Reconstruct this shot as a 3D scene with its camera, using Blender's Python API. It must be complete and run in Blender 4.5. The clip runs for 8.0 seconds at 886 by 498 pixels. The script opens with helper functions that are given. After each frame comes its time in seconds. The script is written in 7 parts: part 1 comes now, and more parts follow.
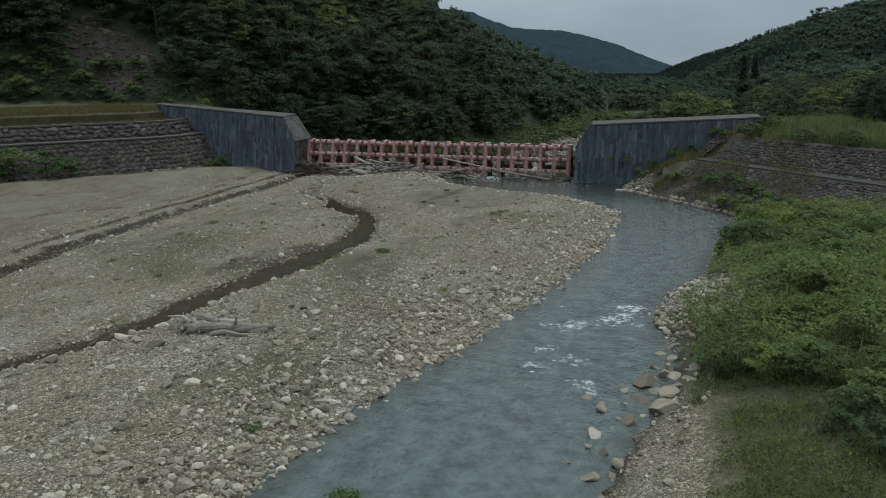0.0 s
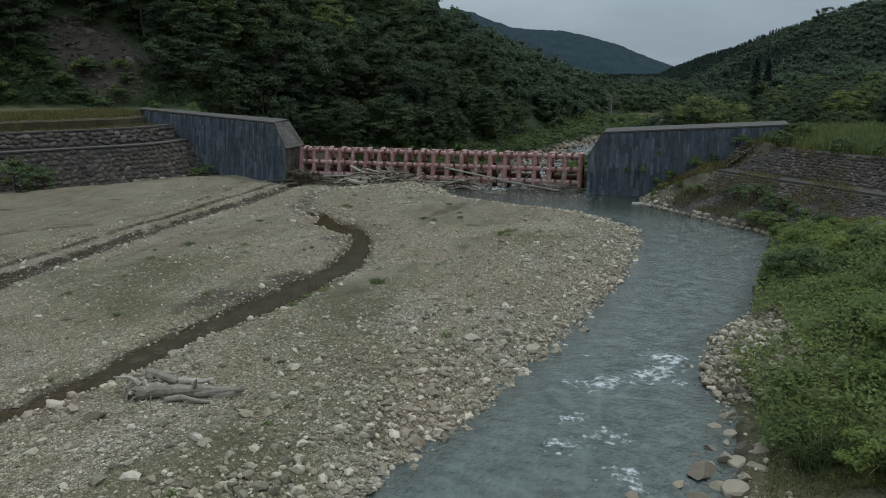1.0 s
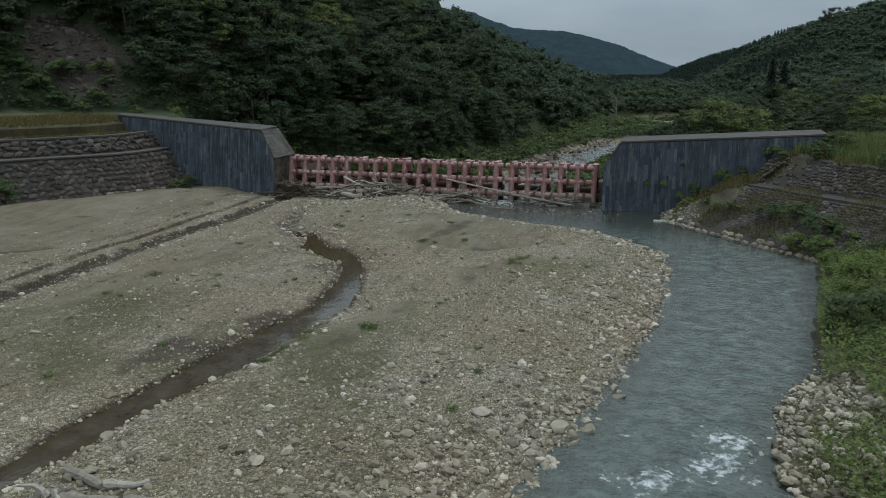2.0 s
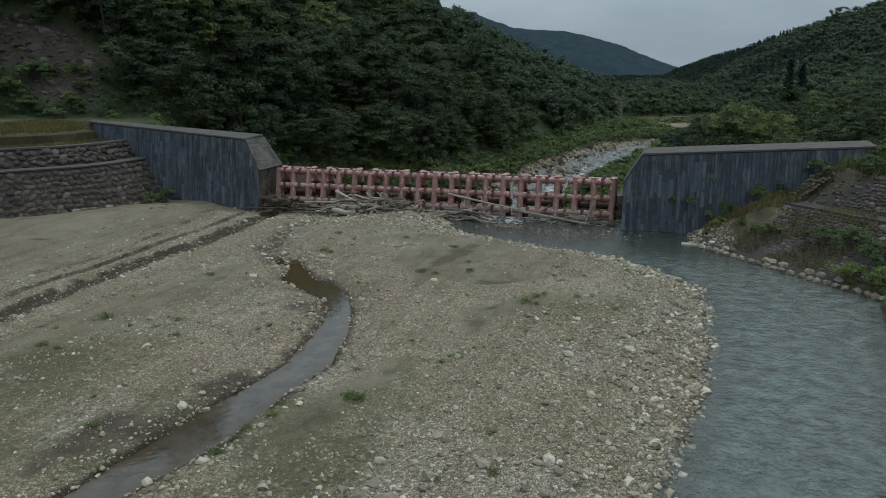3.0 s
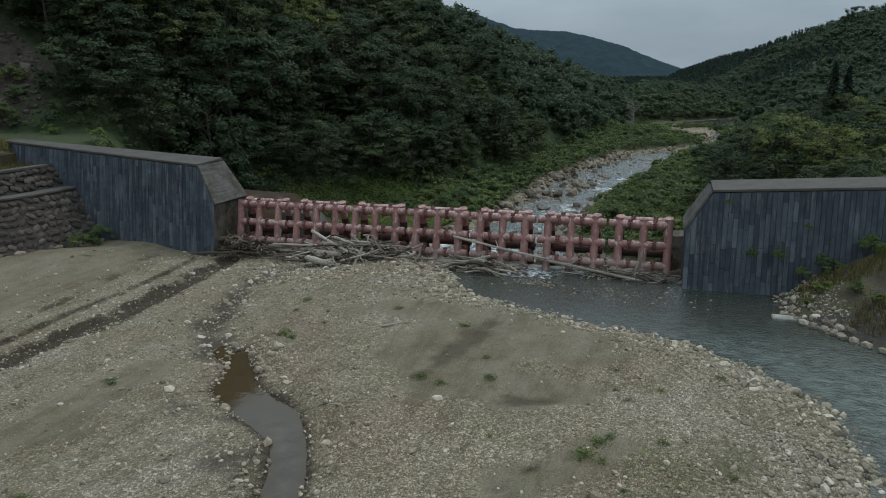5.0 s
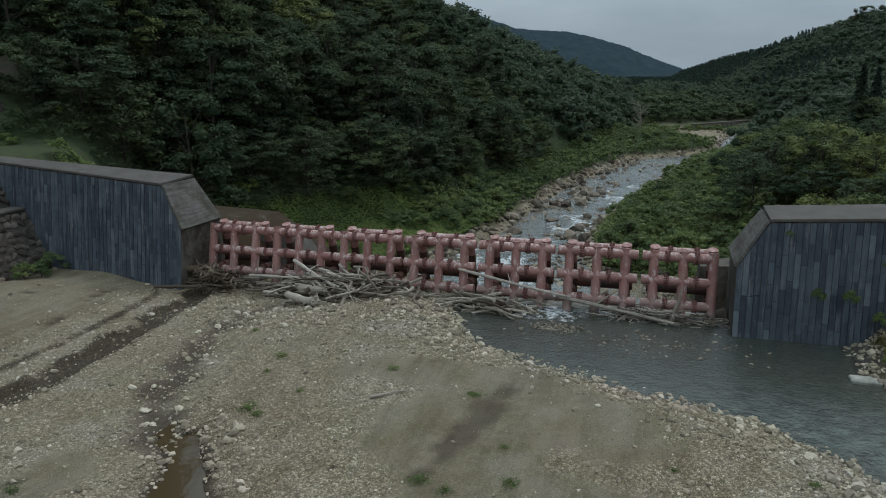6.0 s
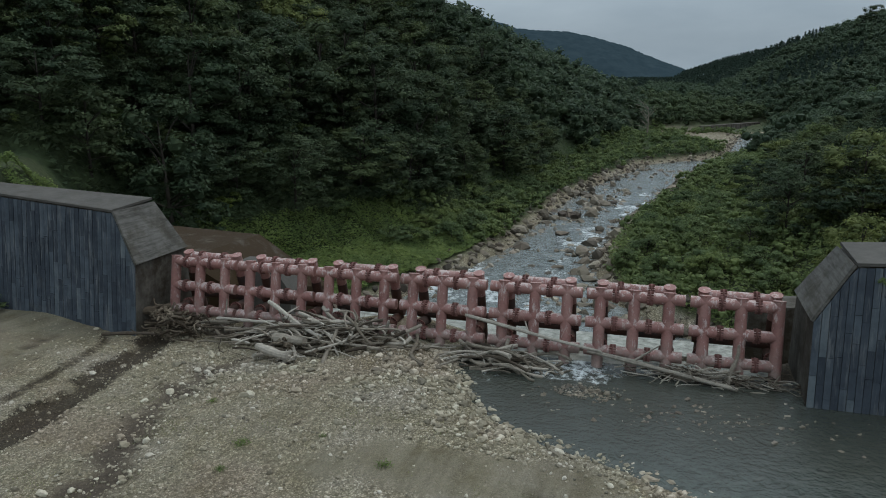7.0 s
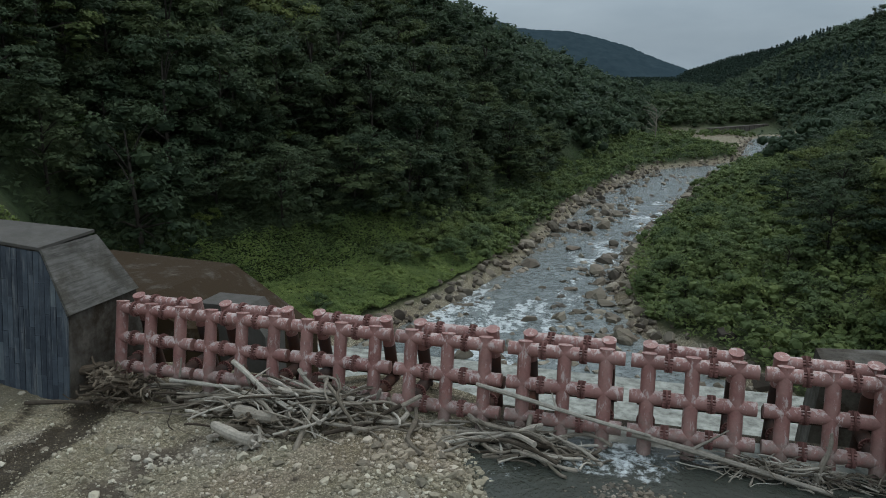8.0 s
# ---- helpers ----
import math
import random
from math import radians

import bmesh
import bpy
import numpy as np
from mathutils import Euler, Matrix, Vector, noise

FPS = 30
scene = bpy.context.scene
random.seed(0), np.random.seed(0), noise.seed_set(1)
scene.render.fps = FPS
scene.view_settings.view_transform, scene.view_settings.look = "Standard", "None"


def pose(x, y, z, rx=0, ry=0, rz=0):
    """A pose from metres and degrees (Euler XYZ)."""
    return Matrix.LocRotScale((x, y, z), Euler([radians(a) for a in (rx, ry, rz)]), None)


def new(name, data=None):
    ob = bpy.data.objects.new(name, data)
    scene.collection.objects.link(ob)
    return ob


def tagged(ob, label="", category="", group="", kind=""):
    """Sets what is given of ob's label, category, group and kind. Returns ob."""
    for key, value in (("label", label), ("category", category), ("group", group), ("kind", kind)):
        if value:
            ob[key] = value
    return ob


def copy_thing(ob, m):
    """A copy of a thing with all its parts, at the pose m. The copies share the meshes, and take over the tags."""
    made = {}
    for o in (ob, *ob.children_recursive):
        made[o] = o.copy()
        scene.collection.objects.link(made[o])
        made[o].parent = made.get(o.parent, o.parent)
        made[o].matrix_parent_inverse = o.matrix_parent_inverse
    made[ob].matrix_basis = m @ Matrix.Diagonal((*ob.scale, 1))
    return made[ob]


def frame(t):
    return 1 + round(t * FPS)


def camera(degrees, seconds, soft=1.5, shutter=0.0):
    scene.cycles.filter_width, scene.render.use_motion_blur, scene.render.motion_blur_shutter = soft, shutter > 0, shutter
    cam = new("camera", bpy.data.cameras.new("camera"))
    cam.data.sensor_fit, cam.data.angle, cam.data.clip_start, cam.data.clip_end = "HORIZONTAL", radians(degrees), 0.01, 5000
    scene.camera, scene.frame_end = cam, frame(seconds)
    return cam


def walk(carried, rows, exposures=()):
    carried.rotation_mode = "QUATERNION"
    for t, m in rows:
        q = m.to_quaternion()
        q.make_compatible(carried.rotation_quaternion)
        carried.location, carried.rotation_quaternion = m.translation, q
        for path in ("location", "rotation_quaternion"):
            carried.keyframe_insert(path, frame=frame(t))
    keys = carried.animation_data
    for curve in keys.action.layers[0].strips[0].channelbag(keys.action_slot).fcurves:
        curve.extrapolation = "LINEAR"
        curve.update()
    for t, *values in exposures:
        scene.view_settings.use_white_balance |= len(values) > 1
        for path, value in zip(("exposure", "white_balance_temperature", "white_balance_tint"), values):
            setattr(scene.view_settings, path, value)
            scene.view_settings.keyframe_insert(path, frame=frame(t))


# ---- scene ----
cam = camera(61.2, 8.0, 1.0)
METRES, EYE, TILT, LEAN, TURN = 60.0, 12.72, 0.0, 0.0, 16.6
ROWS = [
    (0.0, 0.0, 0.0, 0.0, -0.06, -13.3, 0.25),
    (0.5, -0.0014, 0.0495, 0.0024, -0.05, -13.29, 0.24),
    (1.0, -0.0028, 0.1025, 0.005, -0.05, -13.29, 0.22),
    (1.5, -0.004, 0.1586, 0.0076, -0.04, -13.28, 0.18),
    (3.0, -0.007, 0.3388, 0.0155, -0.01, -13.27, 0.16),
    (3.5, -0.0083, 0.4017, 0.0182, -0.0, -13.26, 0.16),
    (4.0, -0.0095, 0.4658, 0.0207, 0.0, -13.26, 0.17),
    (4.5, -0.0108, 0.531, 0.0231, 0.0, -13.25, 0.15),
    (6.0, -0.0153, 0.7301, 0.0304, 0.02, -13.23, 0.11),
    (6.5, -0.0167, 0.797, 0.0327, 0.04, -13.22, 0.12),
    (7.0, -0.0181, 0.8644, 0.0351, 0.05, -13.22, 0.13),
    (7.5, -0.0197, 0.9316, 0.0374, 0.06, -13.23, 0.11),
    (8.0, -0.0218, 0.9989, 0.0399, 0.05, -13.25, 0.1),
]
walk(cam, [(t, pose(0, 0, EYE, TILT, LEAN, TURN) @ pose(METRES * x, METRES * y, METRES * z, 90 + pitch, roll, yaw)) for t, x, y, z, yaw, pitch, roll in ROWS])

# ---- world and sun ----
world = bpy.data.worlds.new("overcast")
scene.world = world
world.use_nodes = True
wn, wl = world.node_tree.nodes, world.node_tree.links
bg = wn["Background"]
sky = wn.new("ShaderNodeTexSky")
sky.sky_type = "NISHITA"
sky.sun_disc = False
sky.sun_elevation, sky.sun_rotation = radians(58), radians(150)
sky.air_density, sky.dust_density = 1.0, 4.0
tc = wn.new("ShaderNodeTexCoord")
cl = wn.new("ShaderNodeTexNoise")
cl.inputs["Scale"].default_value = 2.2
cl.inputs["Detail"].default_value = 7
cl.inputs["Roughness"].default_value = 0.55
mp = wn.new("ShaderNodeMapping")
mp.inputs["Scale"].default_value = (1, 1, 3.2)
wl.new(tc.outputs["Generated"], mp.inputs["Vector"])
wl.new(mp.outputs["Vector"], cl.inputs["Vector"])
cr = wn.new("ShaderNodeValToRGB")
cr.color_ramp.elements[0].position, cr.color_ramp.elements[1].position = 0.3, 0.75
cr.color_ramp.elements[0].color = (2.95, 3.76, 4.46, 1)
cr.color_ramp.elements[1].color = (4.8, 5.75, 6.45, 1)
wl.new(cl.outputs["Fac"], cr.inputs["Fac"])
mx = wn.new("ShaderNodeMixRGB")
mx.inputs["Fac"].default_value = 0.94
wl.new(sky.outputs["Color"], mx.inputs["Color1"])
wl.new(cr.outputs["Color"], mx.inputs["Color2"])
# an overcast sky is brighter overhead than at the horizon
sep = wn.new("ShaderNodeSeparateXYZ")
wl.new(tc.outputs["Generated"], sep.inputs[0])
zen = wn.new("ShaderNodeMapRange")
zen.inputs["From Min"].default_value, zen.inputs["From Max"].default_value = 0.04, 0.75
zen.inputs["To Min"].default_value, zen.inputs["To Max"].default_value = 1.24, 3.6
wl.new(sep.outputs["Z"], zen.inputs["Value"])
up = wn.new("ShaderNodeVectorMath")
up.operation = "SCALE"
wl.new(mx.outputs["Color"], up.inputs[0])
wl.new(zen.outputs["Result"], up.inputs["Scale"])
wl.new(up.outputs["Vector"], bg.inputs["Color"])
bg.inputs["Strength"].default_value = 0.106
sun = new("sun", bpy.data.lights.new("sun", "SUN"))
sun.data.energy, sun.data.angle, sun.data.color = 1.4, radians(25), (1.0, 0.96, 0.9)
sun.matrix_world = pose(0, 0, 80, 32, 0, 150)
scene.view_settings.exposure = -0.65


# ---- tools ----
def part(name, bm, material, parent=None, label="", smooth=False):
    """A bmesh as one mesh object, under its thing if a parent is given."""
    me = bpy.data.meshes.new(name)
    bm.to_mesh(me)
    bm.free()
    return part_of(name, me, material, parent, label, smooth)


def part_of(name, me, material, parent=None, label="", smooth=False):
    if material is not None and not me.materials:
        me.materials.append(material)
    if smooth:
        me.shade_smooth()
    ob = new(name, me)
    if parent is not None:
        ob.parent = parent
    if label:
        tagged(ob, label)
    return ob


def mesh_np(name, verts, faces):
    """A mesh from arrays; all faces have the same number of corners."""
    verts, faces = np.asarray(verts, np.float32), np.asarray(faces, np.int32)
    me = bpy.data.meshes.new(name)
    me.vertices.add(len(verts))
    me.vertices.foreach_set("co", verts.ravel())
    n, k = faces.shape
    me.loops.add(n * k)
    me.loops.foreach_set("vertex_index", faces.ravel())
    me.polygons.add(n)
    me.polygons.foreach_set("loop_start", np.arange(0, n * k, k, dtype=np.int32))
    me.update(calc_edges=True)
    me.shade_flat()
    return me


def add_box(bm, lo, hi, m=None, bevel=0.0):
    r = bmesh.ops.create_cube(bm, size=1)
    vs = r["verts"]
    for v in vs:
        v.co = Vector([lo[i] + (v.co[i] + 0.5) * (hi[i] - lo[i]) for i in range(3)])
    if m is not None:
        bmesh.ops.transform(bm, matrix=m, verts=vs)
    if bevel:
        es = list({e for v in vs for e in v.link_edges})
        bmesh.ops.bevel(bm, geom=es, offset=bevel, segments=1, affect="EDGES")


def add_tube(bm, pts, radii, n=10, cap=True):
    """A tapered tube along points."""
    rings = []
    pts = [Vector(p) for p in pts]
    for i, p in enumerate(pts):
        d = (pts[min(i + 1, len(pts) - 1)] - pts[max(i - 1, 0)]).normalized()
        a = Vector((0, 0, 1)) if abs(d.z) < 0.9 else Vector((1, 0, 0))
        u = d.cross(a).normalized()
        w = d.cross(u)
        rings.append([bm.verts.new(p + (u * math.cos(t) + w * math.sin(t)) * radii[i]) for t in [2 * math.pi * k / n for k in range(n)]])
    for a, b in zip(rings, rings[1:]):
        for k in range(n):
            bm.faces.new((a[k], a[(k + 1) % n], b[(k + 1) % n], b[k]))
    if cap:
        bm.faces.new(list(reversed(rings[0])))
        bm.faces.new(rings[-1])


def add_prism(bm, poly, axis_from, axis_to, axis="x"):
    """Polygon of (a, b) pairs drawn out along an axis: (y, z) along x, or (x, z) along y, or (x, y) along z."""
    def at(p, s):
        return {"x": (s, p[0], p[1]), "y": (p[0], s, p[1]), "z": (p[0], p[1], s)}[axis]
    a = [bm.verts.new(at(p, axis_from)) for p in poly]
    b = [bm.verts.new(at(p, axis_to)) for p in poly]
    n = len(poly)
    bm.faces.new(a)
    bm.faces.new(list(reversed(b)))
    for i in range(n):
        bm.faces.new((a[i], b[i], b[(i + 1) % n], a[(i + 1) % n]))
    bmesh.ops.recalc_face_normals(bm, faces=bm.faces)


def vnoise(x, y, s=0):
    """Smooth value noise of arrays, 0 to 1."""
    x, y = np.asarray(x, float) + 1000.0, np.asarray(y, float) + 1000.0
    i, j = np.floor(x).astype(np.int64), np.floor(y).astype(np.int64)
    f, g = x - i, y - j
    f, g = f * f * (3 - 2 * f), g * g * (3 - 2 * g)

    def h(a, b):
        q = (a * 374761393 + b * 668265263 + s * 1442695041) & 0x7FFFFFFF
        q = ((q ^ (q >> 13)) * 1274126177) & 0x7FFFFFFF
        return ((q ^ (q >> 16)) & 0xFFFF) / 65535.0
    return (h(i, j) * (1 - f) + h(i + 1, j) * f) * (1 - g) + (h(i, j + 1) * (1 - f) + h(i + 1, j + 1) * f) * g


def fbm(x, y, s=0, o=4):
    t, a, w = 0, 0.5, 0
    for k in range(o):
        t = t + a * vnoise(x * 2 ** k, y * 2 ** k, s + k)
        w += a
        a *= 0.5
    return t / w


def side_dist(x, y, poly):
    """Distance to a polyline, positive on its left hand."""
    best = np.full(np.shape(x), 1e9)
    sign = np.ones(np.shape(x))
    for (ax, ay), (bx, by) in zip(poly, poly[1:]):
        dx, dy = bx - ax, by - ay
        t = np.clip(((x - ax) * dx + (y - ay) * dy) / (dx * dx + dy * dy), 0, 1)
        d = np.hypot(x - ax - t * dx, y - ay - t * dy)
        s = np.where(dx * (y - ay) - dy * (x - ax) >= 0, 1.0, -1.0)
        near = d < best - 1e-9
        best, sign = np.where(near, d, best), np.where(near, s, sign)
    return best * sign


def inside(x, y, poly):
    r = np.zeros(np.shape(x), bool)
    for (ax, ay), (bx, by) in zip(poly, poly[1:] + poly[:1]):
        c = (ay > y) != (by > y)
        r ^= c & (x < (bx - ax) * (y - ay) / (by - ay + 1e-12) + ax)
    return r


def poly_dist(x, y, poly):
    """Distance to a polygon's rim, negative inside."""
    d = np.abs(side_dist(x, y, poly + poly[:1]))
    return np.where(inside(x, y, poly), -d, d)


def ramp(d, a, b):
    t = np.clip((d - a) / (b - a), 0, 1)
    return t * t * (3 - 2 * t)


# ---- materials ----
class Nodes:
    """Short forms for a node material."""

    def __init__(self, name, rough=0.8, metal=0.0, spec=0.4):
        self.m = bpy.data.materials.new(name)
        self.m.use_nodes = True
        self.t = self.m.node_tree
        self.b = self.t.nodes["Principled BSDF"]
        self.b.inputs["Roughness"].default_value = rough
        self.b.inputs["Metallic"].default_value = metal
        self.b.inputs["Specular IOR Level"].default_value = spec
        self.co = self.t.nodes.new("ShaderNodeTexCoord").outputs["Object"]
        self.geo = self.t.nodes.new("ShaderNodeNewGeometry")
        self.info = self.t.nodes.new("ShaderNodeObjectInfo")

    def put(self, socket, value):
        if hasattr(value, "links"):
            self.t.links.new(value, socket)
        else:
            socket.default_value = value

    def world_co(self):
        return self.geo.outputs["Position"]

    def noise(self, scale, detail=4, rough=0.6, co=None, stretch=None):
        n = self.t.nodes.new("ShaderNodeTexNoise")
        co = co or self.co
        if stretch:
            mp = self.t.nodes.new("ShaderNodeMapping")
            mp.inputs["Scale"].default_value = stretch
            self.t.links.new(co, mp.inputs["Vector"])
            co = mp.outputs["Vector"]
        self.t.links.new(co, n.inputs["Vector"])
        n.inputs["Scale"].default_value, n.inputs["Detail"].default_value, n.inputs["Roughness"].default_value = scale, detail, rough
        return n.outputs["Fac"]

    def voronoi(self, scale, out="Distance", feature="F1", co=None):
        n = self.t.nodes.new("ShaderNodeTexVoronoi")
        n.feature = feature
        self.t.links.new(co or self.co, n.inputs["Vector"])
        n.inputs["Scale"].default_value = scale
        return n.outputs[out]

    def ramp(self, fac, stops):
        n = self.t.nodes.new("ShaderNodeValToRGB")
        e = n.color_ramp.elements
        while len(e) < len(stops):
            e.new(0.5)
        for k, (p, c) in enumerate(stops):
            e[k].position = p
            e[k].color = (*c, 1) if isinstance(c, tuple) else (c, c, c, 1)
        self.put(n.inputs["Fac"], fac)
        return n.outputs["Color"]

    def mix(self, fac, a, b, kind="MIX"):
        n = self.t.nodes.new("ShaderNodeMixRGB")
        n.blend_type = kind
        for s, v in zip(n.inputs, (fac, a, b)):
            self.put(s, (*v, 1) if isinstance(v, tuple) and len(v) == 3 else v)
        return n.outputs["Color"]

    def math(self, op, a, b=0.0):
        n = self.t.nodes.new("ShaderNodeMath")
        n.operation = op
        self.put(n.inputs[0], a)
        self.put(n.inputs[1], b)
        return n.outputs[0]

    def attr(self, name):
        n = self.t.nodes.new("ShaderNodeAttribute")
        n.attribute_name = name
        s = self.t.nodes.new("ShaderNodeSeparateColor")
        self.t.links.new(n.outputs["Color"], s.inputs[0])
        return s.outputs

    def done(self, colour, bump=None, strength=0.5, dist=0.05, rough=None):
        self.put(self.b.inputs["Base Color"], (*colour, 1) if isinstance(colour, tuple) else colour)
        if rough is not None:
            self.put(self.b.inputs["Roughness"], rough)
        if bump is not None:
            n = self.t.nodes.new("ShaderNodeBump")
            n.inputs["Strength"].default_value, n.inputs["Distance"].default_value = strength, dist
            self.t.links.new(bump, n.inputs["Height"])
            self.t.links.new(n.outputs["Normal"], self.b.inputs["Normal"])
        return self.m


def ground_material():
    k = Nodes("gravel_and_soil", 0.92, 0, 0.25)
    z = k.attr("zone")          # grass, wet ground and painted scarp shade, sand
    q = k.attr("cover")         # forest floor, bare slope, brown mud
    c1 = k.voronoi(13.0, "Color")
    c2 = k.voronoi(30.0, "Color")
    s1 = k.ramp(k.math("ADD", k.math("MULTIPLY", c1, 0.5), k.math("MULTIPLY", c2, 0.5)), [(0.2, (0.085, 0.074, 0.056)), (0.5, (0.175, 0.157, 0.124)), (0.62, (0.24, 0.214, 0.172)), (0.8, (0.5, 0.46, 0.39))])
    fine = k.ramp(k.noise(38, 5), [(0.3, (0.115, 0.103, 0.08)), (0.7, (0.215, 0.195, 0.157))])
    big = k.noise(0.16, 5)
    gravel = k.mix(k.math("MULTIPLY", z[2], 0.85), s1, fine)
    gravel = k.mix(0.5, gravel, k.ramp(big, [(0.35, (0.66, 0.63, 0.55)), (0.65, (1.12, 1.1, 1.05))]), "MULTIPLY")
    tint = k.noise(0.55, 6, 0.7)
    gravel = k.mix(1.0, gravel, k.ramp(k.noise(0.16, 5, 0.6, k.world_co()), [(0.38, (1.08, 1.0, 0.96)), (0.5, (1.0, 0.985, 0.91)), (0.62, (1.04, 1.02, 1.02))]), "MULTIPLY")
    gravel = k.mix(0.85, gravel, k.ramp(tint, [(0.35, (0.82, 0.79, 0.68)), (0.5, (1.0, 0.98, 0.93)), (0.66, (1.1, 1.1, 1.1))]), "MULTIPLY")
    band = k.noise(1.3, 8, 0.7, None, (1.0, 0.12, 1.0))
    gravel = k.mix(0.7, gravel, k.ramp(band, [(0.35, (0.7, 0.68, 0.62)), (0.5, (1.0, 1.0, 0.98)), (0.68, (1.18, 1.17, 1.15))]), "MULTIPLY")
    green = k.ramp(k.noise(5.0, 5), [(0.3, (0.05, 0.05, 0.022)), (0.7, (0.115, 0.108, 0.056))])
    col = k.mix(k.ramp(k.math("ADD", z[0], k.math("MULTIPLY", k.math("SUBTRACT", k.noise(2.6, 6, 0.7), 0.5), 1.3)), [(0.3, 0.0), (0.75, 0.92)]), gravel, green)
    forest = k.ramp(k.noise(1.4, 6, 0.7), [(0.3, (0.022, 0.033, 0.015)), (0.7, (0.055, 0.075, 0.03))])
    col = k.mix(q[0], col, forest)
    slip = k.ramp(k.noise(0.9, 8, 0.75), [(0.3, (0.022, 0.018, 0.014)), (0.7, (0.085, 0.07, 0.056))])
    col = k.mix(q[1], col, slip)
    col = k.mix(k.math("MULTIPLY", q[2], 0.85), col, k.ramp(k.noise(3.0, 6, 0.7), [(0.3, (0.075, 0.055, 0.039)), (0.7, (0.16, 0.127, 0.097))]))
    col = k.mix(z[1], col, k.mix(1.0, col, (0.2, 0.172, 0.145), "MULTIPLY"))
    edge = k.voronoi(13.0, "Distance")
    edge2 = k.voronoi(30.0, "Distance")
    bump = k.math("ADD", k.math("MULTIPLY", edge, -0.8), k.math("ADD", k.math("MULTIPLY", edge2, -0.35), k.math("MULTIPLY", k.noise(30, 4), 0.25)))
    rough = k.math("SUBTRACT", 0.95, k.math("MULTIPLY", z[1], 0.12))
    return k.done(col, bump, 0.9, 0.07, rough)


def stone_material(name, dark, mid, light, scale=6.0):
    k = Nodes(name, 0.88, 0, 0.3)
    isl = k.geo.outputs["Random Per Island"]
    v = k.math("FRACT", k.math("ADD", isl, k.info.outputs["Random"]))
    tone = k.ramp(v, [(0.0, dark), (0.4, mid), (0.7, tuple(c * 1.1 for c in mid)), (1.0, light)])
    n = k.noise(scale, 6, 0.7, k.world_co())
    col = k.mix(0.7, tone, k.ramp(n, [(0.3, (0.62, 0.61, 0.6)), (0.7, (1.2, 1.2, 1.18))]), "MULTIPLY")
    film = k.noise(0.16, 5, 0.6, k.world_co())
    col = k.mix(1.0, col, k.ramp(film, [(0.38, (1.08, 1.0, 0.96)), (0.5, (1.0, 0.985, 0.91)), (0.62, (1.04, 1.02, 1.02))]), "MULTIPLY")
    return k.done(col, k.noise(scale * 4, 5, 0.7, k.world_co()), 0.5, 0.04)


def concrete_material(name, base, stain=(0.06, 0.055, 0.045), moss=0.0, mosscol=(0.07, 0.055, 0.02), grain=(1, 1, 0.12), mould=1.6):
    k = Nodes(name, 0.9, 0, 0.25)
    w = k.world_co()
    col = k.ramp(k.noise(0.9, 7, 0.65, w), [(0.3, tuple(c * 0.7 for c in base)), (0.7, tuple(c * 1.15 for c in base))])
    streak = k.ramp(k.noise(mould, 6, 0.7, w, grain), [(0.42, 0.0), (0.72, 0.85)])
    col = k.mix(streak, col, stain)
    if moss:
        col = k.mix(k.ramp(k.noise(0.7, 7, 0.7, w), [(0.5 - 0.35 * moss, 0.0), (0.75 - 0.35 * moss, 1.0)]), col, mosscol)
    return k.done(col, k.noise(14, 6, 0.7, w), 0.35, 0.03)


def plank_material():
    k = Nodes("dark_facing_board", 0.8, 0, 0.3)
    w = k.world_co()
    v = k.info.outputs["Random"]
    col = k.ramp(v, [(0.0, (0.03, 0.037, 0.048)), (0.5, (0.046, 0.056, 0.07)), (0.9, (0.064, 0.077, 0.092)), (1.0, (0.1, 0.116, 0.128))])
    col = k.mix(0.8, col, k.ramp(k.noise(1.4, 6, 0.7, w), [(0.3, (0.55, 0.56, 0.58)), (0.7, (1.3, 1.3, 1.25))]), "MULTIPLY")
    pale = k.ramp(k.noise(2.4, 6, 0.75, w, (2.2, 1, 0.16)), [(0.52, 0.0), (0.7, 0.8)])
    col = k.mix(pale, col, (0.16, 0.165, 0.165))
    rust = k.ramp(k.noise(0.55, 5, 0.7, w), [(0.62, 0.0), (0.8, 0.55)])
    col = k.mix(rust, col, (0.05, 0.045, 0.03))
    return k.done(col, k.noise(9, 6, 0.7, w, (3, 3, 0.4)), 0.4, 0.02)


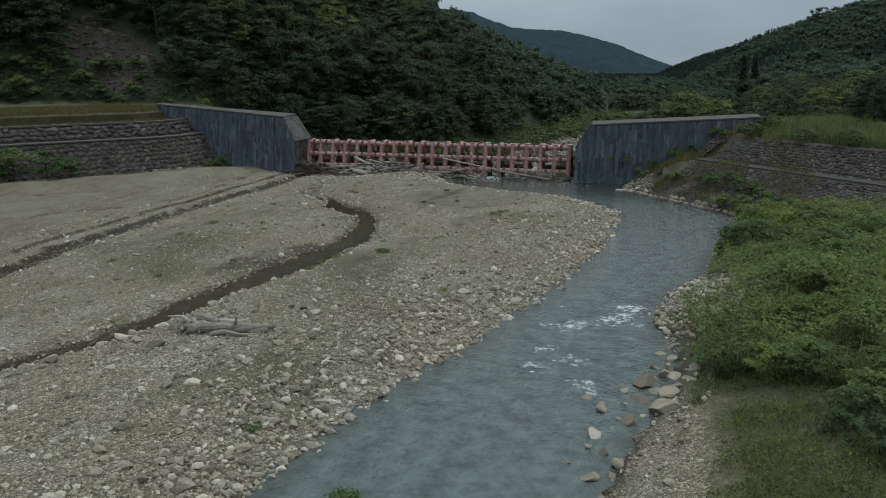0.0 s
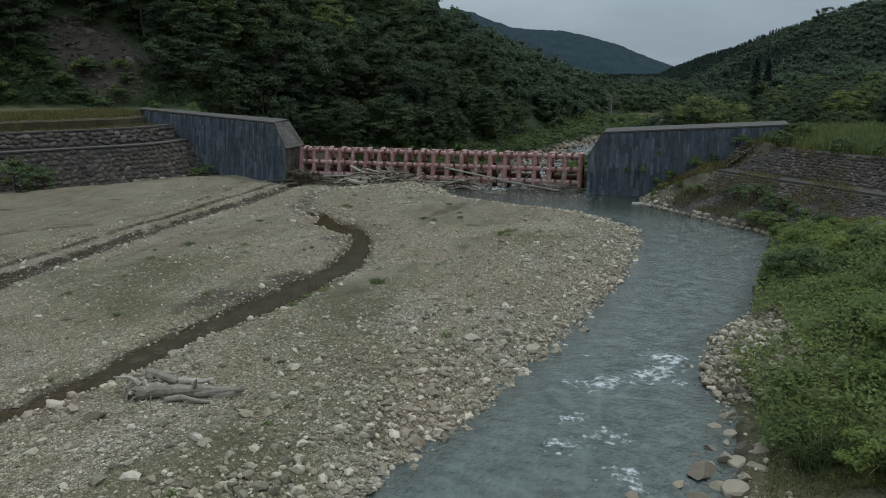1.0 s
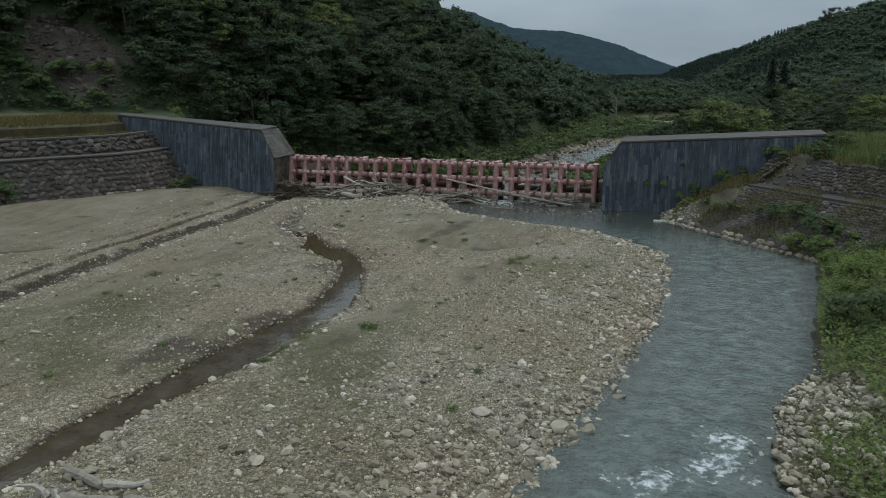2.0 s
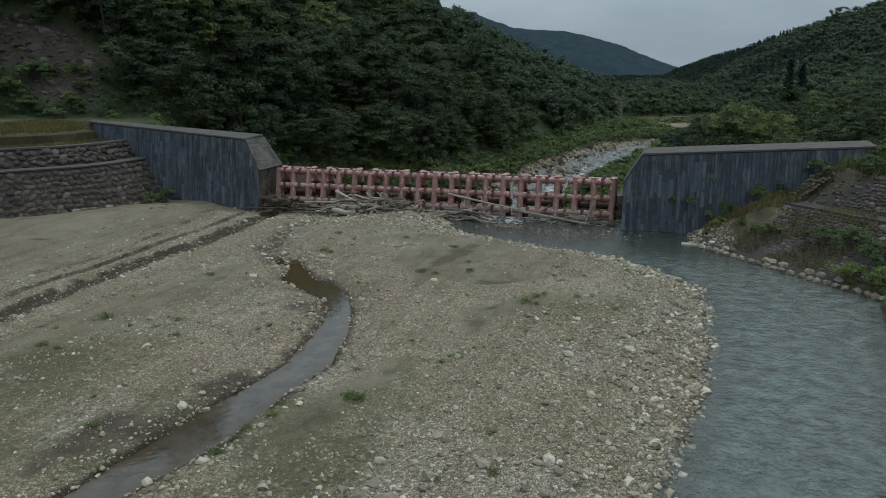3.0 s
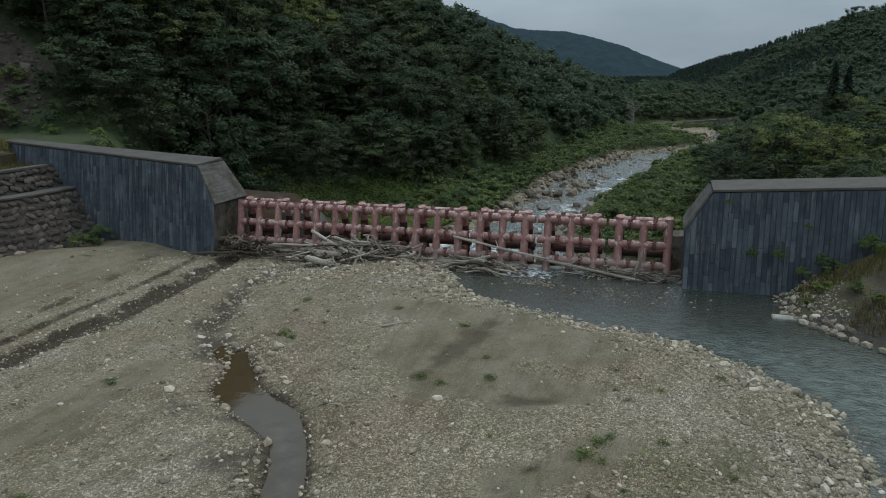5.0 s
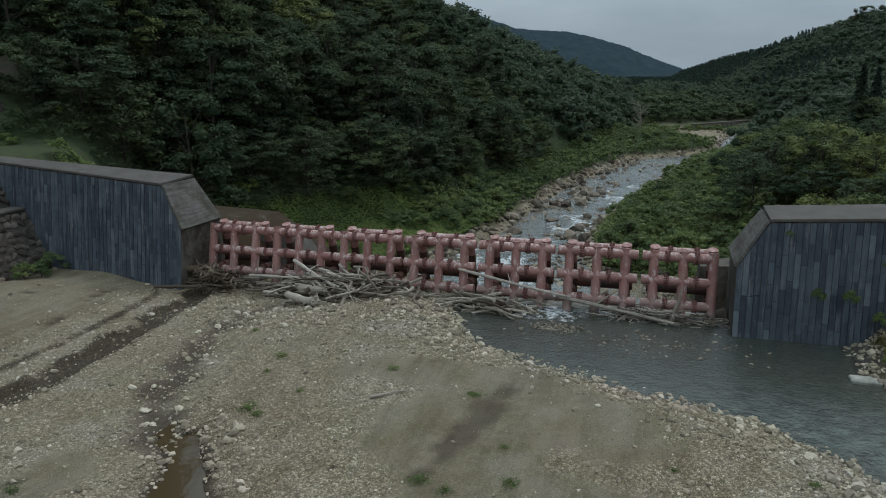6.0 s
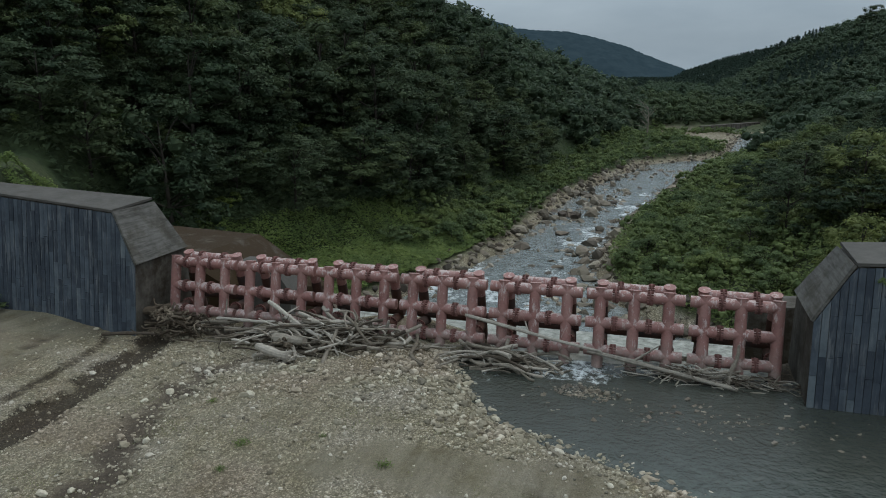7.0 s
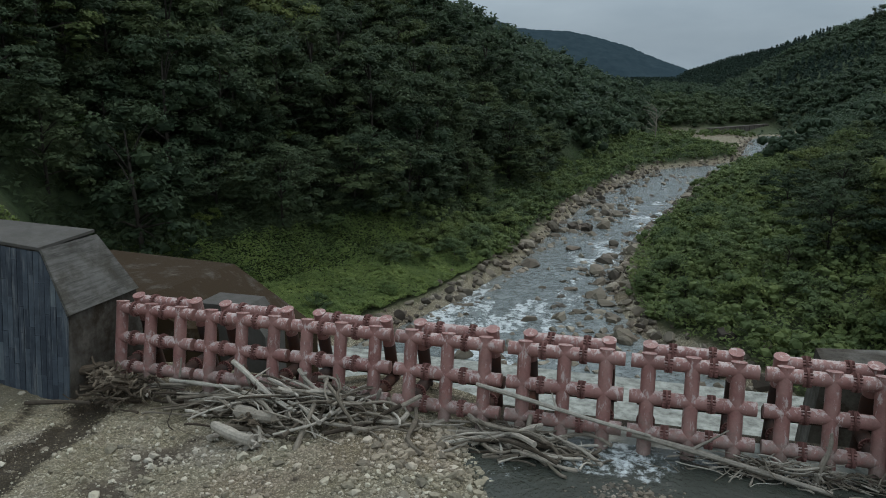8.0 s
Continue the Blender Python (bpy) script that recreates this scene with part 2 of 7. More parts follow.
def paint_material(name="weathered_red_paint", worn=0.11):
    """Weathered red-brown coating on steel pipes, chalky where it has worn off."""
    k = Nodes(name, 0.62, 0, 0.35)
    w = k.world_co()
    col = k.ramp(k.noise(0.8, 6, 0.65, w), [(0.3, (0.2, 0.085, 0.073)), (0.7, (0.315, 0.155, 0.134))])
    col = k.mix(0.6, col, k.ramp(k.noise(9, 5, 0.7, w), [(0.3, (0.68, 0.66, 0.66)), (0.7, (1.22, 1.22, 1.22))]), "MULTIPLY")
    fade = k.ramp(k.noise(1.3, 5, 0.6, w, (1, 1, 0.6)), [(0.4, 0.0), (0.7, 0.5)])
    col = k.mix(fade, col, (0.36, 0.225, 0.195))
    # the upper sides have been scoured by gravel
    nz = k.t.nodes.new("ShaderNodeSeparateXYZ")
    k.t.links.new(k.geo.outputs["Normal"], nz.inputs[0])
    top = k.math("MULTIPLY", k.math("MAXIMUM", nz.outputs["Z"], 0.0), worn)
    scuff = k.ramp(k.math("ADD", k.noise(3.2, 10, 0.72, w, (1.5, 1.5, 0.42)), top), [(0.57, 0.0), (0.63, 0.85)])
    col = k.mix(scuff, col, (0.46, 0.37, 0.34))
    rust = k.ramp(k.noise(1.9, 8, 0.75, w), [(0.63, 0.0), (0.7, 0.85)])
    col = k.mix(rust, col, (0.16, 0.04, 0.016))
    dirt = k.ramp(k.noise(0.5, 6, 0.7, w), [(0.5, 0.0), (0.75, 0.5)])
    col = k.mix(dirt, col, (0.1, 0.06, 0.05))
    # floods leave a brown film and rub the paint off low down
    ps = k.t.nodes.new("ShaderNodeSeparateXYZ")
    k.t.links.new(w, ps.inputs[0])
    flood = k.math("SUBTRACT", k.math("ADD", k.noise(2.1, 8, 0.75, w), 0.42), k.math("MULTIPLY", ps.outputs["Z"], 0.2))
    col = k.mix(k.ramp(flood, [(0.48, 0.0), (0.66, 0.8)]), col, k.mix(k.noise(5.0, 7, 0.75, w), (0.05, 0.032, 0.022), (0.4, 0.3, 0.26)))
    return k.done(col, k.noise(16, 6, 0.7, w), 0.25, 0.02, k.ramp(k.noise(3.2, 9, 0.78, w), [(0.4, 0.5), (0.7, 0.85)]))


def wood_material(name, tones):
    k = Nodes(name, 0.9, 0, 0.2)
    v = k.info.outputs["Random"]
    col = k.ramp(v, tones)
    g = k.noise(4.5, 9, 0.8, k.world_co())
    col = k.mix(0.95, col, k.ramp(g, [(0.3, (0.5, 0.48, 0.45)), (0.7, (1.25, 1.22, 1.18))]), "MULTIPLY")
    return k.done(col, k.noise(18, 6, 0.7, k.world_co()), 0.6, 0.03)


def leaf_material(name, dark, mid, light):
    k = Nodes(name, 0.65, 0, 0.12)
    isl = k.geo.outputs["Random Per Island"]
    tone = k.ramp(isl, [(0.0, dark), (0.55, mid), (1.0, light)])
    obj = k.ramp(k.info.outputs["Random"], [(0.0, (0.68, 0.76, 0.74)), (0.5, (1.0, 1.0, 1.0)), (1.0, (1.28, 1.2, 0.92))])
    col = k.mix(0.9, tone, obj, "MULTIPLY")
    big = k.ramp(k.noise(0.35, 3, 0.6, k.world_co()), [(0.3, (0.66, 0.72, 0.74)), (0.7, (1.28, 1.22, 1.06))])
    col = k.mix(0.8, col, big, "MULTIPLY")
    m = k.done(col)
    thin = k.t.nodes.new("ShaderNodeBsdfTranslucent")
    k.t.links.new(col, thin.inputs["Color"])
    both = k.t.nodes.new("ShaderNodeMixShader")
    both.inputs["Fac"].default_value = 0.42
    k.t.links.new(k.b.outputs["BSDF"], both.inputs[1])
    k.t.links.new(thin.outputs["BSDF"], both.inputs[2])
    k.t.links.new(both.outputs["Shader"], k.t.nodes["Material Output"].inputs["Surface"])
    return m


def bark_material():
    k = Nodes("bark", 0.9, 0, 0.2)
    col = k.ramp(k.noise(4, 6, 0.7, None, (1, 1, 0.25)), [(0.3, (0.022, 0.018, 0.014)), (0.7, (0.06, 0.05, 0.04))])
    return k.done(col, k.noise(9, 5), 0.6, 0.05)


def water_material(name, deep, shallow, foam=True, rough=0.07, ripple=0.35, scale=1.0, deepness=1.1):
    k = Nodes(name, rough, 0, 0.5)
    k.b.inputs["IOR"].default_value = 1.34
    w = k.world_co()
    z = k.attr("flow")          # foam, shallows, chop
    col = k.mix(z[1], k.ramp(k.noise(1.1, 7, 0.7, w), [(0.35, tuple(c * 0.55 for c in deep)), (0.65, tuple(c * 1.35 for c in deep))]), shallow)
    f = None
    if foam:
        n = k.noise(1.15 * scale, 10, 0.72, w)
        f = k.ramp(k.math("ADD", n, k.math("MULTIPLY", z[0], 0.3)), [(0.74, 0.0), (0.9, 0.9)])
        col = k.mix(f, col, (0.6, 0.63, 0.63))
    b1 = k.noise(0.6 * scale, 3, 0.55, w, (1.0, 1.15, 1))
    b2 = k.noise(2.2 * scale, 3, 0.6, w, (1.1, 0.9, 1))
    h = k.math("ADD", k.math("MULTIPLY", b1, 0.5), k.math("MULTIPLY", b2, 0.5))
    h = k.math("MULTIPLY", h, k.math("ADD", 0.15, z[2]))
    r = k.math("ADD", rough, k.math("MULTIPLY", f, 0.6)) if foam else rough
    return k.done(col, h, ripple, deepness, r)


GROUND = ground_material()
COBBLE = stone_material("river_cobble", (0.14, 0.124, 0.096), (0.266, 0.235, 0.18), (0.52, 0.48, 0.4))
BOULDER = stone_material("pale_boulder", (0.12, 0.103, 0.079), (0.25, 0.22, 0.173), (0.44, 0.4, 0.335), 2.5)
RAPIDROCK = stone_material("brown_rapids_rock", (0.06, 0.05, 0.04), (0.145, 0.123, 0.098), (0.3, 0.265, 0.215), 2.0)
DARKROCK = stone_material("dark_wall_stone", (0.03, 0.025, 0.022), (0.062, 0.052, 0.045), (0.11, 0.095, 0.085), 3.0)
GREYROCK = stone_material("grey_revetment_stone", (0.032, 0.027, 0.024), (0.068, 0.057, 0.05), (0.13, 0.113, 0.097), 3.0)
KERBROCK = stone_material("pale_kerb_stone", (0.11, 0.093, 0.072), (0.21, 0.183, 0.145), (0.33, 0.3, 0.25), 3.0)
MORTAR = concrete_material("dark_mortar", (0.045, 0.04, 0.035))
CONCRETE = concrete_material("weathered_concrete", (0.088, 0.08, 0.071))
STAINCON = concrete_material("stained_concrete", (0.125, 0.118, 0.106), (0.02, 0.017, 0.013), 0.12, (0.04, 0.033, 0.022), (3.5, 0.45, 5.0), 1.4)
PALECON = concrete_material("pale_concrete", (0.33, 0.33, 0.29))
DARKCON = concrete_material("mossy_dark_concrete", (0.13, 0.118, 0.1), (0.016, 0.012, 0.009), 0.42, (0.028, 0.02, 0.012), (1, 1, 0.3), 0.8)
MOSSCON = concrete_material("brown_mossy_concrete", (0.13, 0.115, 0.095), (0.018, 0.011, 0.006), 0.78, (0.03, 0.017, 0.006))
EARTH = concrete_material("dark_brown_earth", (0.032, 0.023, 0.014), (0.02, 0.015, 0.01), 0.4, (0.06, 0.05, 0.02))
PLANK = plank_material()
PAINT = paint_material()
CAPPAINT = paint_material("scoured_cap_paint", 0.04)
WOOD = wood_material("bleached_driftwood", [(0.0, (0.045, 0.034, 0.025)), (0.28, (0.13, 0.11, 0.086)), (0.68, (0.26, 0.23, 0.19)), (1.0, (0.46, 0.425, 0.37))])
PALEWOOD = wood_material("sun_bleached_wood", [(0.0, (0.2, 0.18, 0.15)), (0.5, (0.3, 0.27, 0.23)), (1.0, (0.42, 0.39, 0.34))])
ROOTWOOD = wood_material("brown_root_wood", [(0.0, (0.04, 0.03, 0.021)), (0.5, (0.1, 0.078, 0.057)), (1.0, (0.2, 0.165, 0.125))])
BARK = bark_material()
RUSTY = concrete_material("rusted_flange", (0.19, 0.09, 0.078), (0.075, 0.032, 0.025))
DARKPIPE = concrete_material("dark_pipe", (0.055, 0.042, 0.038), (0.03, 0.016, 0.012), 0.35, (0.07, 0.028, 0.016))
LEAF = leaf_material("broad_leaf", (0.048, 0.068, 0.039), (0.061, 0.084, 0.048), (0.077, 0.103, 0.059))
LEAFB = leaf_material("light_broad_leaf", (0.078, 0.108, 0.05), (0.11, 0.148, 0.068), (0.148, 0.19, 0.092))
OLIVE = leaf_material("olive_leaf", (0.085, 0.106, 0.044), (0.12, 0.146, 0.06), (0.158, 0.186, 0.08))
TALLGRASS = leaf_material("tall_pale_grass", (0.085, 0.102, 0.04), (0.145, 0.166, 0.065), (0.215, 0.232, 0.1))
CREEPER = leaf_material("creeper_leaf", (0.12, 0.165, 0.055), (0.16, 0.212, 0.074), (0.205, 0.258, 0.098))
# air haze over the far woods is mixed into this lighter, bluer green
LEAFF = leaf_material("hazed_far_leaf", (0.05, 0.072, 0.046), (0.062, 0.089, 0.056), (0.078, 0.108, 0.067))
WEEDLEAF = leaf_material("pale_weed_leaf", (0.1, 0.115, 0.045), (0.15, 0.168, 0.068), (0.21, 0.222, 0.1))
LEAF2 = leaf_material("bush_leaf", (0.09, 0.125, 0.045), (0.14, 0.188, 0.068), (0.2, 0.25, 0.1))
LEAF3 = leaf_material("conifer_leaf", (0.026, 0.043, 0.034), (0.032, 0.051, 0.04), (0.04, 0.061, 0.046))
YELLOWGRASS = leaf_material("yellow_green_grass", (0.075, 0.066, 0.03), (0.115, 0.1, 0.045), (0.16, 0.14, 0.066))
BLADE = leaf_material("grass_blade", (0.05, 0.07, 0.022), (0.095, 0.12, 0.042), (0.17, 0.185, 0.075))
DRYBLADE = leaf_material("dry_grass", (0.06, 0.058, 0.03), (0.1, 0.094, 0.048), (0.15, 0.138, 0.078))
RIVER = water_material("turbid_river", (0.078, 0.096, 0.084), (0.037, 0.039, 0.031), True, 0.06, 1.0, 2.2, 0.22)
RAPID = water_material("rapids", (0.14, 0.155, 0.15), (0.15, 0.152, 0.138), True, 0.1, 0.8, 1.2, 0.6)
POND = water_material("brown_pond", (0.066, 0.055, 0.041), (0.055, 0.039, 0.02), False, 0.03, 0.05)

# ---- plan of the valley ----
BAR_EDGE = [(-14, -30), (-12, 8), (-11, 16.8), (-10.4, 21), (-9.6, 24.5), (-8.0, 29.8), (-6.8, 35.1), (-5.5, 41.3), (-3.9, 50.5), (-3.2, 60), (-3.5, 65.3), (-6.2, 69.5), (-9.7, 72.5), (-13.6, 73.9), (-18.1, 75.9), (-21.5, 77.3), (-23.3, 79.3), (-25, 83), (-25.3, 88)]
BANK_EDGE = [(-3.6, -30), (-2.4, 10), (-1.1, 19.6), (-0.3, 23.8), (0.4, 26.3), (0.9, 30.3), (0.8, 33.3), (-0.1, 36), (0.5, 41.2), (2.6, 45.5), (3.6, 52.5), (4.8, 59), (6, 65.8), (2.3, 70.3), (-1.5, 75), (-4.1, 78), (-3.8, 83.4), (-9.6, 83.4), (-9.6, 88)]
RIVER_POLY = BAR_EDGE + BANK_EDGE[::-1]
POND_POLY = [(-27.5, 15.0), (-26.2, 18.5), (-24.6, 22.5), (-23.2, 25.9), (-22.6, 27.9), (-22.0, 31.0), (-21.9, 34.0), (-21.2, 36.6), (-20.3, 40.3), (-20.2, 44.0), (-19.7, 47.7), (-20.8, 52.0), (-22.4, 56.0), (-24.3, 59.0), (-26.0, 60.0), (-27.4, 60.9), (-27.9, 62.0), (-28.9, 63.0), (-30.0, 64.6), (-30.5, 64.0), (-30.0, 62.6), (-29.4, 61.2), (-28.9, 59.6), (-26.6, 57.8), (-24.4, 56.4), (-23.1, 54.1), (-22.4, 50.6), (-21.9, 47.0), (-22.4, 43.4), (-22.9, 39.4), (-23.4, 35.0), (-23.9, 31.0), (-23.6, 28.6), (-24.1, 26.2), (-25.1, 23.2), (-26.7, 18.9), (-28.0, 15.3)]
RUNNEL = [(-36.5, 26), (-39.0, 41), (-39.4, 47), (-39.9, 53), (-40.3, 59), (-39.8, 66), (-39.9, 70), (-40.3, 75), (-41.0, 79), (-42.3, 82)]
OLD_CHANNEL = [(-29.6, 62.8), (-31.8, 64.3), (-33.6, 67.0), (-34.6, 70.0), (-35.8, 73.5), (-36.4, 77.0), (-36.2, 79.5)]
SCARP = [(-39, 26), (-41.2, 40), (-41.7, 47), (-42.2, 55), (-42.1, 60), (-42.0, 66), (-42.1, 71), (-42.6, 76), (-43.6, 79.5), (-45, 81.5)]
RUNNEL_2 = [(-52, 42), (-48.3, 50.1), (-45, 54.5), (-43.6, 60), (-43.9, 67), (-45.2, 74), (-47, 80)]
RUNNEL_3 = [(-43.2, 38), (-42.6, 44.7), (-42.4, 47.8), (-42.8, 52)]
LEFT_BASE = [(-84, 34), (-72, 51), (-62.3, 64.5), (-58.9, 69.1), (-55.2, 73.4), (-53.7, 77.5), (-53.7, 83.5), (-53.7, 90)]
KERB = [(-3.8, 87), (-3.8, 83), (-4.1, 78), (-1.5, 75), (2.3, 70.3), (6, 66.3), (13, 58.5), (22, 47), (34, 28), (50, -10)]
HILL_FOOT = [(-140, 10), (-112, 58), (-92, 80), (-79, 92), (-64, 101), (-52, 116), (-46, 131), (-42, 160), (-38, 200), (-31, 250), (-25, 300), (-20, 335), (-30, 356), (-70, 388), (-130, 450), (-260, 620)]
LOW_L = [(-44, 100), (-42.5, 110), (-37.9, 123.4), (-35.8, 133.4), (-34.2, 141.5), (-32.8, 170.8), (-31, 189), (-26.5, 211), (-20.5, 237), (-13.5, 246), (-7.4, 251), (-0.5, 263), (3.9, 300), (7.9, 328), (14, 345), (27, 352)]
LOW_R = [(-8, 100), (-13, 112), (-20.3, 121), (-22.3, 129), (-23.4, 137), (-22.4, 151), (-17.9, 175), (-14.1, 204), (-5.6, 238), (2.0, 257), (8.4, 284), (12.8, 312), (20, 330), (30, 338)]
LOW_POLY = LOW_L + LOW_R[::-1]
RIDGE_Y = [60, 110, 250, 380, 455, 500, 530, 552, 620, 777, 969, 1150]
RIDGE_X = [150, 140, 131, 122, 104, 80, 70, 58, 43, 24.5, -0.5, -30]
RIDGE_Z = [6, 24, 44, 50, 46, 37.5, 34, 29.5, 22.5, 18.5, 9.5, -6]
WATER_Z, POND_Z, LOW_Z = 0.85, 1.08, -6.9


def slip_at(x, y):
    """The bare landslip on the left hill: under 1 inside; it runs down aslant."""
    u, v = 0.97 * (x + 82.5) - 0.22 * (y - 99.8), 0.22 * (x + 82.5) + 0.97 * (y - 99.8)
    return np.hypot(u / 8.6, v / 4.6)


def left_hill(x, y):
    return side_dist(x, y, HILL_FOOT)


def spot(x, y, cx, cy, rx, ry, turn=0.0):
    """A soft spot: 1 at its middle, 0.37 at its rim."""
    c, q = math.cos(turn), math.sin(turn)
    return np.exp(-((c * (x - cx) + q * (y - cy)) / rx) ** 2 - ((c * (y - cy) - q * (x - cx)) / ry) ** 2)


def sand_at(x, y):
    """Where fine sand covers the gravel of the bar, 0 to 1, with ragged rims."""
    a = 1.1 * spot(x, y, -20.4, 67.3, 3.0, 6.5, -0.12) + 0.8 * spot(x, y, -15.5, 68.5, 4.5, 4.5) + 0.8 * spot(x, y, -15.4, 62.6, 3.4, 1.5, 0.2)
    a = a + 0.9 * spot(x, y, -15.2, 54.4, 1.2, 3.0, 0.35) + 0.9 * spot(x, y, -17.2, 46.4, 1.2, 3.2, -0.2) + 0.8 * spot(x, y, -12.6, 57.8, 1.6, 3.0, -0.5) + 0.7 * spot(x, y, -25.5, 72, 3.0, 3.0)
    a = a + 0.9 * spot(x, y, -18.2, 42.0, 1.3, 2.2) + 0.8 * spot(x, y, -33.0, 57.0, 2.4, 9.0) + 0.8 * spot(x, y, -35.0, 46.0, 2.0, 8.0)
    return ramp(a + 0.75 * (fbm(x * 0.55, y * 0.55, 141, 5) - 0.5), 0.42, 0.66)


def mud_at(x, y):
    """Brown mud beside the pond and along the old channel that led to it."""
    a = spot(x, y, -23.1, 42.0, 1.0, 4.6, -0.1) + 0.9 * spot(x, y, -24.6, 54.2, 1.8, 2.2, 0.5) + 0.75 * spot(x, y, -27.5, 57.2, 2.0, 1.6) + 0.8 * spot(x, y, -25.0, 38.5, 0.9, 4.0) + 0.8 * spot(x, y, -18.0, 41.8, 0.9, 1.6)
    old = np.abs(side_dist(x, y, OLD_CHANNEL))
    a = a + 1.0 * np.exp(-(old / 1.5) ** 2)
    return ramp(a + 1.3 * (fbm(x * 0.8, y * 0.8, 142, 5) - 0.5), 0.45, 0.95)


def far_wall_side(x, y):
    """Distance behind the retaining wall at the far bend."""
    return np.where(x < -5, y - 341, -0.8 * (x + 5) + 0.6 * (y - 341))


def height(x, y):
    """The ground's height."""
    x, y = np.asarray(x, float), np.asarray(y, float)
    dr = poly_dist(x, y, RIVER_POLY)
    dp = poly_dist(x, y, POND_POLY)
    dn = np.abs(side_dist(x, y, RUNNEL))
    soft = fbm(x * 0.12, y * 0.12, 3) - 0.5
    rough = fbm(x * 0.7, y * 0.7, 9) - 0.5
    z = 1.45 + 0.35 * soft + 0.14 * rough
    z = z - 0.3 * ramp(-x, 28, 38) * (1 - ramp(-x, 44, 54)) - 0.45 * ramp(y, 76, 82) * ramp(-x, 30, 34)
    # low terraces of dry sand, with a scarp along them
    z = z + 0.2 * ramp(side_dist(x, y, SCARP) + 0.5 * rough, -0.04, 0.16)
    z = z - 0.3 * ramp(0.95 - dn + 1.2 * rough, 0.0, 0.35)
    z = np.minimum(z, WATER_Z - 0.05 + 0.6 * ramp(dr, -0.3, 3.5) + 0.25 * rough + 10 * ramp(dr, 3, 6))
    z = z - 0.22 * spot(x, y, -20.0, 67.2, 1.6, 5.0, -0.12) - 0.3 * spot(x, y, -15.6, 62.4, 2.2, 0.9, 0.2) + 0.25 * spot(x, y, -17.0, 64.8, 3.0, 1.2, 0.2) - 0.22 * spot(x, y, -15.2, 54.6, 0.8, 2.4, 0.35) - 0.2 * spot(x, y, -17.2, 46.4, 0.8, 2.6, -0.2) - 0.3 * np.exp(-(side_dist(x, y, OLD_CHANNEL) / 1.2) ** 2)
    z = z + 0.3 * spot(x, y, -10.5, 55.5, 4.0, 6.0) + 0.22 * spot(x, y, -33.0, 74.0, 2.5, 5.0)
    z = np.where(dp < 1.4, np.minimum(z, POND_Z + 0.05 + np.where(dp > 0, dp * 0.28, dp * 0.5) + 0.1 * rough), z)
    for line, wide in ((RUNNEL_2, 0.5), (RUNNEL_3, 0.4)):
        z = z - 0.14 * ramp(wide - np.abs(side_dist(x, y, line)) + 0.9 * rough, 0.0, 0.4)
    # right bank and its revetment
    lowland = np.maximum(WATER_Z + 0.1, WATER_Z + np.minimum(1.9, 0.3 * dr)) + 0.5 * soft + 0.2 * rough
    dk = side_dist(x, y, KERB)
    rev = np.interp(dk, [-1.0, 0.0, 5.7, 7.3, 9.8, 14, 40], [0.4, 0.75, 4.0, 4.05, 6.2, 6.6, 7.6])
    soil = ramp(y - 0.25 * x + 6 * (fbm(x * 0.3, y * 0.3, 17) - 0.5), 75, 80) * ramp(dk, 0.3, 1.5)
    rev = rev + (0.2 + 0.3 * (fbm(x * 0.8, y * 0.8, 18) - 0.3)) * soil
    east = (x > -2.8 + 0.0 * y) & (dr > 0) & (side_dist(x, y, BANK_EDGE) < 0)
    z = np.where(east, np.where(dk > -0.6, np.maximum(rev, lowland), lowland), z)
    z = np.where((dk > 0) & (y < 90), np.maximum(rev, np.where(east, lowland, rev)), z)
    # under the river
    z = np.where(dr < 0, WATER_Z - 0.08 - np.minimum(0.9, -dr * 0.35), z)
    # left wall and terrace
    dl = side_dist(x, y, LEFT_BASE)
    apron = 0.35 * ramp(-np.abs(dl + 4), -4, 0) + 0.2 * ramp(-x, 48, 56)
    z = np.where((dl > -8) & (dl <= 0), z + apron * (y < 88), z)
    wall = np.interp(dl, [0.0, 0.7, 3.2, 4.2, 5.4, 8.4, 9.0, 16, 40], [1.3, 1.3, 4.4, 4.9, 6.95, 7.0, 8.08, 8.35, 8.7])
    z = np.where((dl > 0) & (x < -40), wall + 0.1 * rough, z)
    # behind the dam the bed lies lower
    lo = poly_dist(x, y, LOW_POLY)
    bed = LOW_Z - 0.4 + 0.5 * (fbm(x * 0.4, y * 0.4, 21) - 0.4)
    left_b = LOW_Z + np.interp(lo, [0, 2, 12, 30, 300], [0, 1.2, 3.2, 5.0, 8]) + 1.0 * soft
    right_b = LOW_Z + np.interp(lo, [0, 2, 8, 20, 34, 60, 400], [0, 1.0, 2.6, 6.5, 11.5, 14, 18]) + 1.6 * soft
    wr = ramp(-side_dist(x, y, LOW_R), -8, 8)
    mid = right_b * wr + left_b * (1 - wr)
    flat = ramp(y, 268, 288) * (1 - ramp(y, 372, 392)) * ramp(x, -31, -25) * (1 - ramp(x, 22, 34))
    mid = mid * (1 - flat) + (LOW_Z + np.interp(lo, [0, 3, 25], [0.1, 0.5, 0.9]) + 0.3 * soft) * flat
    dw = far_wall_side(x, y)
    raised = ramp(dw, 0.2, 0.9) * (1 - ramp(y, 392, 430)) * ramp(x, -36, -27) * (1 - ramp(x, 30, 45))
    mid = mid * (1 - raised) + (-4.7 + 0.16 * np.clip(dw, 0, 40)) * raised
    behind = np.where(lo < 0, bed, mid)
    t = ramp(y, 87.6, 88.6)
    far_l = 1.5 * np.maximum(0, -60 - x)
    t = np.where(x < -46, ramp(y - far_l, 88.5, 104), t)
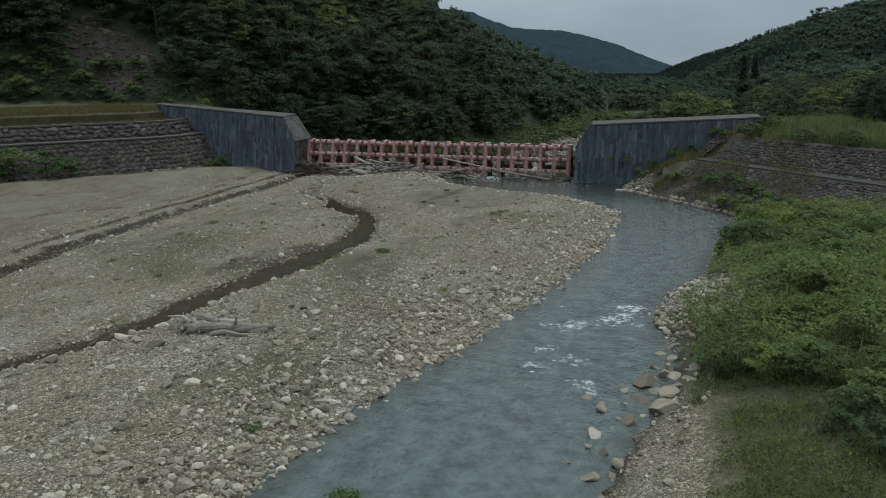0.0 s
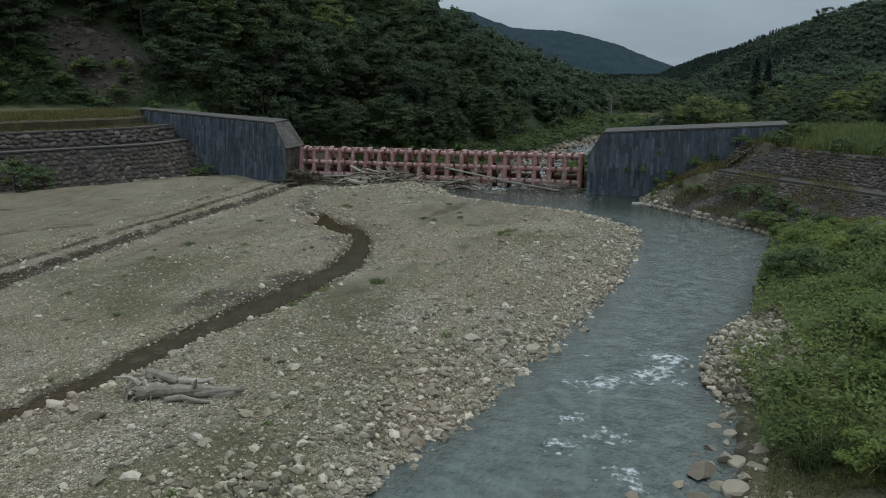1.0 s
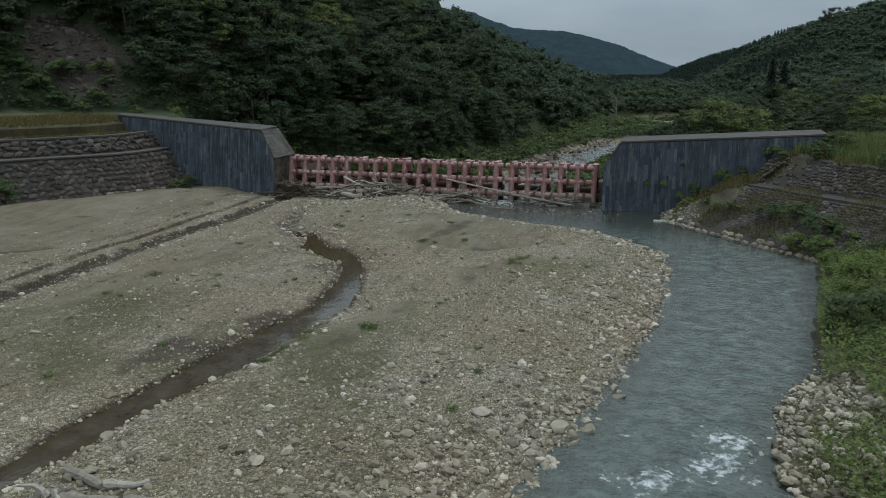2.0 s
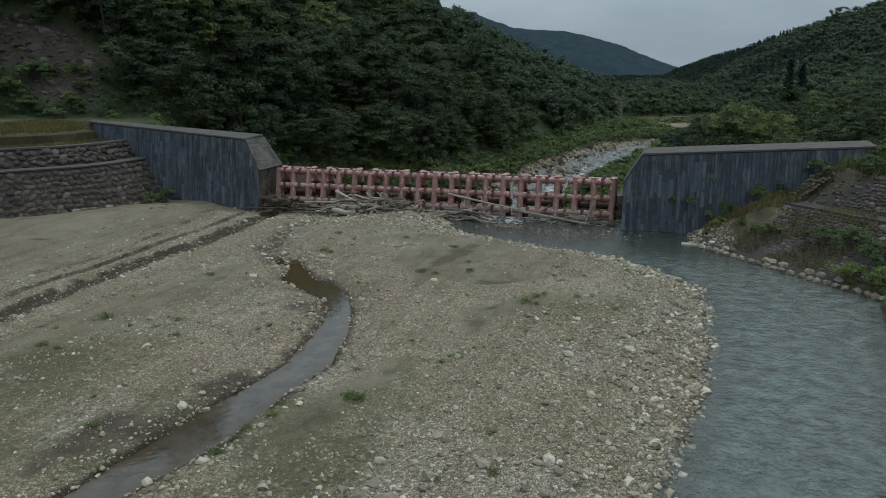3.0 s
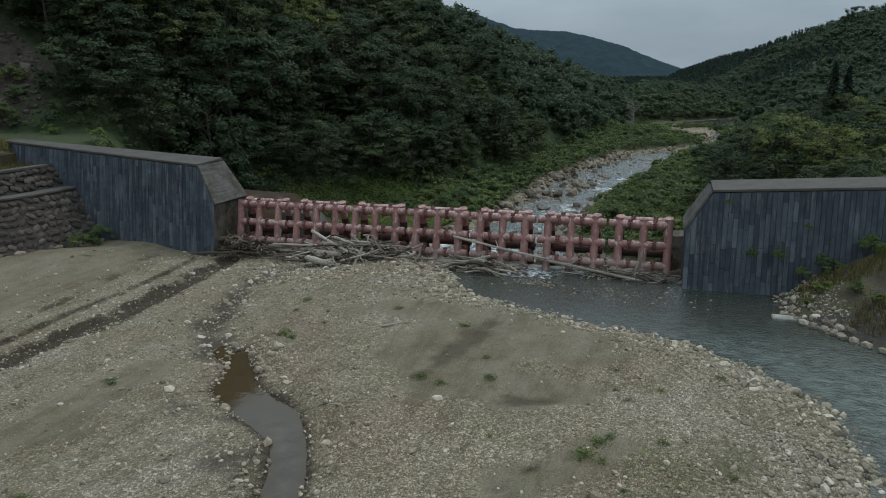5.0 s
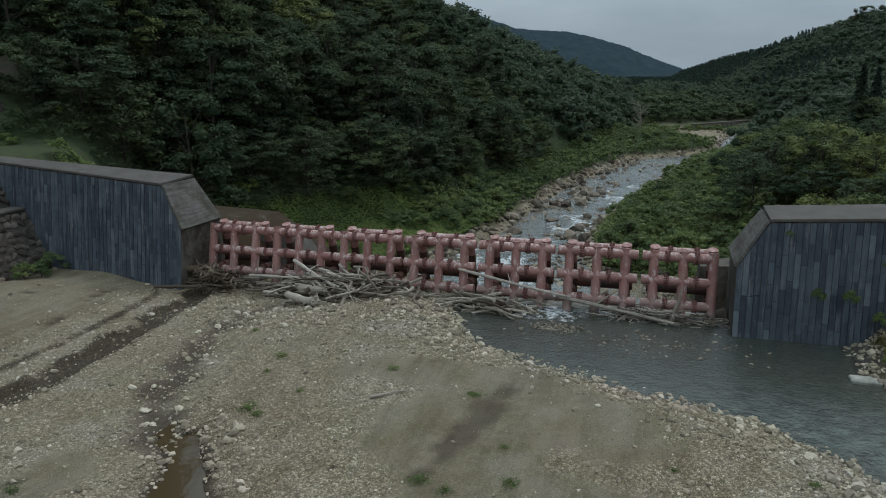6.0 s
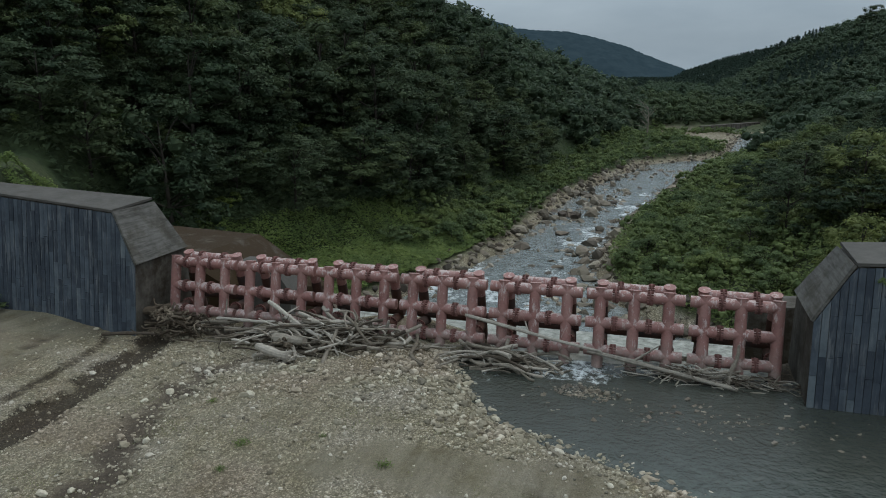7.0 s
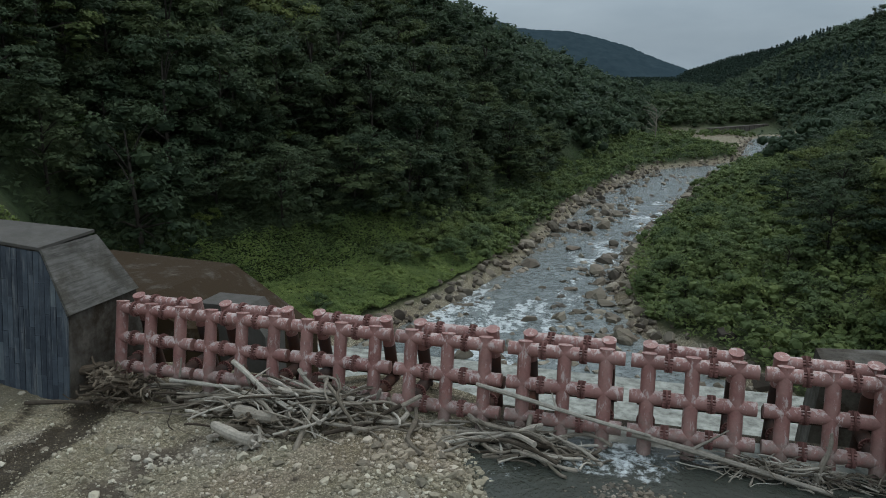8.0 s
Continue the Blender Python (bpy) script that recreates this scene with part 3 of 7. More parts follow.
    t = np.where(x > -6, ramp(y, 88.5, 112), t)
    z = z * (1 - t) + behind * t
    # left hill
    dh = left_hill(x, y)
    rise = np.where(dh > 0, np.interp(y, [180, 215, 230, 255, 300], [0.8, 0.86, 0.8, 0.67, 0.43]) * dh + 5 * (fbm(x * 0.03, y * 0.03, 5) - 0.5) * ramp(dh, 0, 20), 0)
    rise = rise + 0.55 * np.maximum(0, dh - 25) * (1 - ramp(y, 170, 215))
    z = z + 150 * (1 - np.exp(-rise / 150)) * (dh > 0)
    # right hill, and the head of the valley
    top = np.interp(y, RIDGE_Y, RIDGE_Z)
    dx = np.interp(y, RIDGE_Y, RIDGE_X) - x
    face = np.where(dx > 0, top - 0.54 * dx, top - 0.06 * dx) + 7 * (fbm(x * 0.022, y * 0.022, 8) - 0.5) * ramp(np.abs(dx), 0, 30)
    face = face - 500 * ramp(-y, -130, -70)
    z = np.where((x > -60) & (y > 70), np.maximum(z, face), z)
    return z


def axis(*spans):
    out = []
    for a, b, s in spans:
        out += list(np.arange(a, b, s))
    return np.array(out + [spans[-1][1]])


gx = axis((-2600, -400, 200), (-400, -150, 25), (-150, -78, 3.0), (-78, -50, 0.8), (-50, -45, 0.4), (-45, -38, 0.16), (-38, -30, 0.4), (-30, -19, 0.22), (-19, 12, 0.4), (12, 40, 1.0), (40, 160, 5), (160, 400, 24), (400, 2600, 200))
gy = axis((-1500, -100, 200), (-100, 0, 10), (0, 12, 1.5), (12, 90, 0.4), (90, 150, 1.2), (150, 360, 3.0), (360, 800, 15), (800, 3000, 150))
GX, GY = np.meshgrid(gx, gy)
PX, PY = GX.ravel(), GY.ravel()
PZ = height(PX, PY)
nx, ny = len(gx), len(gy)
ii = (np.arange(ny - 1)[:, None] * nx + np.arange(nx - 1)[None, :]).ravel()
me = mesh_np("ground", np.stack([PX, PY, PZ], 1), np.stack([ii, ii + 1, ii + nx + 1, ii + nx], 1))
dr, dp, dn = poly_dist(PX, PY, RIVER_POLY), poly_dist(PX, PY, POND_POLY), np.abs(side_dist(PX, PY, RUNNEL))
dh, dl, dk = left_hill(PX, PY), side_dist(PX, PY, LEFT_BASE), side_dist(PX, PY, KERB)
n1, n2 = fbm(PX * 0.25, PY * 0.25, 31), fbm(PX * 1.1, PY * 1.1, 37)
on_bar = (dl < 0) & (PY < 88) & (side_dist(PX, PY, BANK_EDGE) > 0)
east = ~on_bar & (PX > -6) & (PY < 90)
patch = 1.0 * spot(PX, PY, -31, 43, 4, 8) + 0.9 * spot(PX, PY, -14, 27, 4, 7) + np.exp(-((PX + 9) ** 2 / 20 + (PY - 58) ** 2 / 30)) + 0.9 * np.exp(-((PX + 17) ** 2 / 30 + (PY - 38) ** 2 / 60)) + 0.7 * np.exp(-((PX + 30) ** 2 / 50 + (PY - 40) ** 2 / 120))
grass = np.where(on_bar, np.clip(patch * 0.42 + ramp(n1, 0.5, 0.75) * 0.35, 0, 1), 0)
lo_d = poly_dist(PX, PY, LOW_POLY)
grass = np.where((PY > 89) | (dl > 5), np.where((PY > 106) & (PX > -48), ramp(lo_d, 0.5, 2.8), 1), grass)
grass = np.where(east, np.clip(0.85 + 0.9 * (n1 - 0.5), 0.3, 1) * (1 - ramp(-PX, -2.4, -1.0) * ramp(-PY, -26.5, -24.5)), grass)
wet = np.maximum(ramp(-dr, -0.7, 0.1), ramp(-dp, -0.4 - 1.2 * (n2 - 0.5), 0.0)) * (PY < 90)
wet = np.maximum(wet, 0.95 * ramp(1.1 - dn + 1.5 * (n2 - 0.5), 0.0, 0.25) * on_bar)
# shade on the scarp's step, painted as a thin strip through the wet mask
scarp = side_dist(PX, PY, SCARP) + 0.5 * (fbm(PX * 0.7, PY * 0.7, 9) - 0.5)
wet = np.maximum(wet, 0.9 * ramp(-np.abs(scarp - 0.05), -0.2, -0.08) * on_bar * ramp(n2, 0.3, 0.45))
for line, wide in ((RUNNEL_2, 0.28), (RUNNEL_3, 0.22)):
    wet = np.maximum(wet, 0.8 * ramp(wide - np.abs(side_dist(PX, PY, line)) + 0.9 * (n2 - 0.5), 0.0, 0.25) * on_bar)
mud = mud_at(PX, PY) * on_bar
wet = np.maximum(wet, 0.6 * mud)
stain = spot(PX, PY, -20.0, 67.6, 0.9, 5.5, -0.12) + 0.9 * spot(PX, PY, -15.7, 62.2, 2.0, 0.8, 0.2) + 0.6 * spot(PX, PY, -15.2, 54.6, 0.7, 2.0, 0.35) + 0.6 * spot(PX, PY, -17.2, 46.4, 0.7, 2.2, -0.2)
wet = np.maximum(wet, 0.6 * ramp(stain + 1.1 * (n2 - 0.5), 0.4, 0.8) * on_bar)
sand = np.clip(np.maximum(sand_at(PX, PY), 0.9 * ramp(-PX, 43, 47)) + 0.25 * ramp(-PX, 23, 29), 0, 1) * on_bar
forest = np.where((dh > -1) | ((PX > 30) & (PY > 95)), 1.0, np.where((PY > 89), 0.8 * ramp(lo_d, 1, 3.2), 0))
bank_soil = ramp(PY - 0.25 * PX + 6 * (fbm(PX * 0.3, PY * 0.3, 17) - 0.5), 75, 80) * (dk > 0.2) * (dk < 11) * (PY < 88)
shingle = ramp(PY, 270, 290) * (1 - ramp(PY, 335, 350)) * ramp(PX + 4 * (n1 - 0.5), -24, -19) * (1 - ramp(PX, 20, 26))
forest, grass = forest * (1 - shingle), grass * (1 - 0.9 * shingle)
slip = ramp(-slip_at(PX, PY) - 0.9 * (n1 - 0.5) - 0.5 * (n2 - 0.5), -1.2, -0.8) * (dh > 0)
slip = np.maximum(slip, 0.9 * bank_soil * ramp(n2, 0.3, 0.55))
for name, cols in (("zone", (grass, wet, sand)), ("cover", (forest, slip, mud))):
    at = me.color_attributes.new(name, "FLOAT_COLOR", "POINT")
    at.data.foreach_set("color", np.stack([*cols, np.ones(len(PX))], 1).astype(np.float32).ravel())
ground = tagged(part_of("ground", me, GROUND, None, smooth=True), "grey river gravel bar with sand, soil and grass", "ground", kind="structure")


def water_sheet(name, poly, z, cell, material, label, flow, y0=-1e9, y1=1e9):
    xs = np.arange(min(p[0] for p in poly) - 1, max(p[0] for p in poly) + 1 + cell, cell)
    ys = np.arange(max(y0, min(p[1] for p in poly) - 1), min(y1, max(p[1] for p in poly) + 1 + cell), cell)
    X, Y = [a.ravel() for a in np.meshgrid(xs, ys)]
    foam, shallow, chop, dz = flow(X, Y, poly_dist(X, Y, poly))
    n, m = len(xs), len(ys)
    f = (np.arange(m - 1)[:, None] * n + np.arange(n - 1)[None, :]).ravel()
    keep = poly_dist(X, Y, poly)[f] < 1.2
    f = f[keep]
    me = mesh_np(name, np.stack([X, Y, z + dz], 1), np.stack([f, f + 1, f + n + 1, f + n], 1))
    at = me.color_attributes.new("flow", "FLOAT_COLOR", "POINT")
    at.data.foreach_set("color", np.clip(np.stack([foam, shallow, chop, np.ones(len(X))], 1), 0, 1).astype(np.float32).ravel())
    return tagged(part_of(name, me, material, None, smooth=True), label, "water", kind="structure")


def river_flow(X, Y, d):
    crests = [(-1.5, 38.4, 1.1), (-0.9, 37.6, 0.7), (-5.4, 34.5, 0.7), (-4.0, 34.4, 1.1), (-3.2, 35.0, 0.7), (-2.6, 35.8, 0.9), (-1.6, 36.4, 0.9), (-0.8, 35.5, 1.1), (-4.7, 37.4, 0.6),
              (-5.8, 32.3, 0.5), (-4.6, 31.1, 0.7), (-4.8, 28.8, 0.9), (-3.1, 29.9, 0.9), (-2.7, 27.7, 0.9), (-2.4, 26.9, 0.6), (1.6, 57.9, 0.7), (0.1, 54.3, 0.6), (2.4, 61.0, 0.5)]
    rapid = 0.3 * np.exp(-((X + 2.8) ** 2 / 12 + (Y - 33.5) ** 2 / 60))
    for cx, cy, r in crests:
        rapid = rapid + 0.8 * np.exp(-((X - cx) ** 2 / (r * r) + (Y - cy) ** 2 / (0.75 * r * r)))
    rapid = rapid + 2.3 * np.exp(-((X + 19.6) ** 2 / 5 + (Y - 83.6) ** 2 / 1.6)) + 0.6 * np.exp(-((X + 23.6) ** 2 / 3 + (Y - 81.6) ** 2 / 3)) + 1.1 * np.exp(-((X + 15.5) ** 2 / 14 + (Y - 86.0) ** 2 / 2))
    n = fbm(X * 0.9, Y * 0.45, 51)
    foam = rapid * (0.7 + 1.2 * (n - 0.4))
    chop = 0.34 + 0.5 * ramp(Y, 16, 32) * (1 - ramp(Y, 68, 78)) + 0.4 * rapid
    dz = 0.22 * rapid * (fbm(X * 1.3, Y * 1.3, 52) - 0.5)
    return foam, np.maximum(0.45 * ramp(d, -1.4, 0), 0.9 * ramp(Y, 68, 78)), chop, dz


def pond_flow(X, Y, d):
    return 0 * X, np.maximum(ramp(d, -0.8, 0.1), ramp(Y, 56, 59.5)), 0 * X, 0 * X


def low_flow(X, Y, d):
    n = fbm(X * 0.55, Y * 0.2, 61)
    r = 1.0 * spot(X, Y, -33.5, 121, 6, 12, 0.35) + 0.6 * spot(X, Y, -26.5, 137, 3, 8) + 0.75 * spot(X, Y, -21.0, 180, 3.5, 16) + 0.5 * spot(X, Y, -26, 150, 4, 10) + 0.35 * spot(X, Y, -17, 215, 4, 12) + 0.3 * spot(X, Y, 8, 290, 5, 30)
    return 0.14 + 2.1 * r * ramp(n, 0.36, 0.62), ramp(d, -2, 0), 0.45 + 0.5 * r, 0.55 * (fbm(X * 0.6, Y * 0.6, 62) - 0.5) * r


river = water_sheet("river_water", RIVER_POLY, WATER_Z, 0.4, RIVER, "turbid grey-blue river with small whitecaps", river_flow, -29, 85.4)
pond = water_sheet("pond_water", POND_POLY, POND_Z, 0.4, POND, "still brown water in a winding channel", pond_flow)
rapids = water_sheet("rapids_water", LOW_POLY, LOW_Z, 0.8, RAPID, "shallow white rapids among boulders behind the dam", low_flow)

# ---- the dam: two concrete wings with board facing, and steel pipe frames between ----
BATTER = 0.12


def wing(x0, x1, z0, z1, slope_x, name, label, narrow=0.0):
    """A wing from its slanted end x0 to the bank x1; its crest climbs from z0 to z1."""
    s = 1 if x1 > x0 else -1
    yf, yb, low, knee = 83.15, 86.5, -7.0, 4.55

    def front(z):
        return yf - BATTER * (7.4 - z)
    root = tagged(new(name), label, "dam wing")
    bm = bmesh.new()
    toe = x0 - s * slope_x
    ring = []
    for x, z in ((toe, low), (toe, knee), (x0, z0), (x1, z1), (x1, low)):
        ring.append((bm.verts.new((x, front(z), z)), bm.verts.new((x, yb - narrow * (x == x1) + 0.3 * (7.4 - max(z, 1)), z))))
    n = len(ring)
    bm.faces.new([r[0] for r in ring])
    bm.faces.new([r[1] for r in reversed(ring)])
    for k in range(n):
        a, b = ring[k], ring[(k + 1) % n]
        bm.faces.new((a[1], b[1], b[0], a[0]))
    bmesh.ops.recalc_face_normals(bm, faces=bm.faces)
    bmesh.ops.bevel(bm, geom=list(bm.edges), offset=0.04, segments=1, affect="EDGES")
    part("body", bm, DARKCON, root, "dark weathered concrete body")
    bm = bmesh.new()
    vs = []
    for o in (0.012, 0.14):
        for x, z in ((toe, knee), (x0, z0)):
            for y in (front(z) - 0.09, yb + 0.3 * (7.4 - z) + 0.03):
                vs.append(bm.verts.new((x - s * o * 0.89, y, z + o * 0.45)))
    for f in ((0, 1, 3, 2), (4, 6, 7, 5), (0, 4, 5, 1), (2, 3, 7, 6), (0, 2, 6, 4), (1, 5, 7, 3)):
        bm.faces.new([vs[i] for i in f])
    bmesh.ops.recalc_face_normals(bm, faces=bm.faces)
    part("end_slab", bm, STAINCON, root, "grey concrete end slab with dark stains")
    bm = bmesh.new()
    vs = [bm.verts.new((x, y, z)) for x, z, back in ((x0, z0, yb), (x1, z1, yb - narrow)) for y in (front(z) - 0.1, back + 0.05) for z in (z + 0.004, z + 0.14)]
    a0, a1, b0, b1, c0, c1, d0, d1 = vs
    for f in ((a0, a1, b1, b0), (c0, d0, d1, c1), (a0, c0, c1, a1), (b0, b1, d1, d0), (a1, c1, d1, b1), (a0, b0, d0, c0)):
        bm.faces.new(f)
    bmesh.ops.recalc_face_normals(bm, faces=bm.faces)
    part("crest_slab", bm, CONCRETE, root, "grey concrete crest slab")
    return root


left_wing = wing(-45.0, -63.0, 7.4, 8.75, 1.45, "dam_wing", "concrete dam wing faced with dark bluish boards beside stone wall", 2.6)
right_wing = wing(-8.05, 9.0, 7.0, 8.0, 1.45, "dam_wing", "concrete dam wing faced with dark bluish boards, standing in the river")

R = 0.275
COLS = 21
X0, STEP = -42.65, 1.607
YF, ZT = 85.2, 4.3
LEVELS = (4.3, 2.95, 1.62)


def fy(z):
    """The front row's axis at a height."""
    return YF - 0.2 * (ZT - z)


def ry(z):
    return YF + 1.27 + 0.28 * (ZT - z)


def flange(bm, p, d, r=0.365):
    """Two bolted plates round a pipe at p, square to d, with a ring of long studs."""
    p, d = Vector(p), Vector(d).normalized()
    a = Vector((0, 0, 1)) if abs(d.z) < 0.9 else Vector((1, 0, 0))
    u = d.cross(a).normalized()
    w = d.cross(u)
    n = 48
    lo_r, hi_r = R - 0.02, r - 0.015
    rings = []
    for off, q, gap in ((-0.15, lo_r, lo_r), (-0.15, hi_r, lo_r), (-0.04, hi_r, lo_r), (-0.036, r, r), (-0.008, r, r), (-0.006, r - 0.03, r - 0.03), (0.006, r - 0.03, r - 0.03), (0.008, r, r), (0.036, r, r), (0.04, hi_r, lo_r), (0.15, hi_r, lo_r), (0.15, lo_r, lo_r)):
        rings.append([bm.verts.new(p + d * off + (u * math.cos(t) + w * math.sin(t)) * (q if k % 3 == 0 else gap)) for k, t in enumerate([2 * math.pi * m / n for m in range(n)])])
    for x, y in zip(rings, rings[1:]):
        for k in range(n):
            bm.faces.new((x[k], x[(k + 1) % n], y[(k + 1) % n], y[k]))


def pipe(name, a, b, parent, label="", r=R, n=20, material=None):
    bm = bmesh.new()
    add_tube(bm, [a, b], [r, r], n)
    ob = part(name, bm, material or PAINT, parent, label, True)
    md = ob.modifiers.new("edge", "EDGE_SPLIT")
    md.split_angle = radians(40)
    return ob


for g in range(7):
    root = tagged(new("steel_frame"), "red-painted steel pipe frame of a debris dam, scuffed and rusty", "dam frame", "steel frames between the dam wings")
    xs = [X0 + STEP * (3 * g + k) for k in range(3)]
    lx = xs[0] - (0 if g == 0 else 0.66)
    rx = xs[2] + (0 if g == 6 else 0.72)
    for x in xs:
        c = pipe("column", (x, fy(-0.6), -0.6), (x, fy(ZT + 0.29), ZT + 0.29), root)
        bm = bmesh.new()
        add_tube(bm, [(x, fy(ZT + 0.29), ZT + 0.294), (x, fy(ZT + 0.32), ZT + 0.325)], [R + 0.022, R + 0.022], 20)
        part("cap", bm, CAPPAINT, c, "round steel cap plate")
    for z in LEVELS:
        c = pipe("beam", (lx, fy(z), z), (rx, fy(z), z), root)
        for a in (0, 1):
            bm = bmesh.new()
            flange(bm, (xs[a] + STEP * 0.45, fy(z), z), (1, 0, 0))
            part("flange", bm, RUSTY, c, "bolted pipe flange")
    # legs are red above z 3.3 and dark brown below, like the ties
    for x in (xs[0], xs[2]):
        pipe("rear_leg", (x, ry(-6.5), -6.5), (x, ry(3.3), 3.3), root, "dark brown rear leg", material=DARKPIPE)
        c = pipe("leg_head", (x, ry(3.3), 3.3), (x, ry(ZT + 0.26), ZT + 0.26), root)
        bm = bmesh.new()
        add_tube(bm, [(x, ry(ZT + 0.26), ZT + 0.264), (x, ry(ZT + 0.29), ZT + 0.295)], [R + 0.022, R + 0.022], 20)
        part("cap", bm, CAPPAINT, c, "round steel cap plate")
        for z in (1.5,):
            c = pipe("tie_pipe", (x, fy(z), z), (x, ry(z), z), root, "dark brown tie pipe", material=DARKPIPE)
            bm = bmesh.new()
            flange(bm, (x, (fy(z) + ry(z)) / 2, z), (0, 1, 0))
            part("flange", bm, RUSTY, c, "bolted pipe flange")
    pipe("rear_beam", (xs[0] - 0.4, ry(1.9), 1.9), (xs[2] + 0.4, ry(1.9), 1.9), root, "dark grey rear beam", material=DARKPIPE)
    for z in (ZT,):
        c = pipe("rear_beam", (xs[0], ry(z), z), (xs[2], ry(z), z), root)
        for a in (0.27, 0.73):
            bm = bmesh.new()
            flange(bm, (xs[0] + 2 * STEP * a, ry(z), z), (1, 0, 0))
            part("flange", bm, RUSTY, c, "bolted pipe flange")

bm = bmesh.new()
add_prism(bm, [(83.9, -7.5), (83.9, 0.35), (84.2, 0.5), (87.6, 0.5), (88.4, -0.2), (89.3, -6.6), (89.3, -7.5)], -43.4, -9.6, "x")
sill = tagged(part("dam_sill", bm, PALECON), "concrete sill under the steel frames", "dam sill", kind="structure")
bm = bmesh.new()
add_box(bm, (-44, 88.9, -8), (-9, 105.3, -4.7), None, 0.05)
apron = tagged(part("apron", bm, PALECON), "pale wet concrete apron behind the dam", "apron", kind="structure")

# ---- boards on the wings ----
unit = bmesh.new()
add_box(unit, (0, 0, 0), (1, 1, 1))
unit_me = bpy.data.meshes.new("board")
unit.to_mesh(unit_me)
unit.free()
unit_me.materials.append(PLANK)


def boards(root, x0, x1, z0, z1, slope_x, low, width=0.305):
    rng = random.Random(int(abs(x0) * 10))
    s = 1 if x1 > x0 else -1
    toe = x0 - s * slope_x
    n = int(abs(x1 - toe) / width)

    def top(x):
        if s * (x - x0) < 0:
            return 4.55 + (z0 - 4.55) * (x - toe) / (x0 - toe)
        return z0 + (z1 - z0) * (x - x0) / (x1 - x0)
    for k in range(n):
        xa = toe + s * k * width
        a, b = sorted((xa + 0.011 * s, xa + s * width - 0.011 * s))
        tmin = min(top(a), top(b)) - 0.05
        z = low - rng.uniform(0, 1.3)
        while z < tmin - 0.1:
            e = min(z + rng.choice((1.2, 1.8, 1.8, 2.4)), tmin)
            if tmin - e < 0.5:
                e = tmin
            za = max(z, low)
            th = 0.06 + rng.uniform(0, 0.03)
            y0 = 83.15 - BATTER * (7.4 - za)
            last = e == tmin
            if last and abs(top(a) - top(b)) > 0.2:
                bm = bmesh.new()
                vs = []
                for yy in (-th, -0.004):
                    for x, zz in ((a, za), (b, za), (b, top(b) - 0.05), (a, top(a) - 0.05)):
                        vs.append(bm.verts.new((x, y0 + yy + BATTER * (zz - za), zz)))
                bm.faces.new(vs[:4])
                bm.faces.new(vs[:3:-1])
                for q in range(4):
                    bm.faces.new((vs[q], vs[q + 4], vs[(q + 1) % 4 + 4], vs[(q + 1) % 4]))
                bmesh.ops.recalc_face_normals(bm, faces=bm.faces)
                part("board", bm, PLANK, root)
            else:
                ob = new("board", unit_me)
                ob.parent = root
                ang = math.atan(BATTER)
                ob.matrix_basis = Matrix.Translation((a, y0 - th, za)) @ Matrix.Rotation(-ang, 4, "X") @ Matrix.Diagonal((b - a, th - 0.004, (e - za - 0.012) / math.cos(ang), 1))
            z = e


boards(left_wing, -45.0, -62.5, 7.4, 8.7, 1.45, 0.6)
boards(right_wing, -8.05, 8.6, 7.0, 7.98, 1.45, 0.2)


# ---- loft along a line of the plan ----
def track(poly):
    """A function (s, d) -> x, y along a rounded polyline, d to its left."""
    pts = [Vector(p) for p in poly]
    for _ in range(2):
        q = [pts[0]]
        for a, b in zip(pts, pts[1:]):
            q += [a.lerp(b, 0.25), a.lerp(b, 0.75)]
        pts = q + [pts[-1]]
    cum = [0.0]
    for a, b in zip(pts, pts[1:]):
        cum.append(cum[-1] + (b - a).length)
    nor = []
    for i in range(len(pts)):
        d = (pts[min(i + 1, len(pts) - 1)] - pts[max(i - 1, 0)]).normalized()
        nor.append(Vector((-d.y, d.x)))

    def at(s, d):
        x = np.interp(s, cum, [p.x + 0 * d for p in pts])
        y = np.interp(s, cum, [p.y for p in pts])
        ax = np.interp(s, cum, [v.x for v in nor])
        ay = np.interp(s, cum, [v.y for v in nor])
        k = math.hypot(ax, ay)
        return x + d * ax / k, y + d * ay / k

    def yaw(s):
        ax = np.interp(s, cum, [v.x for v in nor])
        ay = np.interp(s, cum, [v.y for v in nor])
        return math.atan2(ay, ax) - math.pi / 2
    return at, yaw, cum[-1]


def loft(name, at, s0, s1, profile, material, parent, label="", step=1.0):
    bm = bmesh.new()
    n = max(2, int((s1 - s0) / step) + 1)
    rings = []
    for i in range(n):
        s = s0 + (s1 - s0) * i / (n - 1)
        rings.append([bm.verts.new((*at(s, d), z)) for d, z in profile])
    k = len(profile)
    for a, b in zip(rings, rings[1:]):
        for j in range(k):
            bm.faces.new((a[j], b[j], b[(j + 1) % k], a[(j + 1) % k]))
    bm.faces.new(rings[0])
    bm.faces.new(list(reversed(rings[-1])))
    bmesh.ops.recalc_face_normals(bm, faces=bm.faces)
    return part(name, bm, material, parent, label)


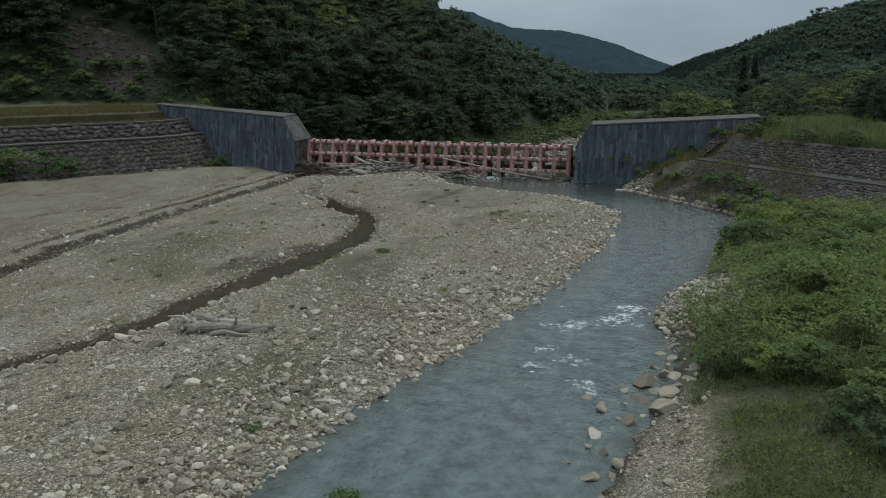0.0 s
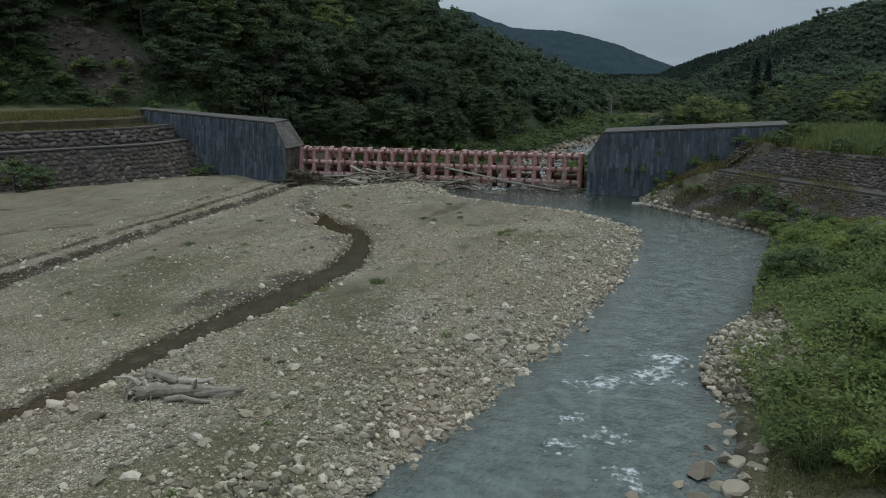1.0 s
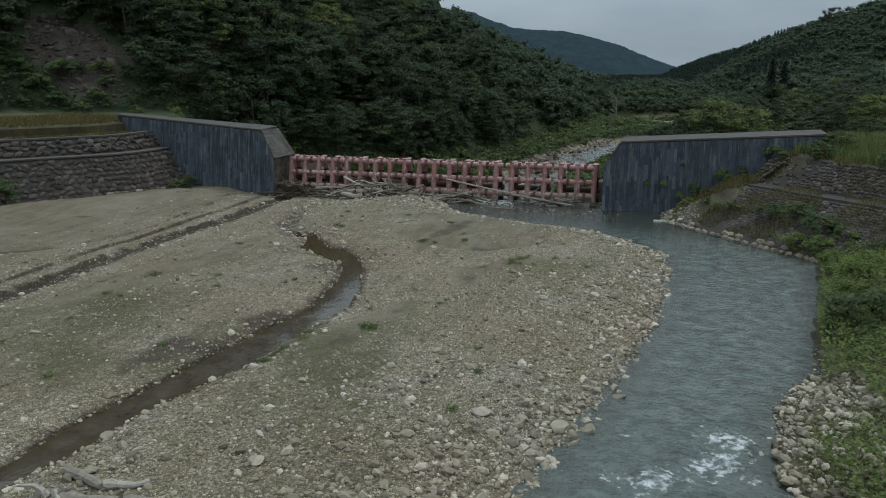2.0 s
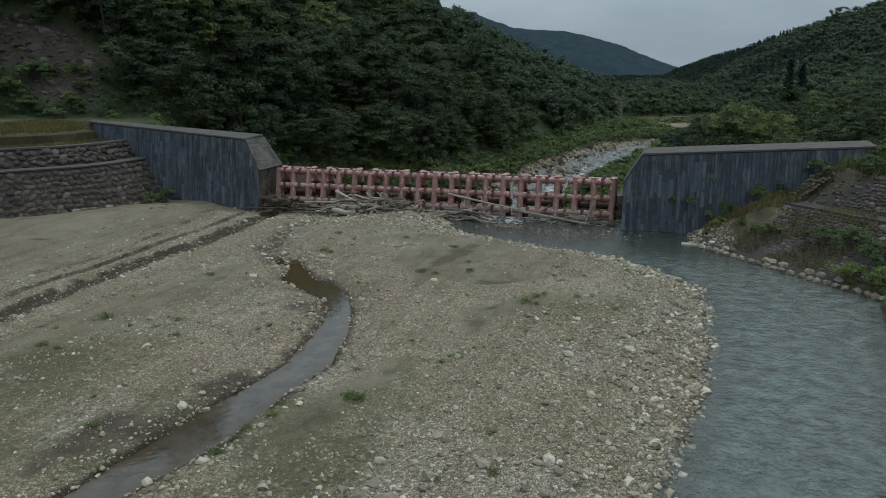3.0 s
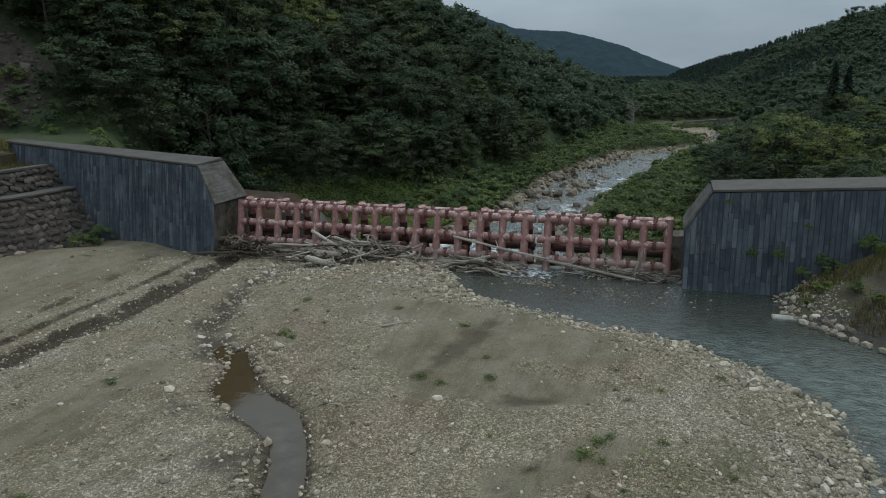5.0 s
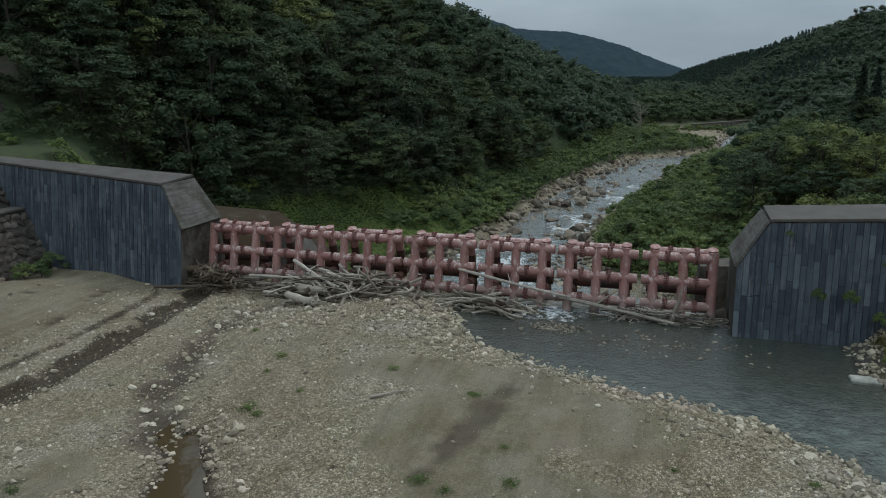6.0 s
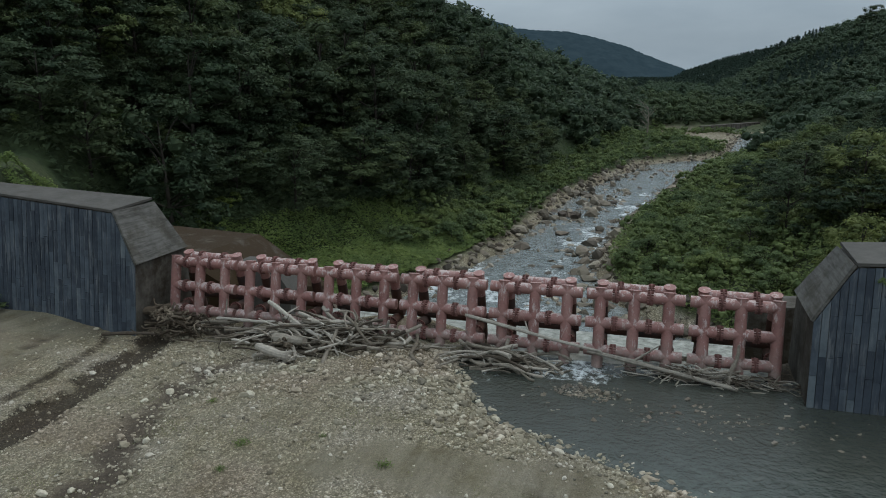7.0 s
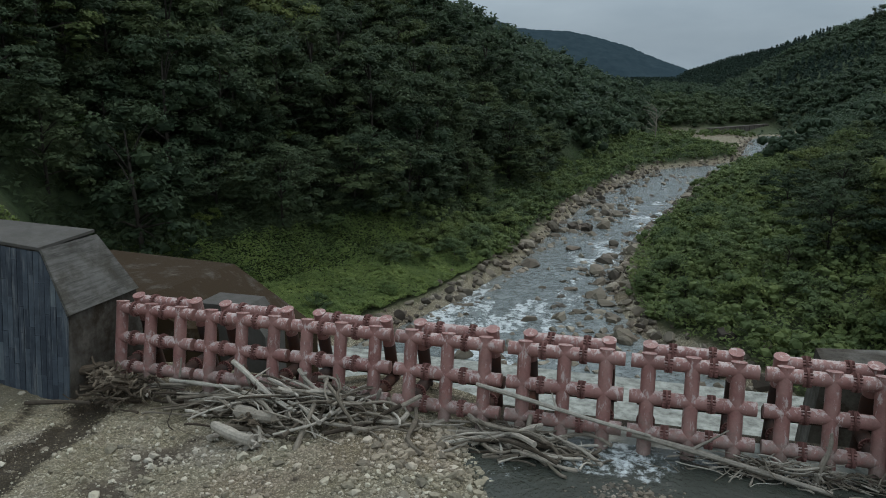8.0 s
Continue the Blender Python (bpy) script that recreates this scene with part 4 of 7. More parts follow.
def stone_shapes(count, seed, flat=0.75, jag=0.28, cheap=False):
    """Rough stone forms, about one unit across, as vertex and face arrays."""
    out = []
    rng = random.Random(seed)
    for _ in range(count):
        bm = bmesh.new()
        if cheap:
            bmesh.ops.create_cube(bm, size=0.72)
            bmesh.ops.triangulate(bm, faces=bm.faces)
        else:
            bmesh.ops.create_icosphere(bm, subdivisions=1, radius=0.5)
        st = (rng.uniform(0.9, 1.25), rng.uniform(0.7, 1.0), rng.uniform(flat - 0.15, flat + 0.15))
        turn = Euler((rng.uniform(-0.6, 0.6), rng.uniform(-0.6, 0.6), 0)).to_matrix()
        for v in bm.verts:
            v.co = Vector([c * f for c, f in zip(turn @ (v.co * (1 + rng.uniform(-jag, jag))), st)])
        bm.verts.index_update()
        V = np.array([v.co[:] for v in bm.verts])
        F = np.array([[v.index for v in f.verts] for f in bm.faces])
        bm.free()
        out.append((V, F))
    return out


def chips(count, seed):
    """Small half-buried stones: a five-sided dome each."""
    rng = random.Random(seed)
    out = []
    for _ in range(count):
        ring = [(0.5 * rng.uniform(0.75, 1.25) * math.cos(a), 0.42 * rng.uniform(0.75, 1.25) * math.sin(a), -0.2) for a in (0, 1.26, 2.51, 3.77, 5.03)]
        top = [(rng.uniform(-0.15, 0.15), rng.uniform(-0.12, 0.12), rng.uniform(0.28, 0.45))]
        out.append((np.array(ring + top), np.array([[i, (i + 1) % 5, 5] for i in range(5)])))
    return out


CHIPS = chips(12, 14)
PEBBLES = stone_shapes(16, 15, 0.7, 0.3, True)
SHAPES = stone_shapes(12, 5)
BLOCKS = stone_shapes(14, 6, 0.95, 0.15)


def scatter_mesh(name, shapes, pos, size, rot):
    """One mesh of many stones. pos (n, 3), size (n, 3), rot (n) about z."""
    vs, fs, base = [], [], 0
    for k, (V, F) in enumerate(shapes):
        sel = np.arange(len(pos)) % len(shapes) == k
        p, s, r = pos[sel], size[sel], rot[sel]
        if not len(p):
            continue
        q = V[None] * s[:, None, :]
        c, d = np.cos(r)[:, None], np.sin(r)[:, None]
        q = np.stack([q[..., 0] * c - q[..., 1] * d, q[..., 0] * d + q[..., 1] * c, q[..., 2]], -1) + p[:, None, :]
        vs.append(q.reshape(-1, 3))
        f = F[None] + (np.arange(len(p)) * len(V))[:, None, None] + base
        fs.append(f.reshape(-1, 3))
        base += len(p) * len(V)
    return mesh_np(name, np.concatenate(vs), np.concatenate(fs))


def shape_meshes(name, shapes, material):
    out = []
    for V, F in shapes:
        m = mesh_np(name, V, F)
        m.materials.append(material)
        out.append(m)
    return out


def facing(parent, at, yaw, s0, s1, faces, w, h, material, meshes, near, seed, skip=None):
    """Stones bedded in a sloping face. near: the stretch (s from, to) in which each is a part."""
    rng = random.Random(seed)
    rest = []
    count = 0
    for (d0, z0), (d1, z1) in faces:
        length = math.hypot(d1 - d0, z1 - z0)
        rows = max(2, round(length / h))
        ang = math.atan2(z1 - z0, d1 - d0)
        for r in range(rows):
            s = s0 + rng.uniform(0, w)
            while s < s1:
                ww = w * rng.uniform(0.7, 1.35)
                t = (r + 0.5 + rng.uniform(-0.25, 0.25)) / rows
                d, z = d0 + (d1 - d0) * t, z0 + (z1 - z0) * t
                x, y = at(s, d)
                if skip is None or not skip(x, y, z, rng):
                    m = Matrix.Translation((x, y, z)) @ Matrix.Rotation(yaw(s), 4, "Z") @ Matrix.Rotation(ang, 4, "X") @ Matrix.Rotation(rng.uniform(-0.8, 0.8), 4, "Z") @ Matrix.Diagonal((ww * 1.06, h * rng.uniform(0.9, 1.4), min(w, h) * rng.uniform(0.5, 0.8), 1))
                    if near[0] <= s <= near[1] and count < 300:
                        ob = new("stone", meshes[rng.randrange(len(meshes))])
                        ob.parent = parent
                        ob.matrix_basis = m
                        count += 1
                    else:
                        rest.append(m)
                s += ww
    if rest:
        vs, fs, base = [], [], 0
        for m in rest:
            V, F = BLOCKS[rng.randrange(len(BLOCKS))]
            M = np.array(m)
            vs.append(V @ M[:3, :3].T + M[:3, 3])
            fs.append(F + base)
            base += len(V)
        ob = part_of("stones", mesh_np("stones", np.concatenate(vs), np.concatenate(fs)), material, parent)
        tagged(ob, kind="stuff")


DARK_MESH = shape_meshes("stone", BLOCKS, DARKROCK)
GREY_MESH = shape_meshes("stone", BLOCKS, GREYROCK)
KERB_MESH = shape_meshes("stone", BLOCKS, KERBROCK)

# left: two tiers of dark field stone, each with a concrete cap, and a terrace behind
at_l, yaw_l, len_l = track(LEFT_BASE)
end_l = len_l - 6.9
wall_left = tagged(new("wall_left"), "two-tier retaining wall of dark rough stones", "stone wall", kind="structure")
loft("body", at_l, 4, end_l, [(-0.15, 0.8), (2.6, 5.3), (3.7, 5.36), (4.9, 7.0), (5.6, 7.0), (5.6, 6.2), (4.0, 4.4), (3.0, 4.2), (0.6, 0.6)], MORTAR, wall_left, "dark mortar bed")
loft("cap", at_l, 4, end_l, [(2.45, 5.3), (2.45, 5.43), (3.6, 5.47), (3.6, 5.3)], CONCRETE, wall_left, "grey concrete berm")
loft("cap", at_l, 4, end_l, [(4.75, 7.0), (4.75, 7.16), (5.6, 7.16), (5.6, 7.0)], CONCRETE, wall_left, "grey concrete coping")
facing(wall_left, at_l, yaw_l, 8, end_l, [((0.0, 1.0), (2.5, 5.15)), ((3.75, 5.6), (4.72, 6.92))], 0.68, 0.54, DARKROCK, DARK_MESH, (end_l - 14, end_l), 3)
loft("bank", at_l, 10, end_l + 1.2, [(8.2, 6.6), (8.4, 7.9), (8.9, 8.0), (16, 8.2), (16, 6.6)], EARTH, wall_left, "brown moss-covered earth bank")
rs_ = np.random.default_rng(61)
sx, sy = rs_.uniform(-94, -72, 1500), rs_.uniform(92, 110, 1500)
keep = slip_at(sx, sy) < 1.0
sx, sy = sx[keep], sy[keep]
size = np.clip(rs_.lognormal(math.log(0.4), 0.6, len(sx)), 0.15, 1.8)
tagged(part_of("slip_rocks", scatter_mesh("slip_rocks", SHAPES, np.stack([sx, sy, height(sx, sy) - 0.1 * size], 1), size[:, None] * rs_.uniform(0.7, 1.3, (len(sx), 3)), rs_.uniform(0, 6.28, len(sx))), GREYROCK), "broken grey-brown rock on the landslip", "rocks", kind="stuff")

rk = random.Random(12)
s = end_l - 11
while s < end_l - 1:
    if rk.random() < 0.6:
        x, y = at_l(s, -0.3)
        ob = new("footing_stone", KERB_MESH[rk.randrange(len(KERB_MESH))])
        ob.parent = wall_left
        ob.matrix_basis = Matrix.Translation((x, y, float(height(np.array([x]), np.array([y]))[0]) + 0.05)) @ Matrix.Rotation(yaw_l(s), 4, "Z") @ Matrix.Diagonal((0.75, 0.5, 0.35, 1))
    s += 0.7

# right: stone-pitched slope with a berm and a kerb of pale stones
at_r, yaw_r, len_r = track(KERB)
wall_right = tagged(new("wall_right"), "stone-pitched river bank with a narrow berm", "stone bank", kind="structure")
loft("body", at_r, 3.0, 48, [(-0.2, 0.3), (-0.1, 0.78), (5.7, 4.1), (7.3, 4.16), (7.4, 3.6), (5.8, 3.5)], MORTAR, wall_right, "dark mortar bed")
loft("upper_body", at_r, 10.5, 48, [(7.2, 4.1), (9.8, 6.32), (10.6, 6.36), (10.6, 5.9), (7.4, 3.6)], MORTAR, wall_right, "dark mortar bed")
loft("berm", at_r, 3.2, 48, [(5.6, 4.06), (5.65, 4.2), (6.9, 4.24), (6.9, 4.1)], MORTAR, wall_right, "grey concrete berm path")
facing(wall_right, at_r, yaw_r, 4.1, 48, [((0.35, 0.95), (5.5, 4.02)), ((7.4, 4.3), (9.75, 6.32))], 0.38, 0.3, GREYROCK, GREY_MESH, (8, 16), 4, lambda x, y, z, r: z > 4.2 and y - 0.25 * x > 76 + r.uniform(-1, 1) and r.random() < 0.6)
rk = random.Random(8)
for off, lift in ((-0.05, 0.92), (0.5, 1.14)):
    s = 9.2 + 3 * off
    while s < 27:
        w = rk.uniform(0.45, 0.85)
        x, y = at_r(s, off + rk.uniform(-0.06, 0.06))
        if off < 0.3 or rk.random() < 0.4:
            ob = new("kerb_stone", KERB_MESH[rk.randrange(len(KERB_MESH))])
            ob.parent = wall_right
            ob.matrix_basis = Matrix.Translation((x, y, lift)) @ Matrix.Rotation(yaw_r(s) + rk.uniform(-0.15, 0.15), 4, "Z") @ Matrix.Rotation(0.4 * (off > 0), 4, "X") @ Matrix.Diagonal((w * 1.02, rk.uniform(0.5, 0.68), 0.5, 1))
        s += w * 1.04


# ---- plants ----
def leaf_tris(C, N, size, rng):
    """Small pointed leaf sprays at C, facing N, one triangle each."""
    n = len(C)
    N = N / (np.linalg.norm(N, axis=1, keepdims=True) + 1e-9)
    u = np.cross(N, rng.normal(size=(n, 3)))
    u /= np.linalg.norm(u, axis=1, keepdims=True) + 1e-9
    v = np.cross(N, u)
    s = (size if np.ndim(size) else np.full(n, size))[:, None]
    V = np.stack([C - u * s * 0.45 - v * s * 0.38, C - u * s * 0.3 + v * s * 0.42, C + u * s * 0.6], 1).reshape(-1, 3)
    return V, np.arange(3 * n).reshape(n, 3)


def leaf_quads(C, N, size, rng, slim=0.34):
    """Diamond leaves at C, facing N."""
    n = len(C)
    N = N / (np.linalg.norm(N, axis=1, keepdims=True) + 1e-9)
    u = np.cross(N, rng.normal(size=(n, 3)))
    u /= np.linalg.norm(u, axis=1, keepdims=True) + 1e-9
    v = np.cross(N, u)
    s = (size if np.ndim(size) else np.full(n, size))[:, None]
    bend = N * s * 0.12
    V = np.stack([C - u * s * 0.5 - bend, C - v * s * slim, C + u * s * 0.5 - bend, C + v * s * slim], 1).reshape(-1, 3)
    return V, np.arange(4 * n).reshape(n, 4)


def clump_points(rng, c, r, flat, m, wild=0.42):
    d = rng.normal(size=(m, 3))
    d /= np.linalg.norm(d, axis=1, keepdims=True)
    d[:, 2] = np.where(d[:, 2] < -0.25, -d[:, 2], d[:, 2])
    rr = rng.uniform(0.35, 1.0, (m, 1)) ** 0.5
    return c + d * rr * np.array([r, r, r * flat]), d * np.array([0.7, 0.7, 0.5]) + np.array([0, 0, 0.75]) + rng.normal(size=(m, 3)) * wild


ICO = bmesh.new()
bmesh.ops.create_icosphere(ICO, subdivisions=1, radius=1.0)
ICO_V = np.array([v.co[:] for v in ICO.verts])
ICO_F = np.array([[v.index for v in f.verts] for f in ICO.faces])
ICO.free()


def leaf_mass(rng, centres, radii, flats):
    """Uneven inner masses of foliage, which the outer leaves cover."""
    V, F = [], []
    for k, (c, r, q) in enumerate(zip(centres, radii, flats)):
        V.append(c + ICO_V * rng.uniform(0.6, 1.0, (len(ICO_V), 1)) * np.array([r, r, r * q]))
        F.append(ICO_F + k * len(ICO_V))
    return np.concatenate(V), np.concatenate(F)


def crown_mesh(seed, H, Rc, clumps, m, leaf, flat=0.42, low=0.25):
    rng = np.random.default_rng(seed)
    cs, ps, ns, rs, qs = [], [], [], [], []
    for k in range(clumps):
        a = rng.uniform(0, 2 * math.pi)
        e = rng.uniform(-0.9, 1.0)
        rad = Rc * math.sqrt(1 - (0.94 if e > 0 else 0.4) * e * e) * (rng.uniform(0.72, 1.0) if k % 4 else rng.uniform(0.3, 0.8))
        z = H * (low + (1 - low) * (0.5 + 0.5 * e)) - H * 0.06
        c = np.array([rad * math.cos(a), rad * math.sin(a), z])
        cs.append(c)
        rs.append(Rc * rng.uniform(0.17, 0.36) * (1 if clumps > 30 else 1.3))
        qs.append(flat * rng.uniform(0.7, 1.3))
        p, nn = clump_points(rng, c, rs[-1], qs[-1], m)
        ps.append(p)
        ns.append(nn)
    P, N = np.concatenate(ps), np.concatenate(ns)
    V, F = leaf_tris(P, N, leaf * rng.uniform(0.65, 1.3, len(P)), rng)
    VC, FC = leaf_mass(rng, cs, [0.55 * r for r in rs], qs)
    return np.concatenate([V, VC]), np.concatenate([F, FC + len(V)]), cs


def tree_proto(seed, H, Rc, clumps, m, leaf, material, label, name="tree", flat=0.42, low=0.25, stem=None):
    V, F, cs = crown_mesh(seed, H, Rc, clumps, m, leaf, flat, low)
    root = tagged(new(name), label, name.replace("_", " "))
    rng = random.Random(seed)
    bm = bmesh.new()
    r = H * 0.014 + (0.02 if H > 1 else 0.003)
    lean = Vector((rng.uniform(-0.06, 0.06), rng.uniform(-0.06, 0.06), 1)) * H
    add_tube(bm, [lean * t for t in (-0.12, 0.1, 0.35, 0.6, 0.82)], [r * 1.4, r * 1.1, r * 0.85, r * 0.55, r * 0.2], 8)
    for c in cs[:9]:
        b = lean * min(0.7, max(0.2, c[2] / H * 0.7))
        e = Vector(c)
        add_tube(bm, [b, b.lerp(e, 0.5) + Vector((0, 0, H * 0.03)), e], [r * 0.5, r * 0.32, r * 0.12], 5)
    part("trunk", bm, stem or BARK, root, "green stems" if stem else "dark tree trunk with limbs", True)
    part_of("crown", mesh_np("crown", V, F), material, root)
    return root


TREES = [
    tree_proto(11, 9.5, 4.2, 62, 66, 0.3, LEAF, "broadleaf tree with layered dark green foliage on a slope", flat=0.5, low=0.05),
    tree_proto(12, 11.0, 4.4, 66, 66, 0.31, LEAF, "tall broadleaf tree with dense dark green crown", flat=0.6, low=0.1),
    tree_proto(13, 8.0, 4.6, 62, 66, 0.3, LEAF, "spreading broadleaf tree with flat layered branches", flat=0.34, low=0.1),
    tree_proto(14, 10.0, 3.8, 62, 64, 0.3, LEAF, "broadleaf tree with rounded dark green crown", flat=0.75, low=0.05),
    tree_proto(15, 7.0, 3.6, 56, 66, 0.27, LEAF, "small broadleaf tree with dense green foliage", flat=0.6, low=0.0),
    tree_proto(16, 9.0, 4.0, 60, 64, 0.3, OLIVE, "broadleaf tree with lighter olive green crown", flat=0.6, low=0.05),
]
BUSHES = [
    tree_proto(21, 2.2, 1.5, 18, 105, 0.15, LEAF2, "dense green bush on the river bank", "bush", 0.6, 0.05),
    tree_proto(22, 1.7, 1.3, 16, 105, 0.13, LEAF2, "low leafy green bush on the bank", "bush", 0.6, 0.05),
    tree_proto(23, 2.8, 1.9, 22, 80, 0.2, LEAFB, "dark green rounded bush", "bush", 0.6, 0.05),
    tree_proto(25, 2.4, 1.9, 20, 80, 0.2, LEAFB, "broad green bush with spreading leafy branches", "bush", 0.5, 0.05),
]
for p in TREES + BUSHES:
    p.matrix_basis = pose(0, 0, -300)
used = set()


def plant(kind, k, x, y, size=1.0, sink=0.15, spin=None, group=""):
    """Set a tree or bush on the ground."""
    p = kind[k]
    z = float(height(np.array([x]), np.array([y]))[0]) - sink
    m = Matrix.Translation((x, y, z)) @ Matrix.Rotation(spin if spin is not None else (x * 12.9 + y * 78.2) % 6.283, 4, "Z")
    if p.name not in used:
        used.add(p.name)
        p.scale = (1, 1, 1)
        p.matrix_basis = m @ Matrix.Diagonal((size, size, size, 1))
        if group:
            tagged(p, group=group)
        return p
    q = copy_thing(p, Matrix.Identity(4))
    q.matrix_basis = m @ Matrix.Diagonal((size, size, size, 1))
    if group:
        tagged(q, group=group)
    return q


def spots(x0, x1, y0, y1, gap, seed):
    rng = random.Random(seed)
    out = []
    y = y0
    row = 0
    while y < y1:
        x = x0 + (gap * 0.5 if row % 2 else 0)
        while x < x1:
            out.append((x + rng.uniform(-0.4, 0.4) * gap, y + rng.uniform(-0.4, 0.4) * gap))
            x += gap
        y += gap * 0.87
        row += 1
    return out


rp = random.Random(77)
# forest on the near part of the left hill; trees hidden higher up are joined further down
hx = spots(-150, -30, 60, 232, 5.4, 41)
dd = left_hill(np.array([p[0] for p in hx]), np.array([p[1] for p in hx]))
wood_near, wood_rest = [], []
for (x, y), d in zip(hx, dd):
    far = math.hypot(x + 9, y - 28)
    if d < 1.5 or d > 62 or (d < 4.5 and -61 < x and y < 136) or slip_at(x, y) < 1.2 or (y < 84 and x > -80) or (-94 < x < -76 and d < 5):
        continue
    near = d < 6 + 0.17 * far and far < 175
    (wood_near if near else wood_rest).append((far, x, y, d))
wood_near.sort()
for far, x, y, d in wood_near[:225]:
    k = rp.choice((0, 1, 2, 3, 0, 1, 4, 0, 3, 1, 2, 5)) if d > 9 else rp.choice((4, 0, 2, 4, 3))
    plant(TREES, k, x, y, rp.uniform(0.8, 1.35), 0.5, group="forest on the hillside")
wood_rest += wood_near[225:]
# shrubs along its foot and on the low ground
for x, y in spots(-108, -28, 64, 190, 3.3, 42):
    d = float(left_hill(np.array([x]), np.array([y]))[0])
    lo = float(poly_dist(np.array([x]), np.array([y]), LOW_POLY)[0])
    if x > -75 and y < 134 and d < 8 and rp.random() < 0.85:
        continue
    if -3 < d < 6 and not (x > -60 and y < 101) and (d > 0 or y > 92) or (6 <= d < 13 and x < -58 and slip_at(x, y) > 1.6 and rp.random() < 0.55) or (lo > 3.5 and d < 2 and x > -64 and not (x > -61 and y < 101) and rp.random() < (0.22 if y < 128 else 0.75)):
        plant(BUSHES, 1 if x > -72 and y < 126 and rp.random() < 0.6 else rp.choice((2, 3)), x, y, rp.uniform(0.6, 1.1), 0.2, group="bushes on the far bank")
# right bank behind the dam
for x, y in spots(-22, 44, 104, 190, 5.6, 43):
    lo = float(poly_dist(np.array([x]), np.array([y]), LOW_POLY)[0])
    s = float(side_dist(np.array([x]), np.array([y]), LOW_R)[0])
    if s > 0 or lo < 3 or (x > -8 and y < 108):
        continue
    if lo < 14:
        plant(BUSHES, rp.choice((2, 3, 3)), x, y, rp.uniform(0.6, 0.9) + 0.03 * lo, 0.2, group="bushes on the far bank")
    elif lo > 17 and rp.random() < 0.85:
        plant(TREES, rp.choice((0, 2, 2, 4, 5)), x, y, rp.uniform(0.55, 0.8), 0.3, group="trees on the right bank")
for x, y, s in ((-61.6, 62.6, 1.1), (-63.6, 60.4, 1.2), (-60.4, 64.6, 0.8), (-66, 57.5, 1.3), (-53.2, 81.5, 0.5), (-52.6, 80.0, 0.35), (-53, 79.0, 0.4)):
    plant(BUSHES, 2, x, y, s, 0.1, group="bushes by the stone walls")
plant(TREES, 5, 2.5, 130, 1.0, 0.3, group="trees on the right bank")
plant(TREES, 5, -0.3, 116, 0.75, 0.3, group="trees on the right bank")
plant(TREES, 5, 7.0, 127, 0.85, 0.3, group="trees on the right bank")
plant(TREES, 5, 3.5, 113, 0.75, 0.3, group="trees on the right bank")
for x, y, q in ((77, 486, 1.3), (80.5, 488, 1.15), (74, 488, 1.0), (78.5, 482, 0.9)):
    plant(TREES, 3, x, y, q, 0.3, group="trees on the right hill")


def conifer(x, y, H, Rc, seed):
    """A slim conifer: a straight trunk and whorls of drooping branches."""
    rng = np.random.default_rng(seed)
    root = tagged(new("conifer"), "tall slim dark green conifer behind the dam", "conifer", "conifers on the right bank")
    bm = bmesh.new()
    add_tube(bm, [(0, 0, -0.5), (0, 0, H * 0.5), (0, 0, H * 0.97)], [H * 0.02, H * 0.013, 0.03], 7)
    part("trunk", bm, BARK, root, "straight dark trunk", True)
    P, N = [], []
    for k in range(110):
        t = 0.08 + 0.9 * (k / 110)
        a = k * 2.4 + rng.uniform(-0.4, 0.4)
        r = Rc * (1.03 - t) ** 0.8 * rng.uniform(0.7, 1.1)
        u = rng.uniform(0.25, 1, 40)
        side = rng.normal(size=40) * 0.16 * r
        P.append(np.stack([u * r * math.cos(a) - side * math.sin(a), u * r * math.sin(a) + side * math.cos(a), H * t - 0.35 * r * u * u + rng.normal(size=40) * 0.08], 1))
        N.append(np.stack([np.full(40, 0.5 * math.cos(a)), np.full(40, 0.5 * math.sin(a)), np.ones(40)], 1) + rng.normal(size=(40, 3)) * 0.35)
    V, F = leaf_tris(np.concatenate(P), np.concatenate(N), 0.34, rng)
    part_of("crown", mesh_np("crown", V, F), LEAF3, root)
    root.matrix_basis = pose(x, y, float(height(np.array([x]), np.array([y]))[0]) - 0.2)


def bamboo(x, y, H, Rc, seed):
    """A clump of bamboo: thin culms that arch outward under plumes of small leaves."""
    rng = np.random.default_rng(seed)
    root = tagged(new("bamboo_clump"), "pale green bamboo clump among dark trees", "bamboo", "bamboo on the right slope")
    P, N = [], []
    for k in range(16):
        a, r = rng.uniform(0, 6.28), Rc * rng.uniform(0.3, 1.0)
        tip = Vector((r * math.cos(a), r * math.sin(a), H * rng.uniform(0.8, 1.0)))
        bm = bmesh.new()
        add_tube(bm, [(0.25 * tip.x, 0.25 * tip.y, -0.3), (0.45 * tip.x, 0.45 * tip.y, 0.6 * tip.z), tip], [0.05, 0.04, 0.01], 5)
        part("culm", bm, BARK, root)
        u = rng.uniform(0.3, 1.0, 70)[:, None]
        P.append(np.array([[0.25, 0.25, 0.0]]) * np.array(tip) + u * np.array([[0.75, 0.75, 1.0]]) * np.array(tip) + rng.normal(size=(70, 3)) * 0.4)
        N.append(rng.normal(size=(70, 3)) * 0.5 + np.array([0, 0, 0.7]))
    V, F = leaf_tris(np.concatenate(P), np.concatenate(N), 0.5, rng)
    part_of("leaves", mesh_np("leaves", V, F), LEAF2, root)
    root.matrix_basis = pose(x, y, float(height(np.array([x]), np.array([y]))[0]))


